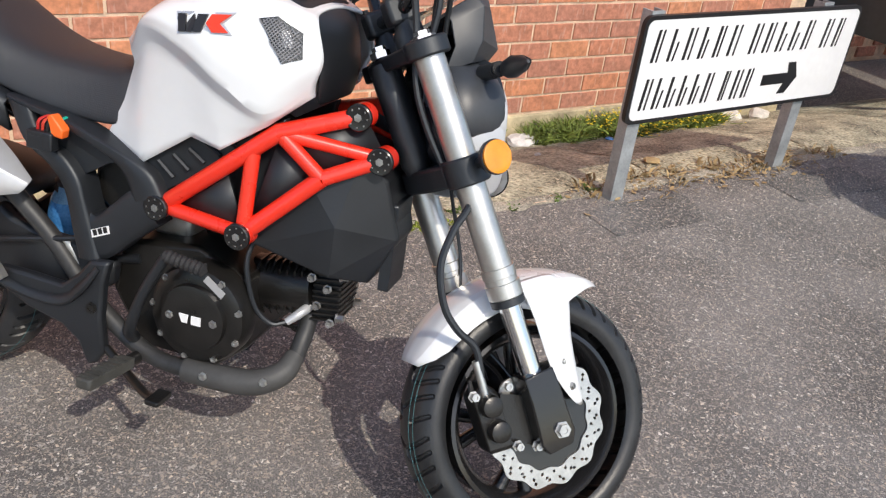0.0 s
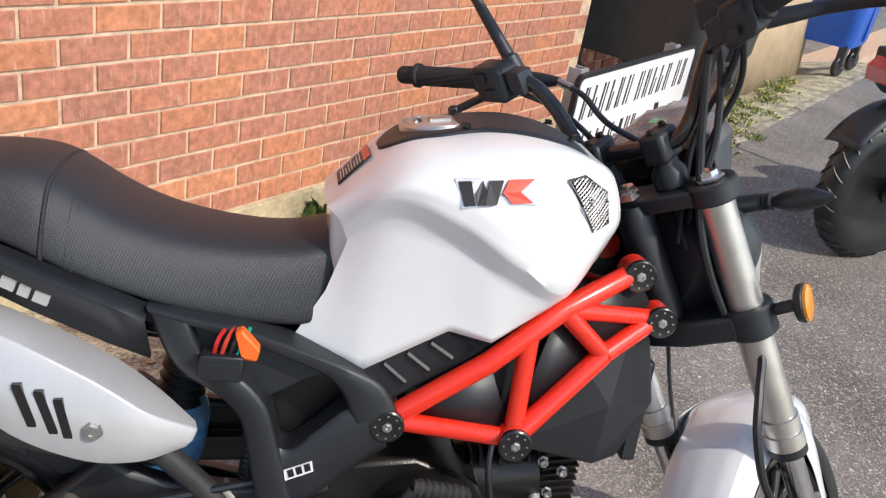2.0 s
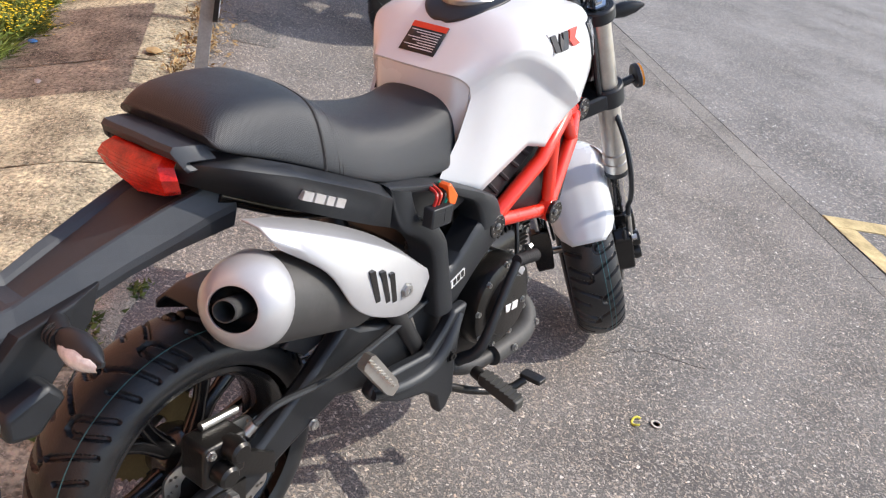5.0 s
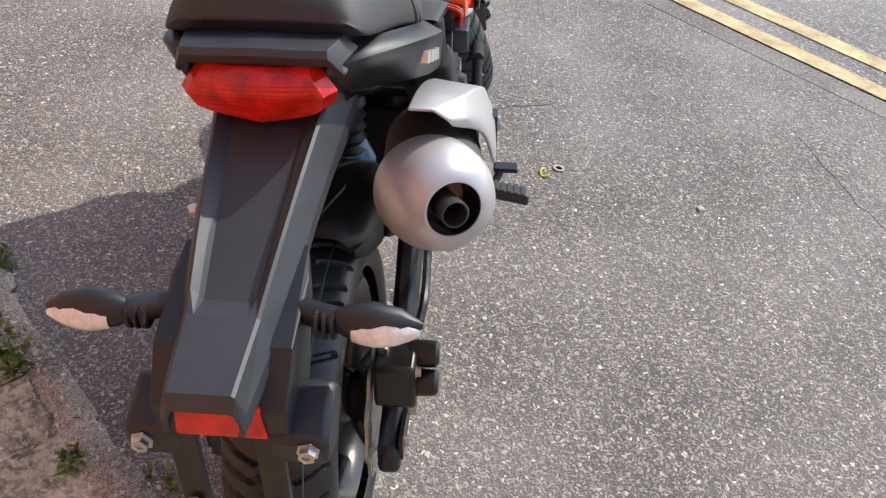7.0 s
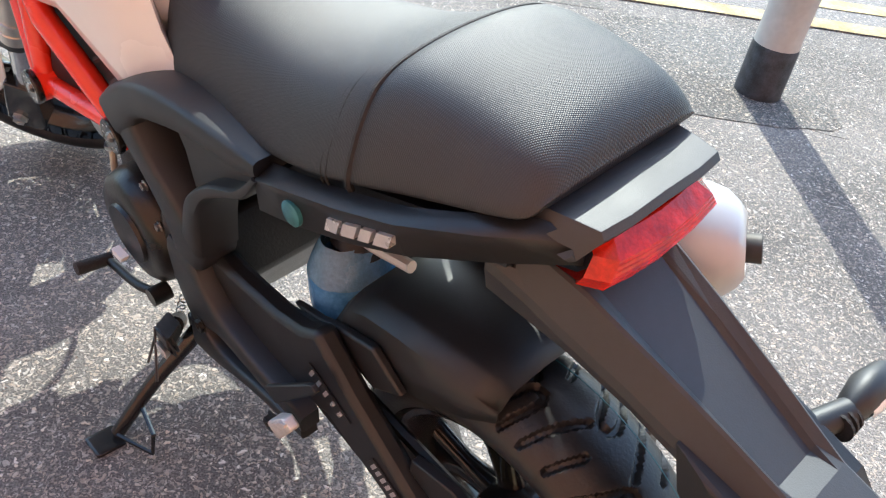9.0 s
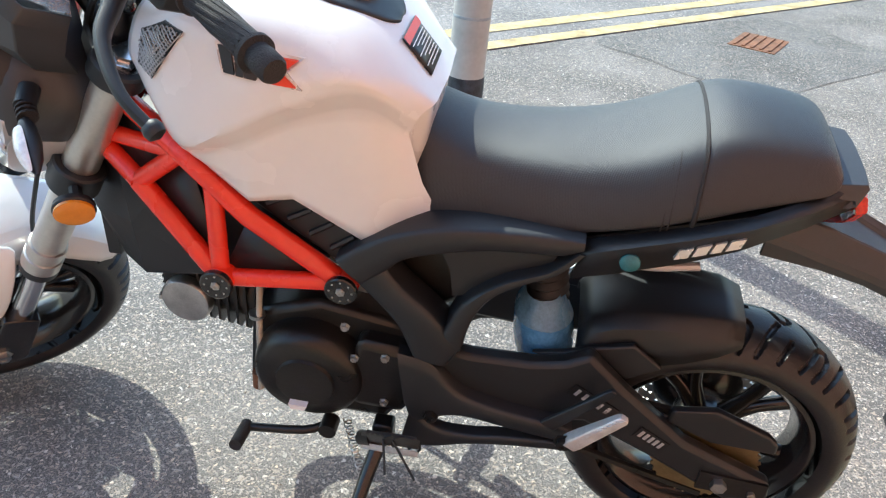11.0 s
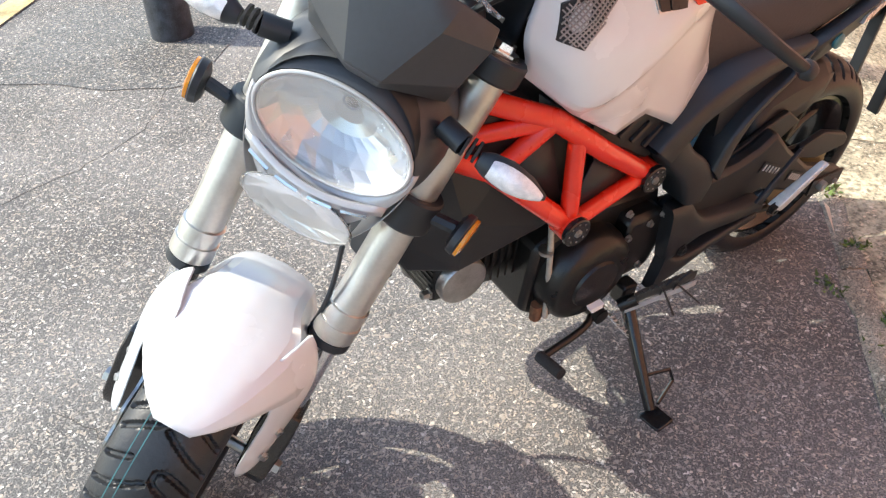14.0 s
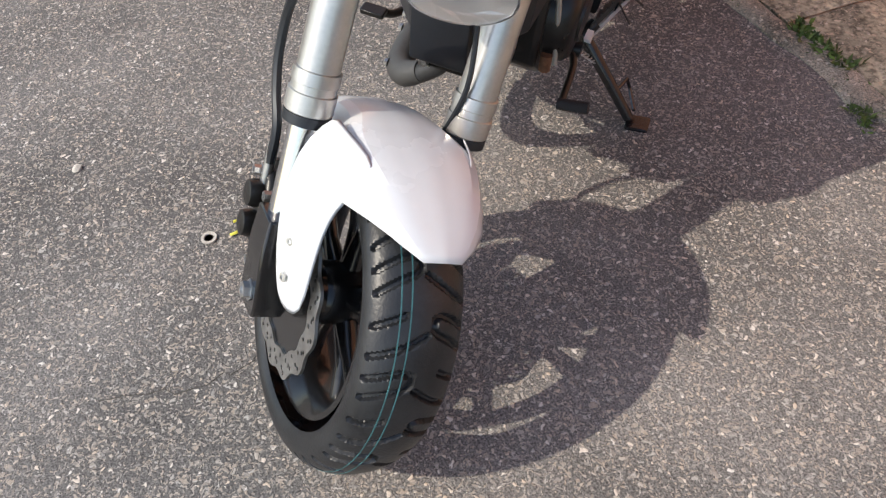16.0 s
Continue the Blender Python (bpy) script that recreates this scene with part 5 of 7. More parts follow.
for s in (-1, 1):
    sk = [[lens_pt(-0.01, 0.100 * s, -0.09), lens_pt(-0.06, 0.096 * s, -0.09), lens_pt(-0.125, 0.065 * s, -0.085)],
          [lens_pt(-0.01, 0.101 * s, -0.04), lens_pt(-0.07, 0.096 * s, -0.035), lens_pt(-0.138, 0.066 * s, -0.03)],
          [lens_pt(-0.012, 0.096 * s, 0.010), lens_pt(-0.072, 0.088 * s, 0.012), lens_pt(-0.140, 0.054 * s, 0.010)]]
    bp("lower_cheek", skin(sk), M["silver"], F, head, "silver painted lower cheek", solid=0.003, subsurf=2)
    st = bp("front_indicator", bar([(0.085, 0.090 * s, -0.075), (0.095, 0.118 * s, -0.078)], 0.013, 14), M["black"], F)
    for k in range(3):
        bp("stalk_rib", turned([(0, 0.0125), (0.003, 0.0125)], (0.094, (0.118 + k * 0.007) * s, -0.078), (0.098, 1 * s, -0.085), 14), M["grip"], F, st)
    ib = []
    for q, rr_ in ((0.138, 0.009), (0.150, 0.0145), (0.172, 0.0175), (0.198, 0.013), (0.218, 0.003)):
        ib.append([(0.098 + rr_ * 1.0 * math.sin(a) * 0.75, q * s, -0.082 + rr_ * math.cos(a) * 1.0) for a in [2 * math.pi * i / 14 for i in range(14)]])
    ibm = bmesh.new()
    V = rows_mesh(ibm, ib, True)
    ibm.faces.new(V[0])
    ibm.faces.new(V[-1])
    bp("indicator_body", ibm, M["black"], F, st)
    lb = [[(0.098 + r_ * math.sin(a) * 0.8 + 0.004, q * s, -0.082 + r_ * math.cos(a) * 0.85) for a in np.linspace(0.35, math.pi - 0.35, 8)] for q, r_ in ((0.152, 0.014), (0.172, 0.0190), (0.196, 0.0155), (0.214, 0.005))]
    bp("indicator_lens", skin(lb), mat("clear_indicator_lens", (0.84, 0.86, 0.88), 0.14, metal=0.15, var=0.2, scale=90, bump=0.4, bump_scale=160, coat=1.0), F, st, "clear indicator lens", subsurf=1)

cowl = []
for a in np.linspace(radians(-30), radians(210), 33):
    c_, s_ = math.cos(a), math.sin(a)
    cowl.append([lens_pt(0.004 + k * s_, w * c_, d) for k, w, d in ((0.0640, 0.0920, 0.006), (0.0650, 0.0935, 0.011), (0.078, 0.1005, 0.004), (0.088, 0.1070, -0.018), (0.094, 0.1120, -0.055), (0.095, 0.1100, -0.100))])
bp("cowl", skin(cowl), M["hood"], F, head, "dark grey headlight cowl", solid=0.003)

hood = []
for r_ in (((0.060, 0.080, 0.034), (0.116, 0.090, 0.045), (0.158, 0.052, 0.056)),
           ((0.062, 0.088, 0.016), (0.124, 0.094, 0.024), (0.158, 0.047, 0.024)),
           ((0.056, 0.088, -0.022), (0.108, 0.084, -0.026), (0.164, 0.019, -0.044)),
           ((0.030, 0.080, -0.055), (0.080, 0.080, -0.055), (0.140, 0.016, -0.058))):
    nose = r_[2][0] + (0.006 if r_[2][1] > 0.03 else 0.0)
    hood.append([(x, -y, z) for x, y, z in r_] + [(nose, 0, r_[2][2])] + [(x, y, z) for x, y, z in r_[::-1]])
vis = bp("instrument_hood", skin(hood), M["hood"], F, None, "dark grey faceted instrument hood", sharp=16, solid=0.004, bevel=0.002)
face = [(0.066, -0.076, 0.029), (0.114, -0.084, 0.038), (0.152, -0.049, 0.049), (0.158, 0, 0.050), (0.152, 0.049, 0.049), (0.114, 0.084, 0.038), (0.066, 0.076, 0.029), (0.054, 0, 0.024)]
fb = bmesh.new()
fb.faces.new([fb.verts.new(p) for p in face])
bmesh.ops.extrude_face_region(fb, geom=list(fb.faces))
for v in list(fb.verts)[:8]:
    v.co.z -= 0.03
bp("instrument_face", fb, M["gloss_black"], F, vis, "black instrument display", smooth=False)
film = bmesh.new()
gn = 14
fr_rows = []
for i in range(gn):
    row = []
    for j in range(gn):
        u, w = i / (gn - 1), j / (gn - 1)
        x = 0.064 + 0.100 * u
        y = (w - 0.5) * 0.178 * (1 - 0.75 * max(0, u - 0.45))
        row.append((x, y, 0.042 + 0.20 * (x - 0.06) + 0.010 * (1 - (2 * w - 1) ** 2) + 0.008 * noise.noise((x * 38, y * 38, 3)) + 0.005 * noise.noise((x * 90, y * 90, 7))))
    fr_rows.append(row)
rows_mesh(film, fr_rows)
filmm = mat("clear_crinkled_film", (0.9, 0.93, 0.95), 0.08, var=0.02, scale=20, bump=0.6, bump_scale=70)
fbs = filmm.node_tree.nodes["Principled BSDF"]
fbs.inputs["Transmission Weight"].default_value = 0.78
fbs.inputs["IOR"].default_value = 1.2
fo = bp("protective_film", film, filmm, F, vis, "crinkled clear protective film")
fo.visible_shadow = False
bp("film_tab", skin([[(0.108, 0.0, 0.052), (0.118, 0.028, 0.056)], [(0.118, -0.002, 0.057), (0.128, 0.02, 0.060)]]), mat("green_tab", (0.02, 0.5, 0.12), 0.4), F, vis, "green pull tab")
# ---- body of the motorcycle ----
def tank_rows():
    L0 = [(-0.130, 0.095, 0.582), (-0.045, 0.124, 0.558), (0.060, 0.142, 0.630), (0.115, 0.147, 0.620), (0.190, 0.136, 0.672), (0.248, 0.098, 0.725)]
    L1 = [(-0.092, 0.100, 0.655), (-0.033, 0.129, 0.660), (0.058, 0.147, 0.685), (0.119, 0.153, 0.662), (0.191, 0.143, 0.678), (0.2485, 0.101, 0.730)]
    L2 = [(-0.072, 0.102, 0.722), (-0.022, 0.135, 0.762), (0.055, 0.152, 0.742), (0.122, 0.158, 0.704), (0.192, 0.150, 0.684), (0.249, 0.104, 0.735)]
    L3 = [(-0.080, 0.102, 0.740), (-0.025, 0.150, 0.793), (0.055, 0.171, 0.773), (0.122, 0.177, 0.735), (0.192, 0.160, 0.697), (0.252, 0.110, 0.748)]
    LB = [(-0.086, 0.095, 0.748), (-0.022, 0.150, 0.808), (0.055, 0.169, 0.805), (0.125, 0.174, 0.782), (0.212, 0.157, 0.770), (0.262, 0.113, 0.786)]
    L4 = [(-0.098, 0.080, 0.755), (-0.020, 0.122, 0.823), (0.050, 0.143, 0.841), (0.120, 0.149, 0.848), (0.190, 0.140, 0.850), (0.246, 0.106, 0.836)]
    L5 = [(-0.100, 0.048, 0.755), (-0.022, 0.078, 0.832), (0.040, 0.090, 0.855), (0.120, 0.092, 0.868), (0.180, 0.086, 0.866), (0.232, 0.068, 0.850)]
    L6 = [(-0.102, 0.0, 0.755), (-0.020, 0.0, 0.838), (0.040, 0.0, 0.859), (0.120, 0.0, 0.873), (0.180, 0.0, 0.871), (0.230, 0.0, 0.856)]
    half = [L0, L1, L2, L3, LB, L4, L5, L6]
    return [sided(r, -1) for r in half] + [r for r in half[-2::-1]]


def dense(rows, nx=8, ny=5):
    """Points along each row and between the rows; the lowest rows keep their corners."""
    n = len(rows)
    D = []
    for k, r in enumerate(rows):
        if k in (0, n - 1):
            q = [Vector(r[i]).lerp(Vector(r[i + 1]), j / nx) for i in range(len(r) - 1) for j in range(nx)] + [Vector(r[-1])]
        else:
            q = smooth_path(r, nx)
        D.append(q)
    out = []
    for a in range(n - 1):
        for j in range(ny):
            u = j / ny
            row = []
            for i in range(len(D[0])):
                p1, p2 = D[a][i], D[a + 1][i]
                p0 = D[a - 1][i] if a > 0 else 2 * p1 - p2
                p3 = D[a + 2][i] if a + 2 < n else 2 * p2 - p1
                low = min(a, n - 2 - a)
                if low < 3:
                    row.append(p1.lerp(p2, u))
                    continue
                if a == 3:
                    p0 = 2 * p1 - p2
                if a == n - 5:
                    p3 = 2 * p2 - p1
                row.append(0.5 * (2 * p1 + (p2 - p0) * u + (2 * p0 - 5 * p1 + 4 * p2 - p3) * u * u + (3 * p1 - p0 - 3 * p2 + p3) * u ** 3))
            out.append(row)
    out.append(D[-1])
    return out


TANK = dense(tank_rows())
tank = bp("fuel_tank", skin([[Vector((r[0].x + 0.016, r[0].y * 0.9, 0.60 if r[0].z > 0.7 else r[0].z)), r[0] + Vector((0.004, -0.004 * (1 if r[0].y > 0 else -1), -0.004))] + r for r in TANK]), M["white"], None, None, "pearl white fuel tank with angular side panels", solid=0.006)
# black cover on top of the tank, round at the filler and running down its front
def tank_top(x, y):
    near = sorted((((p.x - x) ** 2 + (p.y - y) ** 2, p.z) for r in TANK[20:51] for p in r if p.z > 0.72))[:4]
    wsum = sum(1 / (d + 1e-7) for d, _ in near)
    return sum(z / (d + 1e-7) for d, z in near) / wsum


cov = []
for x, w in ((-0.042, 0.012), (-0.035, 0.036), (-0.020, 0.054), (0.002, 0.066), (0.036, 0.071), (0.070, 0.067), (0.09, 0.068), (0.13, 0.082), (0.18, 0.096), (0.222, 0.099)):
    cov.append([(x, w * u, tank_top(x, w * u) + 0.0055) for u in (-1, -0.75, -0.4, 0, 0.4, 0.75, 1)])
for x, w, z in ((0.258, 0.097, 0.822), (0.272, 0.088, 0.765), (0.262, 0.075, 0.71)):
    cov.append([(x - 0.02 * u * u, w * u, z - 0.010 * u * u) for u in (-1, -0.75, -0.4, 0, 0.4, 0.75, 1)])
cover = bp("tank_cover", skin(cov), M["grey_black"], None, None, "dark grey plastic tank top cover", solid=0.008, subsurf=2)
for x, y in ((0.062, 0.055), (0.062, -0.055), (0.20, 0.06), (0.20, -0.06)):
    zc = tank_top(x, y) + 0.006
    bolt((x, y, zc), (0, 0, 1), 0.005, M["engine"], cover)
cap_n = Vector((-0.14, 0, 0.99)).normalized()
cap_c = Vector((0.036, 0, tank_top(0.036, 0) - 0.001))
cap = bp("filler_cap", turned([(-0.01, 0.05), (0.004, 0.052), (0.007, 0.050), (0.007, 0.046), (0.004, 0.0455), (0.004, 0.043), (0.0075, 0.042), (0.008, 0.0)], cap_c, cap_c + cap_n, 48), M["alu"], None, tank, "silver locking filler cap")
bp("lock_cover", hull([cap_c + cap_n * h + Vector((dx, dy, 0.14 * dx)) for h in (0.007, 0.011) for dx, dy in ((-0.012, -0.01), (0.016, -0.007), (0.016, 0.007), (-0.012, 0.01))]), M["steel"], None, cap)
bp("key_slot", hull([cap_c + cap_n * h + Vector((dx - 0.024, dy, 0.14 * dx - 0.003)) for h in (0.007, 0.0095) for dx, dy in ((-0.002, -0.01), (0.002, -0.01), (0.002, 0.01), (-0.002, 0.01))]), M["black"], None, cap)
for i in range(3):
    a = 2.2 + i * 0.5
    bp("cap_marking", bar([cap_c + cap_n * 0.0085 + Vector((0.032 * math.cos(a), 0.032 * math.sin(a), 0.0045 * math.cos(a))), cap_c + cap_n * 0.0085 + Vector((0.032 * math.cos(a + 0.35), 0.032 * math.sin(a + 0.35), 0.0045 * math.cos(a + 0.35)))], 0.002, 5), M["steel"], None, cap)


def on_tank(x, z, s, lift=0.0):
    """The tank's side at (x, z), found on the skin of its control rows."""
    near = sorted((((p.x - x) ** 2 + (p.z - z) ** 2, p.y) for r in (TANK[36:] if s > 0 else TANK[:35]) for p in r))[:4]
    wsum = sum(1 / (d + 1e-7) for d, _ in near)
    return Vector((x, sum(y / (d + 1e-7) for d, y in near) / wsum + s * lift, z))


def side_badge(name, outline, s, material, lift, parent, label=""):
    bm = bmesh.new()
    bot = [bm.verts.new(on_tank(x, z, s, lift - 0.004)) for x, z in outline]
    top = [bm.verts.new(on_tank(x, z, s, lift)) for x, z in outline]
    n = len(outline)
    bm.faces.new(top)
    for i in range(n):
        bm.faces.new((bot[i], bot[(i + 1) % n], top[(i + 1) % n], top[i]))
    return bp(name, bm, material, None, parent, label, smooth=False)


M["badge_black"] = mat("badge_black", (0.02, 0.02, 0.022), 0.35, var=0.1, scale=30)
M["badge_red"] = mat("badge_red", (0.75, 0.05, 0.02), 0.3, var=0.05, scale=30)
M["badge_silver"] = mat("badge_silver", (0.7, 0.7, 0.71), 0.28, metal=0.6, var=0.1, scale=30)
M["mesh_grille"] = mat("perforated_mesh", (0.36, 0.36, 0.37), 0.4, metal=0.5, var=0.2, scale=40)
for s in (-1, 1):
    f = 1 if s < 0 else -1
    bx = 0.086
    zc = lambda dx: 0.802 + 0.10 * dx

    def sh(pts, grow=0.0):
        return [(bx + f * (px - 0.043) * 1.03, 0.815 + pz + 0.14 * f * (px - 0.043) * (1 if s < 0 else 0.6)) for px, pz in pts]
    bars = [[(0.0, 0.013), (0.014, 0.013), (0.020, -0.013), (0.008, -0.013)], [(0.020, 0.0), (0.027, 0.013), (0.033, 0.0), (0.030, -0.013), (0.022, -0.013)],
            [(0.034, 0.013), (0.050, 0.013), (0.044, -0.013), (0.031, -0.013)]]
    for q in bars:
        side_badge("badge", sh(q), s, M["badge_black"], 0.0045, tank, "black badge block")
    side_badge("badge", sh([(0.056, 0.013), (0.086, 0.013), (0.070, 0.0), (0.086, -0.013), (0.062, -0.013), (0.050, 0.0)]), s, M["badge_red"], 0.0045, tank, "red chevron badge")
    side_badge("badge_edge", sh([(-0.004, 0.016), (0.092, 0.016), (0.076, 0.0), (0.092, -0.016), (0.006, -0.016)]), s, M["badge_silver"], 0.003, tank)
    vent = [(0.172, 0.836), (0.196, 0.842), (0.232, 0.822), (0.238, 0.785), (0.214, 0.776)]
    vt = side_badge("side_vent", vent, s, M["black"], 0.0035, tank, "dark honeycomb mesh vent")
    cx = sum(p[0] for p in vent) / 5
    for k in range(-9, 10):
        for sl in (1, -1):
            pts = []
            for q in np.linspace(-0.05, 0.05, 26):
                x = 0.208 + q * 0.8 + k * 0.0055
                z = 0.808 + sl * q * 0.9
                inside = all((vent[(i + 1) % 5][0] - vent[i][0]) * (z - vent[i][1]) - (vent[(i + 1) % 5][1] - vent[i][1]) * (x - vent[i][0]) < 0 for i in range(5))
                if inside:
                    pts.append((x, z))
            if len(pts) > 2:
                bp("mesh_wire", bar([on_tank(pts[0][0], pts[0][1], s, 0.0042), on_tank(pts[len(pts) // 2][0], pts[len(pts) // 2][1], s, 0.0042), on_tank(pts[-1][0], pts[-1][1], s, 0.0042)], 0.0010, 4), M["mesh_grille"], None, vt)
# warning label on the back of the tank, its writing as plain bars
lab0, lab1 = Vector((-0.043, 0, 0.8085)), Vector((-0.080, 0, 0.7665))


def lab_pt(u, y, h=0.0):
    n = Vector((-0.72, 0, 0.70))
    return lab0.lerp(lab1, u) + Vector((0, y + 0.008, 0)) + n * (h + 0.006 - 0.10 * y * y)


def lab_patch(u0, u1, y0, y1, h):
    return skin([[lab_pt(u, y, h) for y in np.linspace(y0, y1, 6)] for u in (u0, (u0 + u1) / 2, u1)])


lbl = bp("warning_label", lab_patch(0, 1, -0.036, 0.036, 0.003), M["sign_black"], None, tank, "black and red warning label with small print", solid=0.0012)
bp("label_band", lab_patch(0, 0.2, -0.036, 0.036, 0.0040), M["badge_red"], None, lbl)
for k in range(8):
    bp("label_line", lab_patch(0.27 + k * 0.085, 0.295 + k * 0.085, -0.03, 0.031 - 0.012 * (k % 3), 0.0042), M["sign_white"], None, lbl)

# seat
SECTION = ((1.0, 0.0), (1.02, 0.10), (1.0, 0.24), (0.93, 0.48), (0.84, 0.70), (0.74, 0.84), (0.58, 0.925), (0.32, 0.98), (0.0, 1.0))


def loft_x(stations):
    """Padding with sloping sides and a flat top, one section for each (x, bottom, top, half width)."""
    rows = []
    for x, zb, zt, w in stations:
        half = [(x, w * 0.965 * q, zb + (zt - zb) * h) for q, h in SECTION]
        rows.append(half + [(px, -py, pz) for px, py, pz in half[-2::-1]])
    return rows


def capped(rows):
    bm = bmesh.new()
    V = rows_mesh(bm, rows)
    bm.faces.new(V[0])
    bm.faces.new(V[-1][::-1])
    for a, b in zip(V, V[1:]):
        bm.faces.new((a[0], b[0], b[-1], a[-1]))
    return bm


# bluish tint again stands in for bluer sky light on the vinyl
M["seat"] = mat("woven_seat_vinyl", (0.0150, 0.0170, 0.0215), 0.48, var=0.2, scale=8, spec=0.74, tint=(0.92, 0.96, 1.0))
sn_ = M["seat"].node_tree
wv = []
tcs = sn_.nodes.new("ShaderNodeTexCoord")
for rot in ((0, 0, 0.5), (0, 0, -0.5)):
    mpn = sn_.nodes.new("ShaderNodeMapping")
    mpn.inputs["Rotation"].default_value = rot
    sn_.links.new(tcs.outputs["Object"], mpn.inputs[0])
    w = sn_.nodes.new("ShaderNodeTexWave")
    w.inputs["Scale"].default_value = 215
    w.inputs["Distortion"].default_value = 0.4
    sn_.links.new(mpn.outputs[0], w.inputs["Vector"])
    wv.append(w)
mxw = sn_.nodes.new("ShaderNodeMath")
mxw.operation = "MULTIPLY"
sn_.links.new(wv[0].outputs["Fac"], mxw.inputs[0])
sn_.links.new(wv[1].outputs["Fac"], mxw.inputs[1])
bw = sn_.nodes.new("ShaderNodeBump")
bw.inputs["Strength"].default_value = 0.30
bw.inputs["Distance"].default_value = 0.002
sn_.links.new(mxw.outputs[0], bw.inputs["Height"])
sn_.links.new(bw.outputs[0], sn_.nodes["Principled BSDF"].inputs["Normal"])
rear_st = [(-0.576, 0.736, 0.740, 0.080), (-0.574, 0.734, 0.742, 0.085), (-0.571, 0.722, 0.752, 0.094), (-0.560, 0.716, 0.764, 0.101), (-0.535, 0.708, 0.775, 0.107), (-0.47, 0.686, 0.782, 0.118), (-0.432, 0.672, 0.777, 0.125), (-0.421, 0.668, 0.771, 0.126), (-0.4185, 0.667, 0.770, 0.126), (-0.4175, 0.667, 0.769, 0.1255)]
front_st = [(-0.4170, 0.6665, 0.769, 0.1255), (-0.4162, 0.6665, 0.769, 0.1257), (-0.4135, 0.666, 0.768, 0.126), (-0.395, 0.658, 0.759, 0.1275), (-0.36, 0.645, 0.737, 0.127), (-0.30, 0.624, 0.714, 0.121), (-0.225, 0.608, 0.704, 0.113), (-0.16, 0.599, 0.703, 0.106), (-0.115, 0.599, 0.712, 0.104), (-0.088, 0.606, 0.724, 0.101), (-0.070, 0.63, 0.724, 0.085)]
seat = bp("seat", capped(loft_x(front_st)), M["seat"], None, None, "black woven vinyl seat", subsurf=2)
bp("pillion_pad", capped(loft_x(rear_st)), M["seat"], None, seat, "", subsurf=2)
st = np.array(rear_st + front_st)
for x0, dz, dw, rad in ((-0.417, -0.0026, -0.0008, 0.0034), (-0.390, -0.0030, -0.0016, 0.0013), (-0.383, -0.0030, -0.0016, 0.0013)):
    zb, zt, w = (float(np.interp(x0, st[:, 0], st[:, k])) for k in (1, 2, 3))
    row = smooth_path(loft_x([(x0, zb, zt + dz, w + dw)])[0], 3)
    bp("seam", bar(row, rad, 6), M["grip"], None, seat)

# tail
for s in (-1, 1):
    top = [(-0.300, 0.116, 0.622), (-0.34, 0.119, 0.638), (-0.42, 0.122, 0.668), (-0.48, 0.118, 0.690), (-0.53, 0.105, 0.710), (-0.570, 0.083, 0.720)]
    mid = [(-0.298, 0.136, 0.612), (-0.34, 0.139, 0.630), (-0.42, 0.139, 0.660), (-0.48, 0.134, 0.682), (-0.545, 0.110, 0.702), (-0.598, 0.072, 0.711)]
    bot = [(-0.290, 0.130, 0.568), (-0.34, 0.131, 0.586), (-0.42, 0.129, 0.618), (-0.48, 0.120, 0.642), (-0.55, 0.094, 0.670), (-0.602, 0.068, 0.690)]
    if s < 0:
        top, mid, bot = ([(x, y - 0.013 * max(0.0, min(1.0, (-0.50 - x) / 0.05)), z - 0.006 * (x < -0.52)) for x, y, z in r] for r in (top, mid, bot))
    sp_ = bp("tail_panel", skin([sided(r, s) for r in (top, mid, bot)]), M["black"], None, None, "satin black tail side panel", solid=0.008 * s)
    for k, ww in enumerate((0.0155, 0.0155, 0.012, 0.016)):
        x0 = -0.474 + 0.0195 * k - (0.003 if k == 3 else 0)
        pts = []
        for du, dv in ((0, -0.0065), (ww, -0.0065), (ww + 0.004, 0.0065), (0.004, 0.0065)):
            u = x0 + du
            x = u if s < 0 else -0.878 - u
            yy = float(np.interp(-x, (0.34, 0.42, 0.48), (0.1375, 0.1365, 0.1305)))
            pts.append((x, yy, 0.640 + (-0.42 - x) * 0.37 + dv))
        bmk = bmesh.new()
        va = [bmk.verts.new((p[0], (p[1] + (0.0022 if s > 0 else 0.0105)) * s, p[2])) for p in pts]
        vb = [bmk.verts.new((p[0], (p[1] - 0.006) * s, p[2])) for p in pts]
        bmk.faces.new(va)
        for i in range(4):
            bmk.faces.new((va[i], va[(i + 1) % 4], vb[(i + 1) % 4], vb[i]))
        bp("badge", bmk, M["badge_silver"], None, sp_, "small silver badge block", smooth=False)
bp("seat_lock", turned([(0, 0.0125), (0.004, 0.0125), (0.005, 0.011), (0.006, 0.0)], (-0.356, 0.135, 0.612), (-0.356, 1, 0.62), 24), mat("teal_green_disc", (0.035, 0.17, 0.21), 0.3, var=0.3, scale=80), None, None, "round teal green sticker")
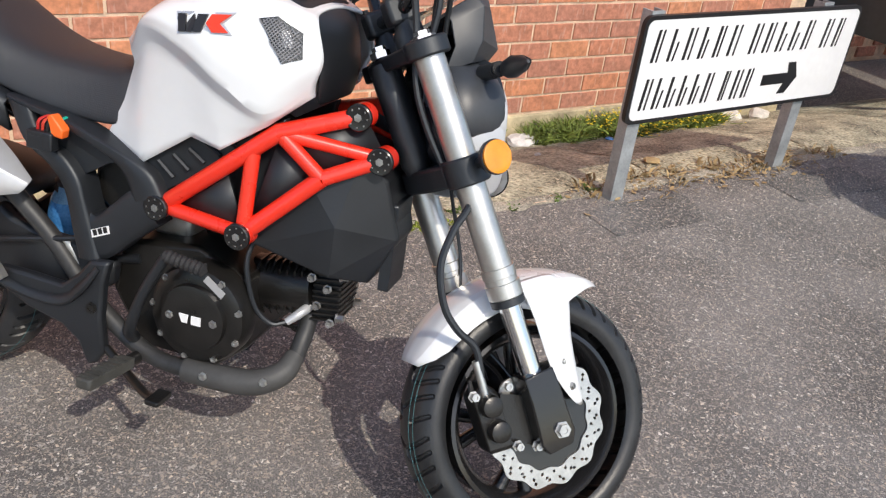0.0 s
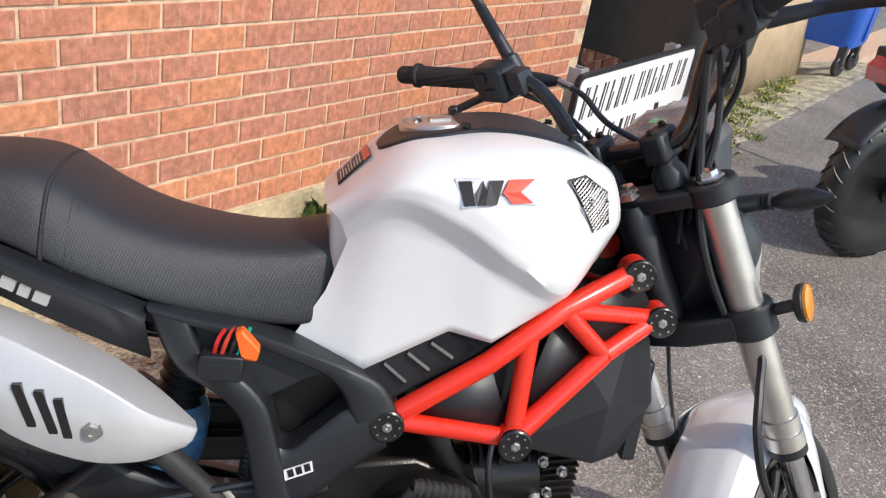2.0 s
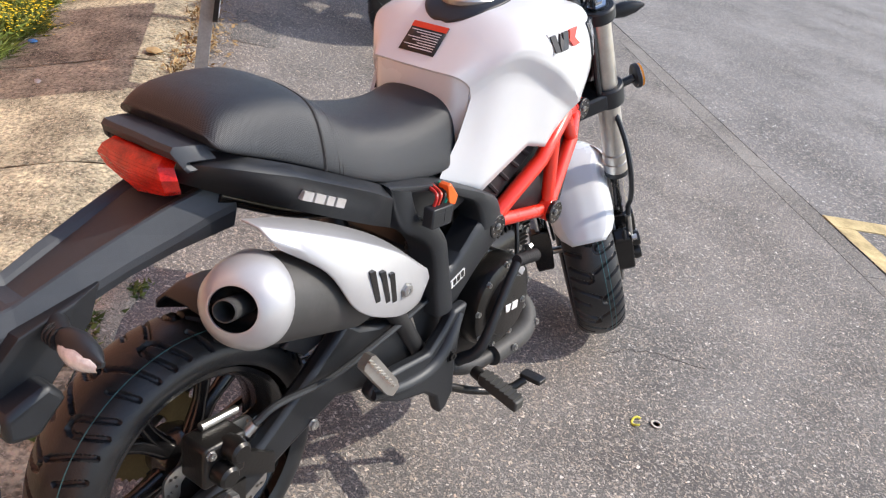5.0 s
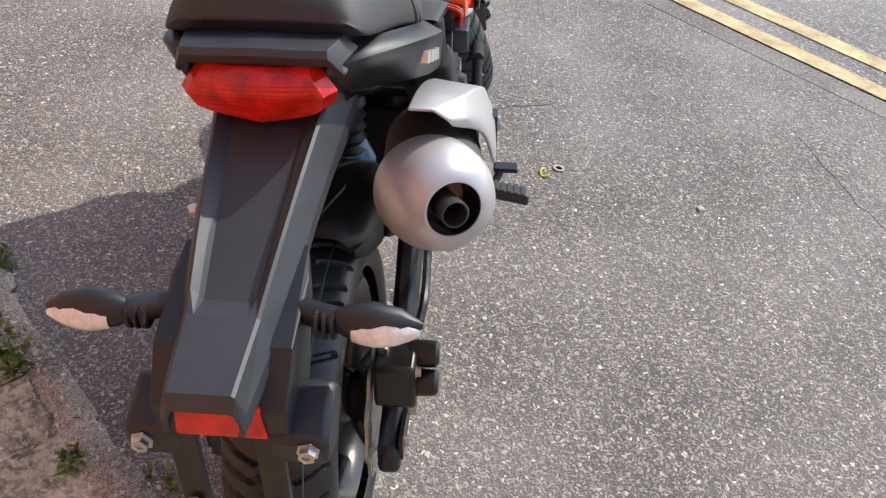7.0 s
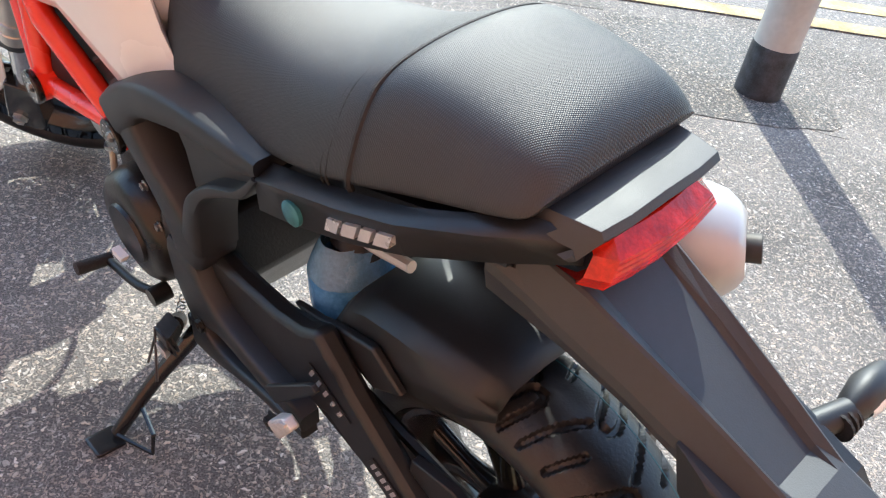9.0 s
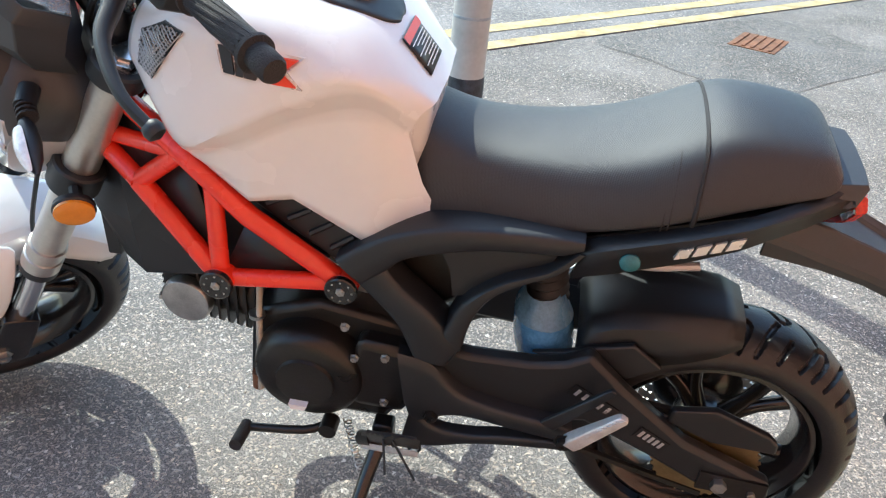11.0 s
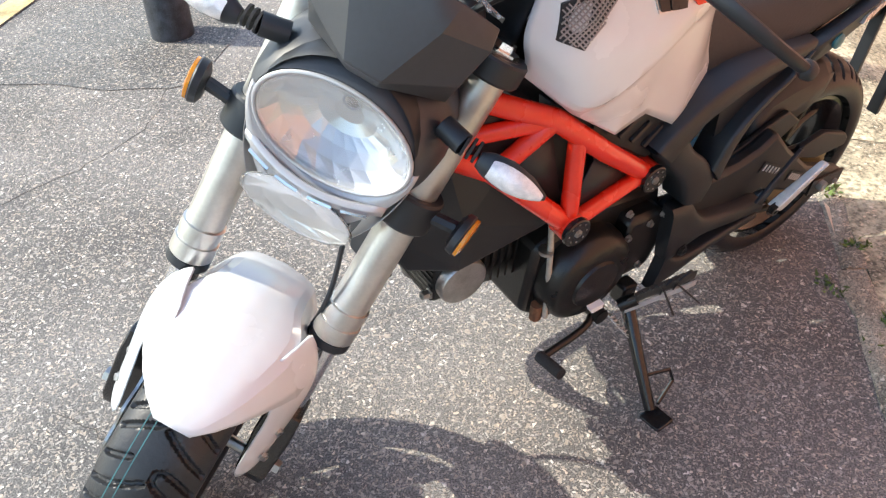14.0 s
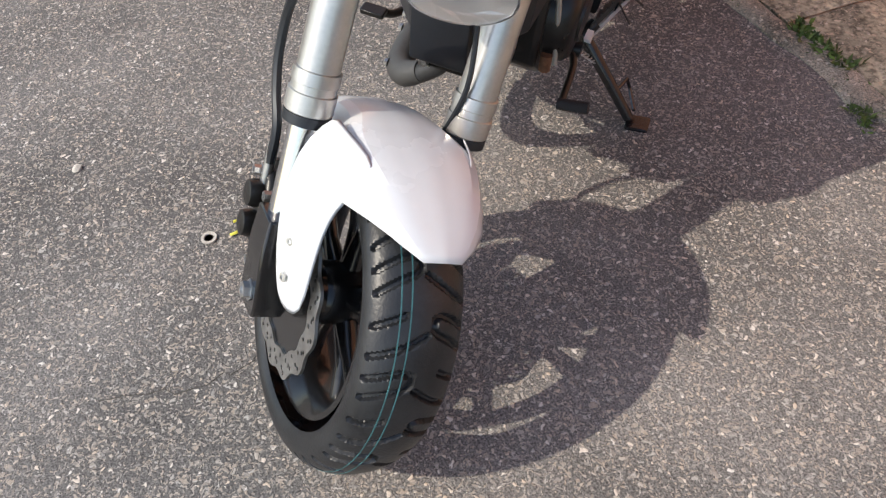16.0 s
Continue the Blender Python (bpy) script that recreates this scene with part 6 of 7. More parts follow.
# flat cover plate behind the seat with chamfered ends and a lip
covr = []
for x, z, w, wz in ((-0.535, 0.706, 0.092, 0.694), (-0.553, 0.719, 0.090, 0.706), (-0.570, 0.7235, 0.087, 0.709), (-0.592, 0.7250, 0.083, 0.709), (-0.612, 0.7250, 0.078, 0.708), (-0.616, 0.7190, 0.078, 0.700), (-0.610, 0.7085, 0.077, 0.694), (-0.580, 0.706, 0.074, 0.692)):
    covr.append([(x + 0.014, -w, wz), (x + 0.003, -w * 0.86, z), (x, -w * 0.5, z + 0.001), (x, 0, z + 0.002), (x, w * 0.5, z + 0.001), (x + 0.003, w * 0.86, z), (x + 0.014, w, wz)])
bp("tail_cover", skin(covr), M["sheen_black"], None, None, "satin black tail cover behind the seat", solid=0.005, bevel=0.002)
M["tail_red"] = mat("red_tail_lens", (0.60, 0.014, 0.005), 0.14, var=0.4, scale=45, coat=0.3, bump=0.35, bump_scale=110)
LENS_U = (-1, -0.86, -0.45, 0, 0.45, 0.86, 1)
LENS_ROWS = ((-0.585, 0.7085, 0.052, 0.0), (-0.612, 0.7085, 0.055, 0.0), (-0.626, 0.6990, 0.0635, 0.0), (-0.628, 0.6860, 0.0735, 0.0), (-0.620, 0.6700, 0.0680, 0.003), (-0.611, 0.6600, 0.0560, 0.008), (-0.590, 0.6580, 0.0540, 0.008))


def lens_row(x, z, w, dip):
    return [(x + 0.007 * u * u + (0.014 if abs(u) == 1 else 0), u * w, z - dip * (1 - abs(u))) for u in LENS_U]


light = bp("tail_light", skin([lens_row(*r) for r in LENS_ROWS]), M["tail_red"], None, None, "red faceted tail light lens", sharp=14)
for q in range(8):
    z = 0.6965 - 0.0045 * q
    x, w, dip = (float(np.interp(-z, [-r[1] for r in LENS_ROWS[1:6]], [r[k] for r in LENS_ROWS[1:6]])) for k in (0, 2, 3))
    bp("lens_ridge", bar(lens_row(x, z, w * 0.98, dip), 0.0009, 5), M["tail_red"], None, light)
# tail boom with channel, holding the plate bracket and the indicators
boom = []
for x, z, wc, wo, zo, zs, ch in ((-0.52, 0.668, 0.058, 0.074, 0.640, 0.606, 0.004), (-0.56, 0.660, 0.054, 0.069, 0.628, 0.598, 0.005), (-0.60, 0.648, 0.049, 0.064, 0.613, 0.590, 0.007), (-0.66, 0.625, 0.043, 0.058, 0.594, 0.573, 0.011), (-0.72, 0.600, 0.037, 0.052, 0.571, 0.548, 0.013), (-0.768, 0.578, 0.032, 0.047, 0.552, 0.528, 0.012), (-0.790, 0.568, 0.030, 0.044, 0.544, 0.520, 0.000), (-0.862, 0.551, 0.026, 0.036, 0.530, 0.512, 0.000), (-0.868, 0.536, 0.024, 0.034, 0.522, 0.510, 0.000)):
    half = [(x, wo * 0.94, zs), (x, wo, zo - 0.010), (x, wo - 0.001, zo), (x, wc + 0.003, z - 0.002), (x, wc, z), (x, wc * 0.80, z - ch * 0.55), (x, wc * 0.70, z - ch)]
    boom.append([(px, -py, pz) for px, py, pz in half] + [(x, 0, z - ch)] + half[::-1])
tboom = bp("tail_boom", skin(boom), M["sheen_black"], None, None, "satin black tail boom with a central channel", solid=0.005, smooth=False, bevel=0.0012)
for s in (-1, 1):
    bp("side_fin", hull([(x, y * s, z) for x, z, ya, yb in ((-0.700, 0.580, 0.046, 0.056), (-0.735, 0.566, 0.044, 0.062), (-0.800, 0.545, 0.036, 0.060), (-0.836, 0.505, 0.034, 0.058), (-0.836, 0.478, 0.034, 0.058), (-0.770, 0.470, 0.036, 0.060), (-0.715, 0.535, 0.044, 0.058)) for y in (ya, yb)]), M["black"], None, tboom, smooth=False, bevel=0.002)
for s in (-1, 1):
    bp("bracket_wing", plate([(-0.785, 0.496), (-0.81, 0.486), (-0.838, 0.474), (-0.836, 0.440), (-0.80, 0.434), (-0.765, 0.472)], 0.034 * s, 0.090 * s), M["black"], None, tboom, bevel=0.007)
    bolt((-0.838, 0.073 * s, 0.462), (-1, 0, 0), 0.008, M["steel"], tboom, None, 0.008)
    bp("plate_leg", plate([(-0.830, 0.49), (-0.836, 0.47), (-0.842, 0.25), (-0.832, 0.25)], 0.026 * s, 0.050 * s), M["black"], None, tboom)
    bolt((-0.842, 0.038 * s, 0.385), (-1, 0, 0), 0.006, M["steel"], tboom, None, 0.010)
    st = bp("rear_indicator", bar([(-0.752, 0.050 * s, 0.548), (-0.768, 0.092 * s, 0.550)], 0.0120, 14), M["black"], None, None)
    for k in range(3):
        bp("stalk_rib", turned([(0, 0.0135), (0.003, 0.0135)], (-0.769, (0.074 + k * 0.007) * s, 0.547), (-0.772, 1 * s, 0.55), 14), M["grip"], None, st)
    ib = [[(-0.768 + r_ * 0.8 * math.sin(a), q * s, 0.550 + r_ * math.cos(a)) for a in [2 * math.pi * i / 14 for i in range(14)]] for q, r_ in ((0.090, 0.010), (0.102, 0.017), (0.124, 0.0205), (0.148, 0.015), (0.166, 0.003))]
    ibm = bmesh.new()
    V = rows_mesh(ibm, ib, True)
    ibm.faces.new(V[0])
    ibm.faces.new(V[-1])
    bp("indicator_body", ibm, M["black"], None, st)
    lb = [[(-0.768 - r_ * math.sin(a) * 0.8 - 0.003, q * s, 0.549 + r_ * math.cos(a) * 0.8 - 0.003) for a in np.linspace(0.5, math.pi - 0.1, 8)] for q, r_ in ((0.106, 0.016), (0.124, 0.0225), (0.146, 0.018), (0.164, 0.006))]
    bp("indicator_lens", skin(lb), bpy.data.materials["clear_indicator_lens"], None, st, "clear indicator lens", subsurf=1)
bp("rear_reflector", hull([(-0.838 + dx, y, z) for dx in (0, 0.006) for y, z in ((-0.036, 0.508), (0.036, 0.508), (0.040, 0.474), (-0.040, 0.474))]), M["tail_red"], None, tboom, "red rear reflector")

# trellis frame
NODES = {"r": (0.0, 0.124, 0.495), "l": (0.163, 0.146, 0.489), "m": (0.205, 0.128, 0.664), "n": (0.277, 0.112, 0.600), "t": (0.318, 0.066, 0.703), "f": (0.362, 0.066, 0.640), "k": (0.12, 0.140, 0.592)}
for s in (-1, 1):
    P = {k: Vector((v[0], v[1] * s, v[2])) for k, v in NODES.items()}
    fr_ = bp("trellis_frame", bar([P["r"], P["k"], P["m"], P["t"]], 0.0145, 16), M["red"], None, None, "bright red tubular trellis frame")
    for a, b, r in (("r", "l", 0.0125), ("l", "n", 0.0145), ("n", "f", 0.0135), ("m", "n", 0.0125), ("m", "f", 0.0115)):
        bp("frame_tube", bar([P[a], P[b]], r, 16), M["red"], None, fr_)
    bp("frame_tube", bar([P["l"], P["k"].lerp(P["m"], 0.55)], 0.0125, 16), M["red"], None, fr_)
    for k in "rltf":
        d = Vector((0, s, 0))
        c = P[k]
        bp("frame_boss", turned([(-0.016, 0.018), (-0.014, 0.021), (0.012, 0.021), (0.014, 0.019)], c, c + d, 28), M["red"], None, fr_)
        cp = bp("frame_cap", turned([(0.0135, 0.0215), (0.016, 0.0225), (0.021, 0.022), (0.0225, 0.020), (0.0215, 0.012), (0.0215, 0)], c, c + d, 36), M["gloss_black"], None, fr_, "round black end cap")
        for i in range(8):
            a = i * math.pi / 4
            bp("cap_dimple", turned([(0, 0.0016), (0.0008, 0.0016), (0.0008, 0)], c + d * 0.0213 + Vector((0.0155 * math.cos(a), 0, 0.0155 * math.sin(a))), c + d * 1 + Vector((0.0155 * math.cos(a), 0, 0.0155 * math.sin(a))), 6), M["steel"], None, cp)
        bolt(c + d * 0.0215, d, 0.005, M["steel"], cp, None, 0.003)
    ins = 0.010
    for tri in (("r", "l", "k"), ("l", "n", "m"), ("m", "n", "f", "t")):
        pp = [P[k] - Vector((0, s * ins, 0)) for k in tri]
        bmp = bmesh.new()
        bmp.faces.new([bmp.verts.new(p) for p in pp])
        bp("infill_panel", bmp, M["grey_black"], None, fr_, "dark plastic infill panel", solid=0.004)
    rib = bp("tank_skirt", plate([(-0.045, 0.530), (-0.06, 0.566), (0.0, 0.60), (0.065, 0.640), (0.125, 0.632), (0.21, 0.685), (0.205, 0.655), (0.0, 0.515)], 0.095 * s, 0.118 * s), M["grey_black"], None, None, "ribbed dark plastic skirt below the tank", bevel=0.004)
    for k in range(5):
        x = -0.012 + 0.028 * k
        bp("rib", bar([(x, 0.119 * s, 0.570 + 0.016 * k), (x + 0.03, 0.121 * s, 0.547 + 0.0185 * k)], 0.0042, 6), M["grey_black"], None, rib)
bp("belly_box", hull([(x, y * s, z) for s in (-1, 1) for x, y, z in ((0.03, 0.105, 0.50), (0.17, 0.112, 0.458), (0.30, 0.098, 0.425), (0.355, 0.05, 0.412), (0.398, 0.042, 0.50), (0.37, 0.05, 0.60), (0.33, 0.075, 0.64), (0.20, 0.10, 0.66), (0.05, 0.10, 0.57), (0.305, 0.104, 0.52))]), M["grey_black"], None, None, "faceted dark plastic box behind the trellis frame", bevel=0.006, smooth=False)
bp("radiator_cowl", hull([(0.37 + dx, y, z) for dx in (0, 0.02) for y in (-0.04, 0.04) for z in (0.40, 0.56)]), M["black"], None, None, bevel=0.004)

# side covers of the main frame: moulded rails round an open window
def spaced(poly, n):
    """n points at even steps along the smoothed line."""
    P = smooth_path([(x, 0, z) for x, z in poly], 6)
    run = np.cumsum([0.0] + [(b - a).length for a, b in zip(P, P[1:])])
    at_ = np.linspace(0, run[-1], n)
    return list(zip(np.interp(at_, run, [p.x for p in P]), np.interp(at_, run, [p.z for p in P])))


def band(edge_a, edge_b, y_in, y_out, s, n=26, taper=0.055, soft=0.008):
    """A moulded rail between two edges in the bike's side view, with rounded shoulders."""
    rows = []
    for (xa, za), (xb, zb) in zip(spaced(edge_a, n), spaced(edge_b, n)):
        row = []
        for q, y in ((0.0, y_in), (0.0, y_out - soft), (0.05, y_out - soft * 0.45), (0.16, y_out - soft * 0.12), (0.5, y_out), (0.84, y_out - soft * 0.12), (0.95, y_out - soft * 0.45), (1.0, y_out - soft), (1.0, y_in)):
            x, z = xa + (xb - xa) * q, za + (zb - za) * q
            row.append((x, s * (y - taper * max(0.0, -x - 0.12)), z))
        rows.append(row)
    bm = bmesh.new()
    V = rows_mesh(bm, rows)
    bm.faces.new(V[0])
    bm.faces.new(V[-1][::-1])
    return bm


RAILS = {
    -1: (([(-0.298, 0.630), (-0.246, 0.622), (-0.184, 0.612), (-0.118, 0.593), (-0.049, 0.569), (-0.010, 0.549), (0.012, 0.512)],
          [(-0.286, 0.612), (-0.240, 0.609), (-0.184, 0.597), (-0.125, 0.577), (-0.079, 0.556), (-0.056, 0.527), (-0.044, 0.496)], 0.146),
         ([(-0.297, 0.626), (-0.262, 0.556), (-0.211, 0.524), (-0.180, 0.488), (-0.163, 0.417), (-0.150, 0.368)],
          [(-0.248, 0.614), (-0.223, 0.566), (-0.182, 0.548), (-0.150, 0.513), (-0.136, 0.470), (-0.106, 0.372)], 0.149),
         ([(-0.150, 0.470), (-0.123, 0.451), (-0.090, 0.477), (-0.057, 0.509), (-0.026, 0.526)],
          [(-0.158, 0.400), (-0.140, 0.366), (-0.095, 0.377), (-0.047, 0.420), (0.004, 0.462)], 0.144)),
    1: (([(0.008, 0.546), (-0.028, 0.577), (-0.077, 0.606), (-0.139, 0.624), (-0.224, 0.630), (-0.300, 0.631)],
         [(-0.030, 0.512), (-0.062, 0.542), (-0.081, 0.562), (-0.123, 0.580), (-0.193, 0.597), (-0.272, 0.602), (-0.300, 0.614)], 0.147),
        ([(-0.140, 0.452), (-0.162, 0.508), (-0.209, 0.552), (-0.262, 0.579), (-0.295, 0.613)],
         [(-0.166, 0.420), (-0.177, 0.480), (-0.199, 0.524), (-0.237, 0.553), (-0.277, 0.577), (-0.304, 0.612)], 0.149),
        ([(0.010, 0.540), (-0.030, 0.501), (-0.075, 0.450), (-0.099, 0.398)],
         [(-0.056, 0.546), (-0.082, 0.512), (-0.125, 0.474), (-0.162, 0.425), (-0.150, 0.386)], 0.144)),
}
RECESS = {-1: [(-0.250, 0.616), (-0.184, 0.604), (-0.125, 0.585), (-0.074, 0.557), (-0.109, 0.543), (-0.152, 0.516), (-0.186, 0.545), (-0.228, 0.562)],
          1: [(-0.118, 0.584), (-0.193, 0.600), (-0.276, 0.605), (-0.264, 0.576), (-0.210, 0.550), (-0.164, 0.506), (-0.146, 0.500), (-0.139, 0.545)]}
for s in (-1, 1):
    sc = bp("frame_cover", band(*RAILS[s][0][:2], 0.095, RAILS[s][0][2], s), M["black"], None, None, "satin black frame side cover")
    for ea, eb, yo in RAILS[s][1:]:
        bp("cover_rail", band(ea, eb, 0.095, yo, s), M["black"], None, sc)
    bp("recessed_panel", plate(RECESS[s], 0.100 * s, 0.121 * s), M["black"], None, sc, smooth=False)
    if s < 0:
        bp("small_sticker", hull([(x, -0.1455 - dy, z) for dy in (-0.003, 0.0005) for x, z in ((-0.120, 0.413), (-0.086, 0.428), (-0.089, 0.442), (-0.123, 0.427))]), M["sign_white"], None, sc, "small white printed sticker")
        for k in range(3):
            bp("print_bar", hull([(x + 0.010 * k, -0.1462 - dy, z + 0.0045 * k) for dy in (0, 0.0008) for x, z in ((-0.116, 0.418), (-0.109, 0.421), (-0.112, 0.431), (-0.119, 0.428))]), M["sign_black"], None, sc)

# engine
eng = bp("engine", hull([(x, y, z) for y in (-0.09, 0.09) for x, z in ((-0.10, 0.40), (-0.12, 0.30), (-0.06, 0.20), (0.10, 0.195), (0.16, 0.25), (0.15, 0.38), (0.05, 0.42))]), M["engine"], None, None, "black painted single-cylinder engine", bevel=0.01)
bp("clutch_cover", turned([(0, 0.093), (0.03, 0.093), (0.042, 0.088), (0.046, 0.080), (0.048, 0.062), (0.058, 0.060), (0.06, 0.052), (0.061, 0.0)], (0.080, -0.091, 0.312), (0.080, -1, 0.312), 44), M["engine"], None, eng, "round black clutch cover")
bp("cover_badge", hull([(0.080 + x, -0.1525 - dy, 0.312 + z) for dy in (0, 0.002) for x, z in ((-0.022, 0.008), (-0.004, 0.008), (-0.006, -0.008), (-0.016, -0.008))]), M["sign_white"], None, eng, "plain white badge block")
bp("cover_badge", hull([(0.080 + x, -0.1525 - dy, 0.312 + z) for dy in (0, 0.002) for x, z in ((0.002, 0.008), (0.020, 0.008), (0.012, 0.0), (0.020, -0.008), (0.002, -0.008))]), M["sign_white"], None, eng, "plain white badge block")
for i in range(9):
    a = i * 2 * math.pi / 9 + 0.3
    bolt((0.080 + 0.084 * math.cos(a), -0.133, 0.312 + 0.084 * math.sin(a)), (0, -1, 0), 0.0055, M["steel"], eng)
for a in (0.03, math.pi + 0.03):
    bolt((0.080 + 0.042 * math.cos(a), -0.150, 0.312 + 0.042 * math.sin(a)), (0, -1, 0), 0.006, M["steel"], eng, None, 0.005)
bp("cover_plate_label", hull([(x + 0.018, -0.138 - dy, z + 0.008) for dy in (0, 0.001) for x, z in ((0.075, 0.375), (0.11, 0.35), (0.118, 0.362), (0.083, 0.387))]), M["silver"], None, eng)
bp("generator_cover", turned([(0, 0.086), (0.03, 0.086), (0.050, 0.080), (0.058, 0.070), (0.060, 0.045), (0.065, 0.043), (0.066, 0.0)], (0.056, 0.075, 0.302), (0.056, 1, 0.285), 40), M["engine"], None, eng, "round black generator cover")
bp("generator_neck", hull([(x, y, z) for x, z, w in ((0.116, 0.362, 0.118), (0.122, 0.318, 0.124), (0.084, 0.378, 0.126), (0.030, 0.380, 0.126), (0.000, 0.352, 0.120), (-0.008, 0.270, 0.118)) for y in (0.07, w)]), M["engine"], None, eng, "angular black engine side case", bevel=0.008)
bp("cover_badge", hull([(0.062 + x, 0.1575 + dy - 0.15 * z, 0.268 + z) for dy in (-0.010, 0.001) for x, z in ((-0.014, 0.004), (0.014, 0.004), (0.011, -0.004), (-0.011, -0.004))]), M["sign_white"], None, eng, "plain white badge block")
bp("oil_plug", turned([(0, 0.012), (0.008, 0.012), (0.009, 0.007), (0.014, 0.007), (0.014, 0)], (0.043, 0.088, 0.366), (0.03, 1, 0.6), 8), mat("brass_plug", (0.5, 0.33, 0.08), 0.4, metal=0.7), None, eng, smooth=False)
bp("sprocket_cover", hull([(x, y, z) for y in (0.08, 0.118) for x, z in ((-0.015, 0.385), (-0.09, 0.38), (-0.115, 0.33), (-0.09, 0.25), (-0.01, 0.25))]), M["engine"], None, eng, bevel=0.012)
for x, z in ((-0.059, 0.362), (-0.085, 0.372), (-0.014, 0.352), (0.0, 0.41), (-0.06, 0.27)):
    bolt((x, 0.119, z), (0, 1, 0), 0.0055, M["steel"], eng)
cyl_a, cyl_b = Vector((0.13, 0, 0.345)), Vector((0.335, 0, 0.375))
ca = (cyl_b - cyl_a).normalized()
bp("cylinder", turned([(0, 0.05), (0.12, 0.05)], cyl_a, cyl_b, 24), M["engine"], None, eng)
for k in range(8):
    c = cyl_a + ca * (0.012 + 0.0145 * k)
    bp("cooling_fin", hull([c + ca * h + Vector((0, dy, dz)) for h in (0, 0.004) for dy, dz in ((-0.040, -0.04), (-0.030, -0.052), (0.045, -0.052), (0.055, -0.04), (0.055, 0.04), (0.045, 0.052), (-0.030, 0.052), (-0.040, 0.04))]), M["engine"], None, eng, smooth=False)
hd = cyl_a + ca * 0.120
bp("cylinder_head", hull([hd + ca * h + Vector((0, dy, dz)) for h in (0, 0.056) for dy, dz in ((-0.034, -0.055), (0.05, -0.055), (0.05, 0.055), (-0.034, 0.055))]), M["engine"], None, eng, bevel=0.008)
for k in range(10):
    z = -0.05 + 0.0112 * k
    bp("cooling_fin", hull([hd + ca * h + Vector((0, dy, z + dz)) for h in (0.004, 0.058) for dy in (-0.042, 0.046) for dz in (0, 0.003)]), M["engine"], None, eng, smooth=False)
for x, z in ((0.264, 0.344), (0.281, 0.380), (0.292, 0.316), (0.250, 0.395)):
    bolt((x, -0.041, z), (0, -1, 0), 0.0065, M["steel"], eng, None, 0.010)
for dy, dz in ((-0.045, 0.04), (-0.045, -0.04), (0.04, 0.04), (0.04, -0.04)):
    bolt(hd + ca * 0.056 + Vector((0, dy, dz)), ca, 0.007, M["steel"], eng, None, 0.014)
bp("cam_cap", turned([(0, 0.040), (0.012, 0.040), (0.016, 0.037), (0.017, 0.0)], (0.262, 0.052, 0.354), (0.30, 1, 0.36), 36), M["steel"], None, eng, "round bright metal cam cover")
bp("plug_cap", bar([(0.248, -0.038, 0.336), (0.240, -0.058, 0.328), (0.222, -0.072, 0.312)], [0.009, 0.009, 0.007], 10, 3), M["silver"], None, eng)
bp("plug_lead", bar([(0.222, -0.072, 0.312), (0.198, -0.088, 0.310), (0.170, -0.100, 0.345), (0.152, -0.100, 0.42), (0.16, -0.08, 0.47)], 0.0045, 8, 5), M["black"], None, eng)
bp("starter_motor", bar([(0.03, 0.0, 0.44), (0.13, 0.0, 0.445)], 0.03, 18), M["engine"], None, eng)
bp("carburettor", hull([(-0.03 + dx, dy, 0.44 + dz) for dx in (-0.04, 0.04) for dy in (-0.045, 0.045) for dz in (-0.035, 0.035)]), M["alu"], None, None, "aluminium carburettor", bevel=0.01)
kick = bp("kick_lever", bar([(-0.045, -0.13, 0.235), (-0.03, -0.165, 0.27), (0.0, -0.172, 0.35), (0.04, -0.172, 0.425)], [0.012, 0.011, 0.009, 0.009], 12, 4), M["black"], None, None, "black kick-start lever")
bp("kick_rubber", turned([(0.0, 0.010)] + [(0.004 + 0.0045 * i, 0.0125 if i % 2 else 0.0105) for i in range(16)] + [(0.08, 0.0)], (0.038, -0.172, 0.428), (0.12, -0.168, 0.416), 16), M["grip"], None, kick)
bp("clear_hose", bar([(0.133, 0.085, 0.46), (0.133, 0.102, 0.372), (0.132, 0.117, 0.250)], 0.0048, 10, 4), mat("milky_hose", (0.42, 0.40, 0.34), 0.3, var=0.2, scale=30), None, None, "milky drain hose")
bp("hose_plug", bar([(0.14, 0.103, 0.27), (0.14, 0.104, 0.24)], 0.010, 10), M["rust"], None, None)
bp("hose_clip", turned([(0, 0.012), (0.006, 0.012)], (0.138, 0.096, 0.385), (0.138, 0.098, 0), 12), M["steel"], None, None)

# exhaust
M["pipe"] = mat("dark_grey_exhaust", (0.045, 0.046, 0.048), 0.5, metal=0.3, var=0.25, scale=20)
ex = bp("exhaust_pipe", bar([(0.246, -0.02, 0.315), (0.245, -0.045, 0.272), (0.241, -0.085, 0.236), (0.205, -0.115, 0.212), (0.15, -0.128, 0.204), (0.07, -0.130, 0.200), (-0.02, -0.125, 0.207), (-0.13, -0.115, 0.27), (-0.22, -0.12, 0.38), (-0.31, -0.135, 0.475)], 0.016, 14, 7), M["pipe"], None, None, "dark grey exhaust pipe")
bp("heat_guard", bar([(0.244, -0.070, 0.250), (0.236, -0.100, 0.228), (0.200, -0.124, 0.210), (0.145, -0.133, 0.204), (0.065, -0.135, 0.202)], [0.018, 0.022, 0.0235, 0.0235, 0.022], 18, 6), M["muffler"], None, ex, "grey heat guard")
for p in ((0.218, -0.139, 0.222), (0.112, -0.157, 0.212)):
    bolt(p, (0, -1, 0.1), 0.006, M["steel"], ex)
mu0, mu1 = Vector((-0.622, -0.174, 0.566)), Vector((-0.300, -0.128, 0.474))
md = (mu1 - mu0).normalized()


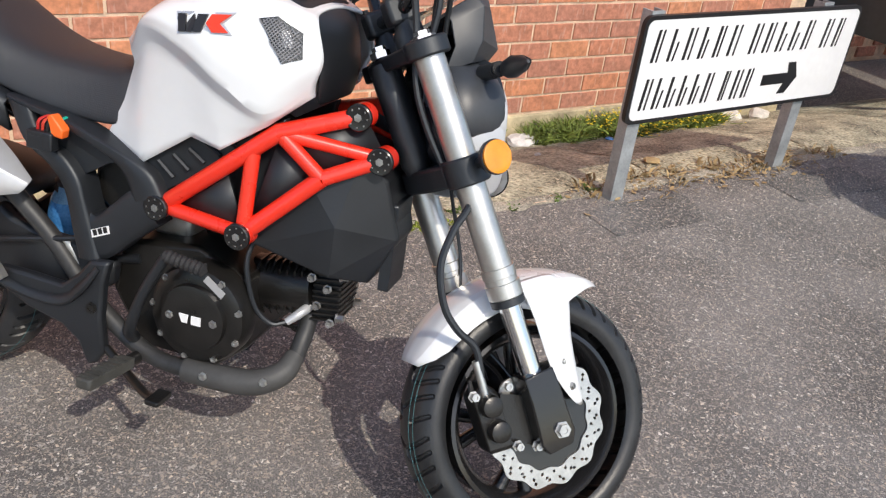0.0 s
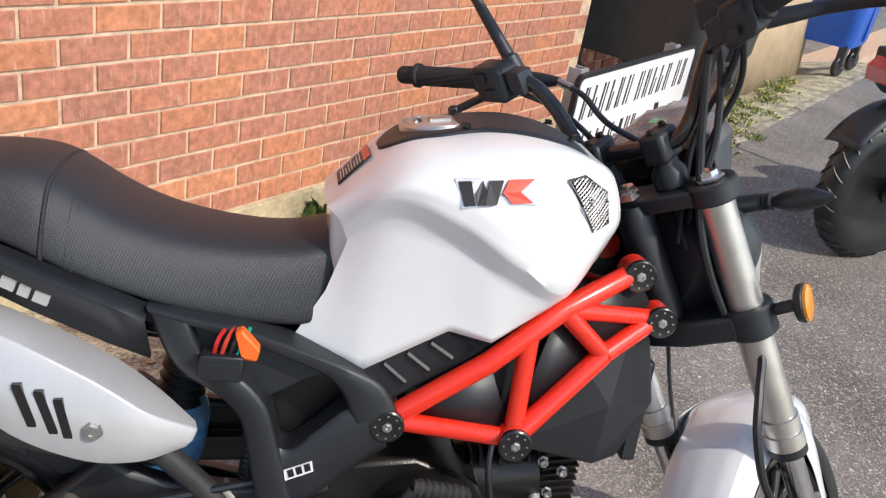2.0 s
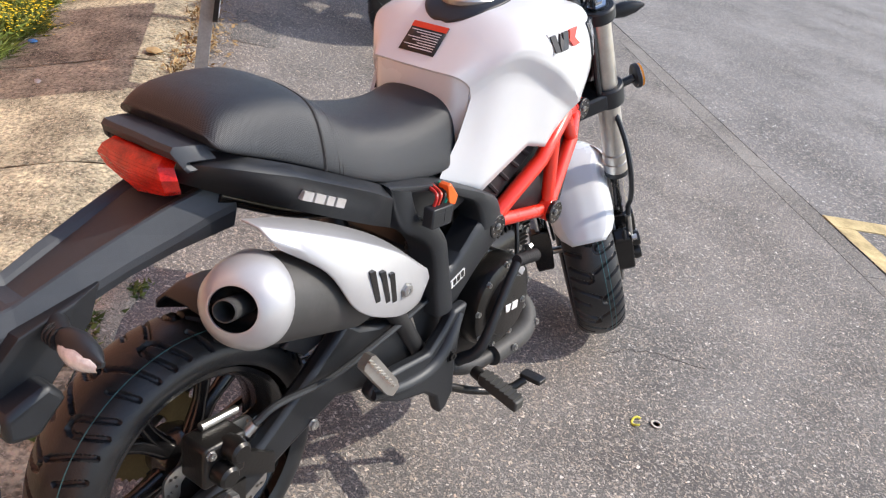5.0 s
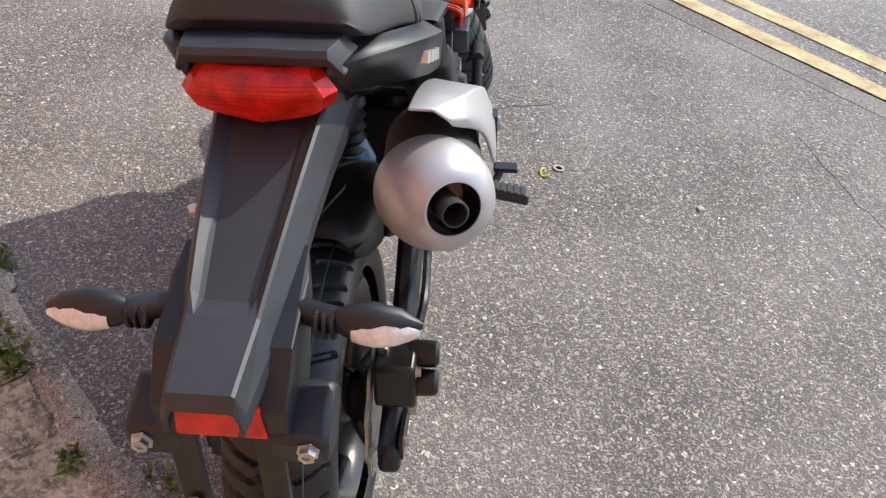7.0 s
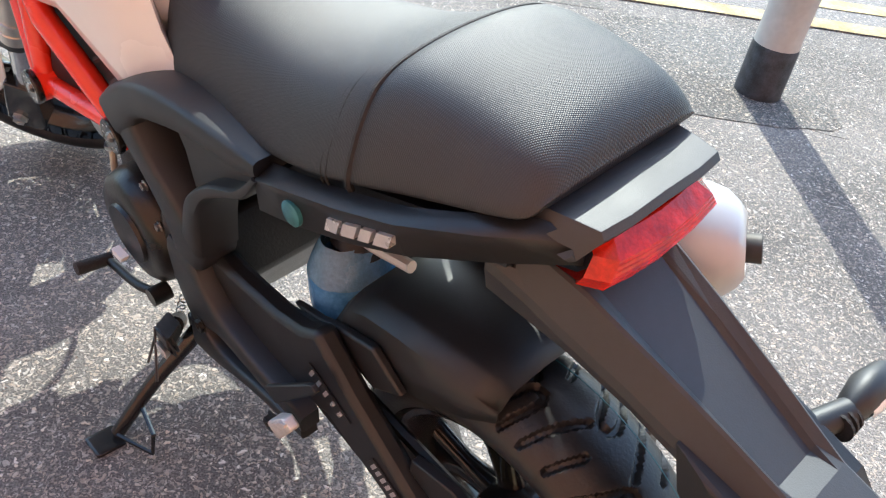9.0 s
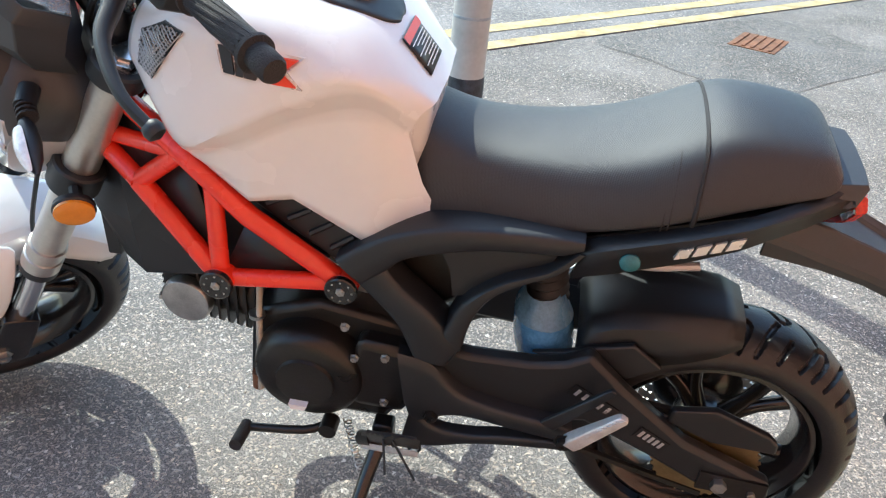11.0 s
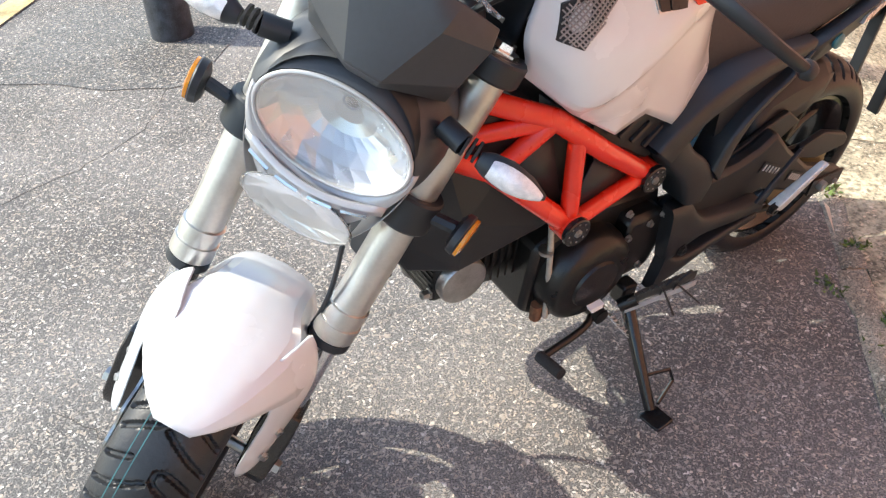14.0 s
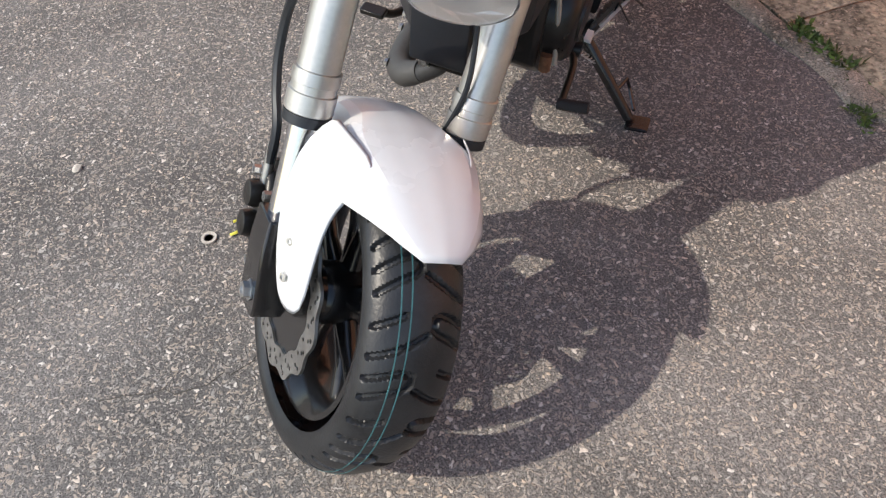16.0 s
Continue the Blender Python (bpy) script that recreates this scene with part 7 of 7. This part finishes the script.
def slanted(bm):
    """Slants the open end of the muffler, so that it faces a little outwards."""
    for v in bm.verts:
        h = (v.co - mu0).dot(md)
        v.co.y += 0.3 * max(0.0, h)
        v.co += md * 0.36 * max(0.0, min(1.0, (0.064 - h) / 0.062)) * (mu0.y + 0.010 + 0.3 * max(0.0, h) - v.co.y)
    return bm


muf = bp("muffler", turned([(0.055, 0.0), (0.055, 0.0565), (0.06, 0.058), (0.25, 0.058), (0.30, 0.045), (0.335, 0.02)], mu0 + Vector((0, 0.018, 0)), mu1, 40), M["muffler"], LEAN, None, "stubby dark grey muffler with silver ends")
bp("end_cap", slanted(lathe(bmesh.new(), [(0.002, 0.0275), (-0.001, 0.0278), (-0.001, 0.0300), (0.006, 0.0400), (0.020, 0.0515), (0.040, 0.0585), (0.062, 0.0610), (0.066, 0.0595)], mu0, mu1, 44, False)), M["silver"], LEAN, muf, "silver rounded end cap")
bp("tail_pipe", slanted(turned([(0.05, 0.0135), (-0.016, 0.0138), (-0.017, 0.0122), (0.04, 0.0115), (0.04, 0)], mu0, mu1, 28)), M["muffler"], LEAN, muf)
bp("inner_baffle", slanted(lathe(bmesh.new(), [(0.001, 0.0274), (0.046, 0.0274), (0.046, 0.0)], mu0, mu1, 32, False)), M["gloss_black"], LEAN, muf)
up = [(-0.566, -0.125, 0.648), (-0.50, -0.128, 0.634), (-0.42, -0.131, 0.606), (-0.34, -0.137, 0.570), (-0.285, -0.146, 0.536), (-0.236, -0.158, 0.497)]
m1 = [(-0.562, -0.150, 0.645), (-0.50, -0.176, 0.628), (-0.42, -0.190, 0.598), (-0.34, -0.198, 0.560), (-0.285, -0.196, 0.524), (-0.232, -0.172, 0.493)]
m2 = [(-0.555, -0.165, 0.630), (-0.495, -0.196, 0.600), (-0.425, -0.212, 0.560), (-0.34, -0.214, 0.522), (-0.285, -0.206, 0.496), (-0.236, -0.180, 0.483)]
lo = [(-0.545, -0.170, 0.616), (-0.490, -0.200, 0.578), (-0.440, -0.214, 0.512), (-0.36, -0.214, 0.474), (-0.295, -0.204, 0.466), (-0.245, -0.182, 0.474)]
shd = bp("heat_shield", skin([smooth_path(r, 6) for r in (up, m1, m2, lo)]), M["silver"], LEAN, muf, "silver slotted heat shield", solid=0.004, bevel=0.003)
# the shield is uncut; solid black bars give the slots their dark inside
for x0, z0, x1, z1 in ((-0.420, 0.562, -0.404, 0.516), (-0.398, 0.555, -0.382, 0.508), (-0.378, 0.546, -0.367, 0.503)):
    bp("shield_slot", hull([(x + dx, y, z + dz) for x, z in ((x0, z0), (x1, z1)) for dx in (-0.0045, 0.0045) for dz in (-0.002, 0.002) for y in (-0.2152, -0.206)]), M["gloss_black"], LEAN, shd, "black bar for the shade inside a slot", smooth=False)
bolt((-0.342, -0.2145, 0.511), (0, -1, 0), 0.009, M["steel"], shd, LEAN)

# swing arm, hugger and shock
arm_o = [(-0.095, 0.368), (-0.15, 0.395), (-0.18, 0.392), (-0.264, 0.396), (-0.31, 0.408), (-0.342, 0.430), (-0.400, 0.374), (-0.503, 0.290), (-0.64, 0.232), (-0.645, 0.196), (-0.58, 0.186), (-0.45, 0.255), (-0.353, 0.300), (-0.29, 0.285), (-0.165, 0.292), (-0.10, 0.325)]
for s in (-1, 1):
    ar = bp("swing_arm", plate(arm_o if s > 0 else [(x, z - 0.01) for x, z in arm_o], 0.078 * s + 0.012 * s, 0.112 * s + 0.006 * s), M["grey_black"], None, None, "dark grey box swing arm", bevel=0.008)
    bolt((-0.565, 0.118 * s, 0.226), (0, s, 0), 0.012, M["steel"], ar, None, 0.014, "axle_nut")
    bolt((-0.615, 0.118 * s, 0.216), (0, s, 0), 0.006, M["steel"], ar, None, 0.010)
    bp("chain_adjuster", hull([(x, y * s, z) for y in (0.117, 0.122) for x, z in ((-0.535, 0.245), (-0.635, 0.238), (-0.635, 0.205), (-0.535, 0.208))]), M["engine"], None, ar)
bolt((-0.405, -0.119, 0.268), (0, -1, 0), 0.008, M["steel"], ar)
for x0, z0, ln_ in ((-0.326, 0.366, 0.078), (-0.430, 0.304, 0.052)):
    d = Vector((-0.86, 0, -0.48))
    nrm = Vector((-d.z, 0, d.x)).normalized()
    c = Vector((x0, 0.119, z0))
    d = d.normalized()
    lb_ = bp("warning_sticker", hull([c + d * a + nrm * b + Vector((0, h, 0)) for a in (0, ln_) for b in (-0.011, 0.011) for h in (0, 0.0012)]), M["sign_black"], None, ar, "narrow black sticker with small print")
    for k in range(5):
        bp("print_bar", hull([c + d * (ln_ * (0.1 + 0.17 * k) + a) + nrm * b + Vector((0, h, 0)) for a in (0, 0.005) for b in (-0.007, 0.006) for h in (0.0012, 0.002)]), M["badge_silver"], None, lb_)
bp("chain_guard", hull([(x, y, z) for x, z in ((-0.474, 0.338), (-0.535, 0.350), (-0.617, 0.317), (-0.632, 0.303), (-0.634, 0.286), (-0.538, 0.288), (-0.470, 0.316)) for y in (0.088, 0.102)]), M["grey_black"], None, None, "dark plastic chain guard", bevel=0.004)
hug = []
for x, zt, zs, kw_ in ((-0.322, 0.424, 0.388, 1.0), (-0.340, 0.452, 0.388, 1.0), (-0.37, 0.468, 0.385, 1.0), (-0.42, 0.478, 0.392, 1.0), (-0.47, 0.483, 0.410, 1.0), (-0.515, 0.482, 0.428, 0.93), (-0.545, 0.474, 0.442, 0.80)):
    half = [(x, 0.080 * kw_, zs), (x, 0.079 * kw_, zs * 0.6 + zt * 0.4), (x, 0.074 * kw_, zt - 0.020), (x, 0.058 * kw_, zt - 0.006), (x, 0.05 * kw_, zt - 0.003), (x, 0.0, zt)]
    hug.append([(px, -py, pz) for px, py, pz in half] + half[-2::-1])
hugger = bp("rear_mudguard", skin(hug), M["grey_black"], None, None, "dark grey plastic rear hugger mudguard", solid=0.004)
for s in (-1, 1):
    bp("hugger_brace", plate([(-0.262, 0.392), (-0.31, 0.404), (-0.345, 0.420), (-0.40, 0.436), (-0.445, 0.402), (-0.40, 0.372), (-0.36, 0.385), (-0.32, 0.388)], 0.079 * s, 0.090 * s), M["grey_black"], None, hugger, bevel=0.003)
bp("shock_absorber", turned([(0, 0.018), (0.02, 0.018), (0.021, 0.030)] + [(0.03 + 0.008 * i, 0.033 if i % 2 else 0.026) for i in range(14)] + [(0.15, 0.03), (0.17, 0.018), (0.21, 0.014)], (-0.285, 0.0, 0.36), (-0.245, 0.0, 0.60), 24), M["black"], None, None, "black coil spring shock absorber")
wrap = []
for h, r in ((0.0, 0.030), (0.012, 0.044), (0.05, 0.047), (0.085, 0.044), (0.105, 0.036), (0.118, 0.026)):
    wrap.append([(-0.285 + 0.16 * h + (r + 0.005 * noise.noise((k * 0.9, h * 40, 1))) * math.cos(2 * math.pi * k / 20), 0.012 + (r * 1.25 + 0.005 * noise.noise((k * 0.9, h * 40, 5))) * math.sin(2 * math.pi * k / 20), 0.315 + h * 1.15) for k in range(20)])
wbm = bmesh.new()
V = rows_mesh(wbm, wrap[:4], True)
wbm.faces.new(V[0])
blue_wrap = bp("blue_wrap", wbm, M["blue"], None, None, "crumpled blue plastic wrap round the shock absorber", subsurf=1)
wbm = bmesh.new()
rows_mesh(wbm, wrap[3:], True)
bp("pale_wrap", wbm, mat("pale_plastic_film", (0.14, 0.31, 0.52), 0.25, var=0.3, scale=25, bump=0.8, bump_scale=60), None, blue_wrap, "pale clear end of the plastic wrap", subsurf=1)
bp("battery_box", hull([(x, y, z) for y in (-0.085, 0.085) for x, z in ((-0.04, 0.44), (-0.05, 0.57), (-0.15, 0.585), (-0.165, 0.47), (-0.10, 0.42))]), M["engine"], None, None, "black battery box", bevel=0.01)
bp("subframe_floor", hull([(x, y * s, z) for s in (-1, 1) for x, y, z in ((-0.26, 0.10, 0.585), (-0.26, 0.10, 0.60), (-0.55, 0.085, 0.66), (-0.55, 0.085, 0.69))]), M["black"], None, None)
for s in (-1, 1):
    bp("subframe_tube", bar([(-0.14, 0.085 * s, 0.575), (-0.30, 0.09 * s, 0.585), (-0.42, 0.075 * s, 0.605), (-0.54, 0.06 * s, 0.65)], 0.011, 10, 4), M["gloss_black"], None, None)
bp("silver_tube", bar([(-0.33, 0.07, 0.575), (-0.38, 0.085, 0.572), (-0.45, 0.085, 0.585)], 0.006, 8, 4), M["silver"], None, None)
bp("ribbed_hose", turned([(0.004 * i, 0.011 if i % 2 else 0.0085) for i in range(34)], (-0.165, -0.085, 0.50), (-0.175, -0.10, 0.3), 12), M["black"], None, None)
bp("hose", bar([(-0.17, -0.095, 0.40), (-0.15, -0.10, 0.35), (-0.10, -0.09, 0.36), (-0.06, -0.09, 0.37)], 0.009, 10, 5), M["black"], None, None)
bp("brake_cylinder", bar([(-0.20, -0.11, 0.38), (-0.16, -0.105, 0.33)], 0.012, 12), M["alu"], None, None, "small aluminium brake cylinder")
RC = B @ Matrix.Translation((0.066, -0.012, 0.012))
rc = bp("rear_caliper", hull([(-0.655 + dx, -0.095 + dy, 0.30 + dz) for dx in (-0.03, 0.04) for dy in (-0.03, 0.02) for dz in (-0.035, 0.03)]), M["engine"], RC, None, "black rear brake caliper", bevel=0.006)
for dz in (-0.014, 0.016):
    bp("piston_lobe", turned([(0, 0.0), (0, 0.015), (0.012, 0.017), (0.030, 0.016), (0.034, 0.012), (0.034, 0.0)], (-0.652 + dz * 0.6, -0.116, 0.302 + dz), (-0.652 + dz * 0.6, -1, 0.302 + dz), 20), M["engine"], RC, rc)
bp("banjo_union", bar([(-0.612, -0.118, 0.318), (-0.600, -0.122, 0.330)], [0.008, 0.007], 10), M["steel"], RC, rc)
bp("brake_hose", bar([(-0.600, -0.122, 0.330), (-0.56, -0.125, 0.345), (-0.45, -0.118, 0.335), (-0.33, -0.118, 0.36), (-0.22, -0.112, 0.385)], 0.0055, 8, 6), M["black"], RC, rc)
bp("slide_pin", bar([(-0.66, -0.085, 0.335), (-0.60, -0.085, 0.335)], 0.006, 10), M["steel"], RC, rc)
bp("caliper_arm", hull([(x, y, z) for y in (-0.112, -0.10) for x, z in ((-0.62, 0.29), (-0.55, 0.25), (-0.55, 0.215), (-0.65, 0.26))]), M["engine"], RC, rc)
for dx, dz in ((-0.02, 0.02), (0.025, 0.02), (0.0, -0.02)):
    bolt((-0.655 + dx, -0.125, 0.30 + dz), (0, -1, 0), 0.006, M["steel"], rc, RC)
ch_ = []
for x, z in ((-0.08, 0.352), (-0.30, 0.335), (-0.56, 0.306)):
    ch_.append((x, 0.078, z))
bp("chain", bar(ch_, 0.007, 6), M["engine"], None, None, "dark oiled drive chain")
bp("chain", bar([(-0.08, 0.078, 0.285), (-0.30, 0.078, 0.215), (-0.56, 0.078, 0.146)], 0.007, 6), M["engine"], None, None, "dark oiled drive chain")

# foot rests, pedals and stand
for s in (-1, 1):
    y = 0.150 * s
    if s < 0:
        br = bp("foot_bracket", plate([(-0.079, 0.379), (-0.090, 0.336), (-0.095, 0.268), (-0.088, 0.201), (-0.106, 0.173), (-0.123, 0.168), (-0.141, 0.210), (-0.176, 0.235), (-0.246, 0.251), (-0.311, 0.281), (-0.325, 0.300), (-0.309, 0.318), (-0.244, 0.317), (-0.175, 0.314), (-0.140, 0.345), (-0.118, 0.374)], -0.136, -0.158), M["black"], None, None, "satin black foot rest bracket", bevel=0.006)
        bp("bracket_rib", bar([(-0.100, -0.155, 0.365), (-0.128, -0.160, 0.325), (-0.170, -0.160, 0.288), (-0.24, -0.160, 0.284), (-0.318, -0.158, 0.300)], [0.008, 0.012, 0.012, 0.010, 0.010], 10, 4, 0.7), M["black"], None, br)
    else:
        br = bp("foot_bracket", band([(-0.080, 0.394), (-0.127, 0.384), (-0.150, 0.357), (-0.178, 0.333), (-0.226, 0.320), (-0.269, 0.313), (-0.316, 0.309), (-0.338, 0.300)], [(-0.094, 0.300), (-0.108, 0.262), (-0.147, 0.282), (-0.180, 0.292), (-0.231, 0.287), (-0.275, 0.281), (-0.322, 0.277), (-0.338, 0.274)], 0.118, 0.144, 1, 30, 0.0, 0.007), M["black"], None, None, "satin black foot rest bracket")
        bp("bracket_strut", band([(-0.104, 0.290), (-0.140, 0.256), (-0.188, 0.253), (-0.238, 0.263), (-0.289, 0.270), (-0.332, 0.274)], [(-0.090, 0.205), (-0.138, 0.212), (-0.190, 0.232), (-0.240, 0.244), (-0.291, 0.252), (-0.336, 0.258)], 0.120, 0.142, 1, 24, 0.0, 0.006), M["black"], None, br)
        bp("peg_lever", hull([Vector((-0.300, 0.152, 0.318)).lerp(Vector((-0.380, 0.146, 0.402)), q) + Vector((dx, dy, 0.6 * dx)) for q, w in ((0, 0.010), (0.9, 0.006), (1, 0.004)) for dx in (-w, w) for dy in (-0.003, 0.003)]), M["black"], None, br, "flat black peg hinge plate", bevel=0.002)
    bolt((-0.112 if s < 0 else -0.134, (0.158 if s < 0 else 0.144) * s, 0.285), (0, s, 0), 0.009, M["engine"], br)
    if s > 0:
        pg = bp("pillion_peg", hull([Vector((-0.333, 0.166, 0.306)).lerp(Vector((-0.394, 0.186, 0.397)), q) + Vector((dx, dy, 0.55 * dx)) for q, w, h in ((0, 0.009, 0.010), (0.12, 0.010, 0.010), (0.3, 0.007, 0.006), (0.96, 0.007, 0.006), (1, 0.005, 0.005)) for dx in (-w, w) for dy in (-h, h)]), M["bright_alu"], None, br, "bright cast aluminium folded pillion foot peg", bevel=0.002)
        bolt((-0.325, 0.166, 0.308), (0, 1, 0), 0.010, M["engine"], pg, None, 0.010)
        a, b = Vector((-0.350, 0.174, 0.336)), Vector((-0.388, 0.186, 0.394))
    else:
        pg = bp("pillion_peg", hull([Vector((-0.286, -0.172, 0.302)).lerp(Vector((-0.378, -0.186, 0.402)), q) + Vector((dx, dy, 0.8 * dx)) for q, w in ((0, 0.007), (0.15, 0.011), (0.95, 0.011), (1, 0.007)) for dx in (-w, w) for dy in (-0.007, 0.007)]), M["alu"], None, br, "folded aluminium pillion foot peg")
        a, b = Vector((-0.300, -0.180, 0.322)), Vector((-0.374, -0.190, 0.400))
    for k in range(9):
        c = a.lerp(b, k / 8)
        bp("tooth", hull([c + Vector((dx, dy * s, dz)) for dx, dz in ((-0.006, 0.001), (0.004, -0.003), (-0.005, 0.004), (0.005, 0.000)) for dy in (0.002, 0.008)]), M["alu"] if s < 0 else M["bright_alu"], None, pg)
    p0, p1 = (Vector((-0.02, -0.155, 0.212)), Vector((-0.045, -0.272, 0.205))) if s < 0 else (Vector((-0.030, 0.132, 0.196)), Vector((-0.116, 0.190, 0.272)))
    fp = bp("foot_peg", bar([p0, p0.lerp(p1, 0.25)], 0.012, 12), M["engine"], None, None, "black foot peg with a ribbed rubber pad")
    bp("peg_rubber", hull([p0.lerp(p1, q) + Vector((dx, 0, dz)) for q in (0.16, 1.0) for dx in (-0.014, 0.014) for dz in (-0.008, 0.012)]), M["peg_rubber"], None, fp, bevel=0.004)
    for k in range(7):
        c = p0.lerp(p1, 0.3 + 0.1 * k)
        bp("tread_bar", hull([c + Vector((dx, dy, dz)) for dx in (-0.014, 0.014) for dy in (-0.003, 0.003) for dz in (0.011, 0.0145)]), M["peg_rubber"], None, fp)
bp("silver_base", hull([p0.lerp(p1, q) + Vector((dx, 0.004, dz)) for q in (0.14, 1.03) for dx in (-0.010, 0.012) for dz in (-0.022, -0.008)]), M["bright_alu"], None, fp, "cast aluminium peg base", bevel=0.003)
for k, q in enumerate((0.72, 0.90)):
    c = p0.lerp(p1, q)
    bp("cable_tie", bar([c + Vector((0.021 * math.cos(a), 0.004 * math.sin(a), -0.004 + 0.023 * math.sin(a))) for a in np.linspace(0.6, 6.6, 14)] + [c + Vector((0.010 - 0.03 * k, 0.030, -0.040))], 0.0019, 5), M["black"], None, fp, "black plastic cable tie")
bpd = bp("brake_pedal", bar([(-0.09, -0.145, 0.205), (-0.03, -0.168, 0.180), (0.03, -0.20, 0.172), (0.062, -0.218, 0.188)], 0.008, 10, 4), M["engine"], None, None, "black brake pedal with a toothed pad")
bp("pedal_pad", hull([(0.070 + dx, -0.228 + dy, 0.194 + dz) for dx in (-0.012, 0.014) for dy in (-0.024, 0.022) for dz in (-0.004, 0.005)]), M["engine"], None, bpd, bevel=0.003)
gl = bp("gear_lever", bar([(0.025, 0.125, 0.205), (0.06, 0.14, 0.198), (0.15, 0.145, 0.188)], 0.007, 10, 3), M["engine"], None, None, "black gear lever")
bp("lever_boss", turned([(0, 0.014), (0.028, 0.014)], (0.022, 0.115, 0.206), (0.022, 1, 0.206), 16), M["engine"], None, gl)
bp("lever_rubber", bar([(0.150, 0.140, 0.188), (0.150, 0.192, 0.198)], 0.010, 12), M["grip"], None, gl)
Bi = B.inverted()
foot = Bi @ (Vector((-0.022, 0.178, 0.010)) - BIKE_AT)
piv = Vector((-0.06, 0.115, 0.195))
st_ = bp("side_stand", bar([piv, piv.lerp(foot, 0.5) + Vector((0.004, 0.004, 0)), foot], [0.013, 0.011, 0.010], 12, 3), M["gloss_black"], None, None, "black side stand holding the leaning bike")
bp("stand_foot", hull([foot + Bi @ Vector((dx, dy, dz)) for dx in (-0.018, 0.022) for dy in (-0.014, 0.030) for dz in (-0.010, -0.003)]), M["gloss_black"], None, st_, bevel=0.004)
q = piv.lerp(foot, 0.72)
bp("stand_wire", bar([q, q + Vector((-0.055, 0.012, -0.004)), q + Vector((-0.062, 0.022, -0.03)), foot + Vector((-0.012, 0.004, 0.012))], 0.0035, 6), M["gloss_black"], None, st_)
bp("stand_bracket", hull([piv + Vector((dx, dy, dz)) for dx in (-0.016, 0.016) for dy in (-0.02, 0.010) for dz in (-0.020, 0.024)]), M["engine"], None, st_, bevel=0.005)
sg = Vector((0.0, 0.105, 0.20))
sb = piv.lerp(foot, 0.42)
coil = [sg.lerp(sb, t) + Vector((0.006 * math.cos(t * 75), 0.006 * math.sin(t * 75), 0)) for t in np.linspace(0, 1, 150)]
bp("stand_spring", bar(coil, 0.0012, 5), M["steel"], None, st_)

# loose connector hanging below the seat
cn = bp("wire_connector", hull([(-0.205 + dx, -0.160 + dy, 0.575 + dz) for dx in (-0.026, 0.024) for dy in (-0.010, 0.010) for dz in (-0.018, 0.014)]), M["grey_black"], None, None, "dark grey wire connector", bevel=0.003)
bp("slot", hull([(-0.205 + dx, -0.1705 + dy, 0.575 + dz) for dx in (-0.02, 0.02) for dy in (0, 0.001) for dz in (0.002, 0.006)]), M["black"], None, cn)
bp("slot", hull([(-0.200 + dx, -0.1705 + dy, 0.575 + dz) for dx in (-0.002, 0.002) for dy in (0, 0.0012) for dz in (-0.012, 0.010)]), M["black"], None, cn)
bp("orange_plug", hull([(-0.180 + 0.85 * dx, -0.154 + dy, 0.602 + 0.85 * dz) for dx, dz in ((-0.016, 0.018), (-0.006, 0.022), (0.020, -0.006), (0.016, -0.024), (-0.004, -0.022), (-0.006, -0.002)) for dy in (-0.010, 0.010)]), M["orange_plastic"], None, None, "bright orange plastic plug", bevel=0.003)
for k, colr in enumerate(((0.5, 0.02, 0.02), (0.55, 0.05, 0.03), (0.02, 0.02, 0.02), (0.0, 0.35, 0.25))):
    bp("wire", bar([(-0.216 + 0.009 * k, -0.158, 0.588), (-0.212 + 0.010 * k, -0.158, 0.606), (-0.205 + 0.009 * k, -0.134, 0.612)], 0.0027, 6, 4), mat("wire_%s" % ("red", "crimson", "black", "green")[k], colr, 0.4), None, cn)
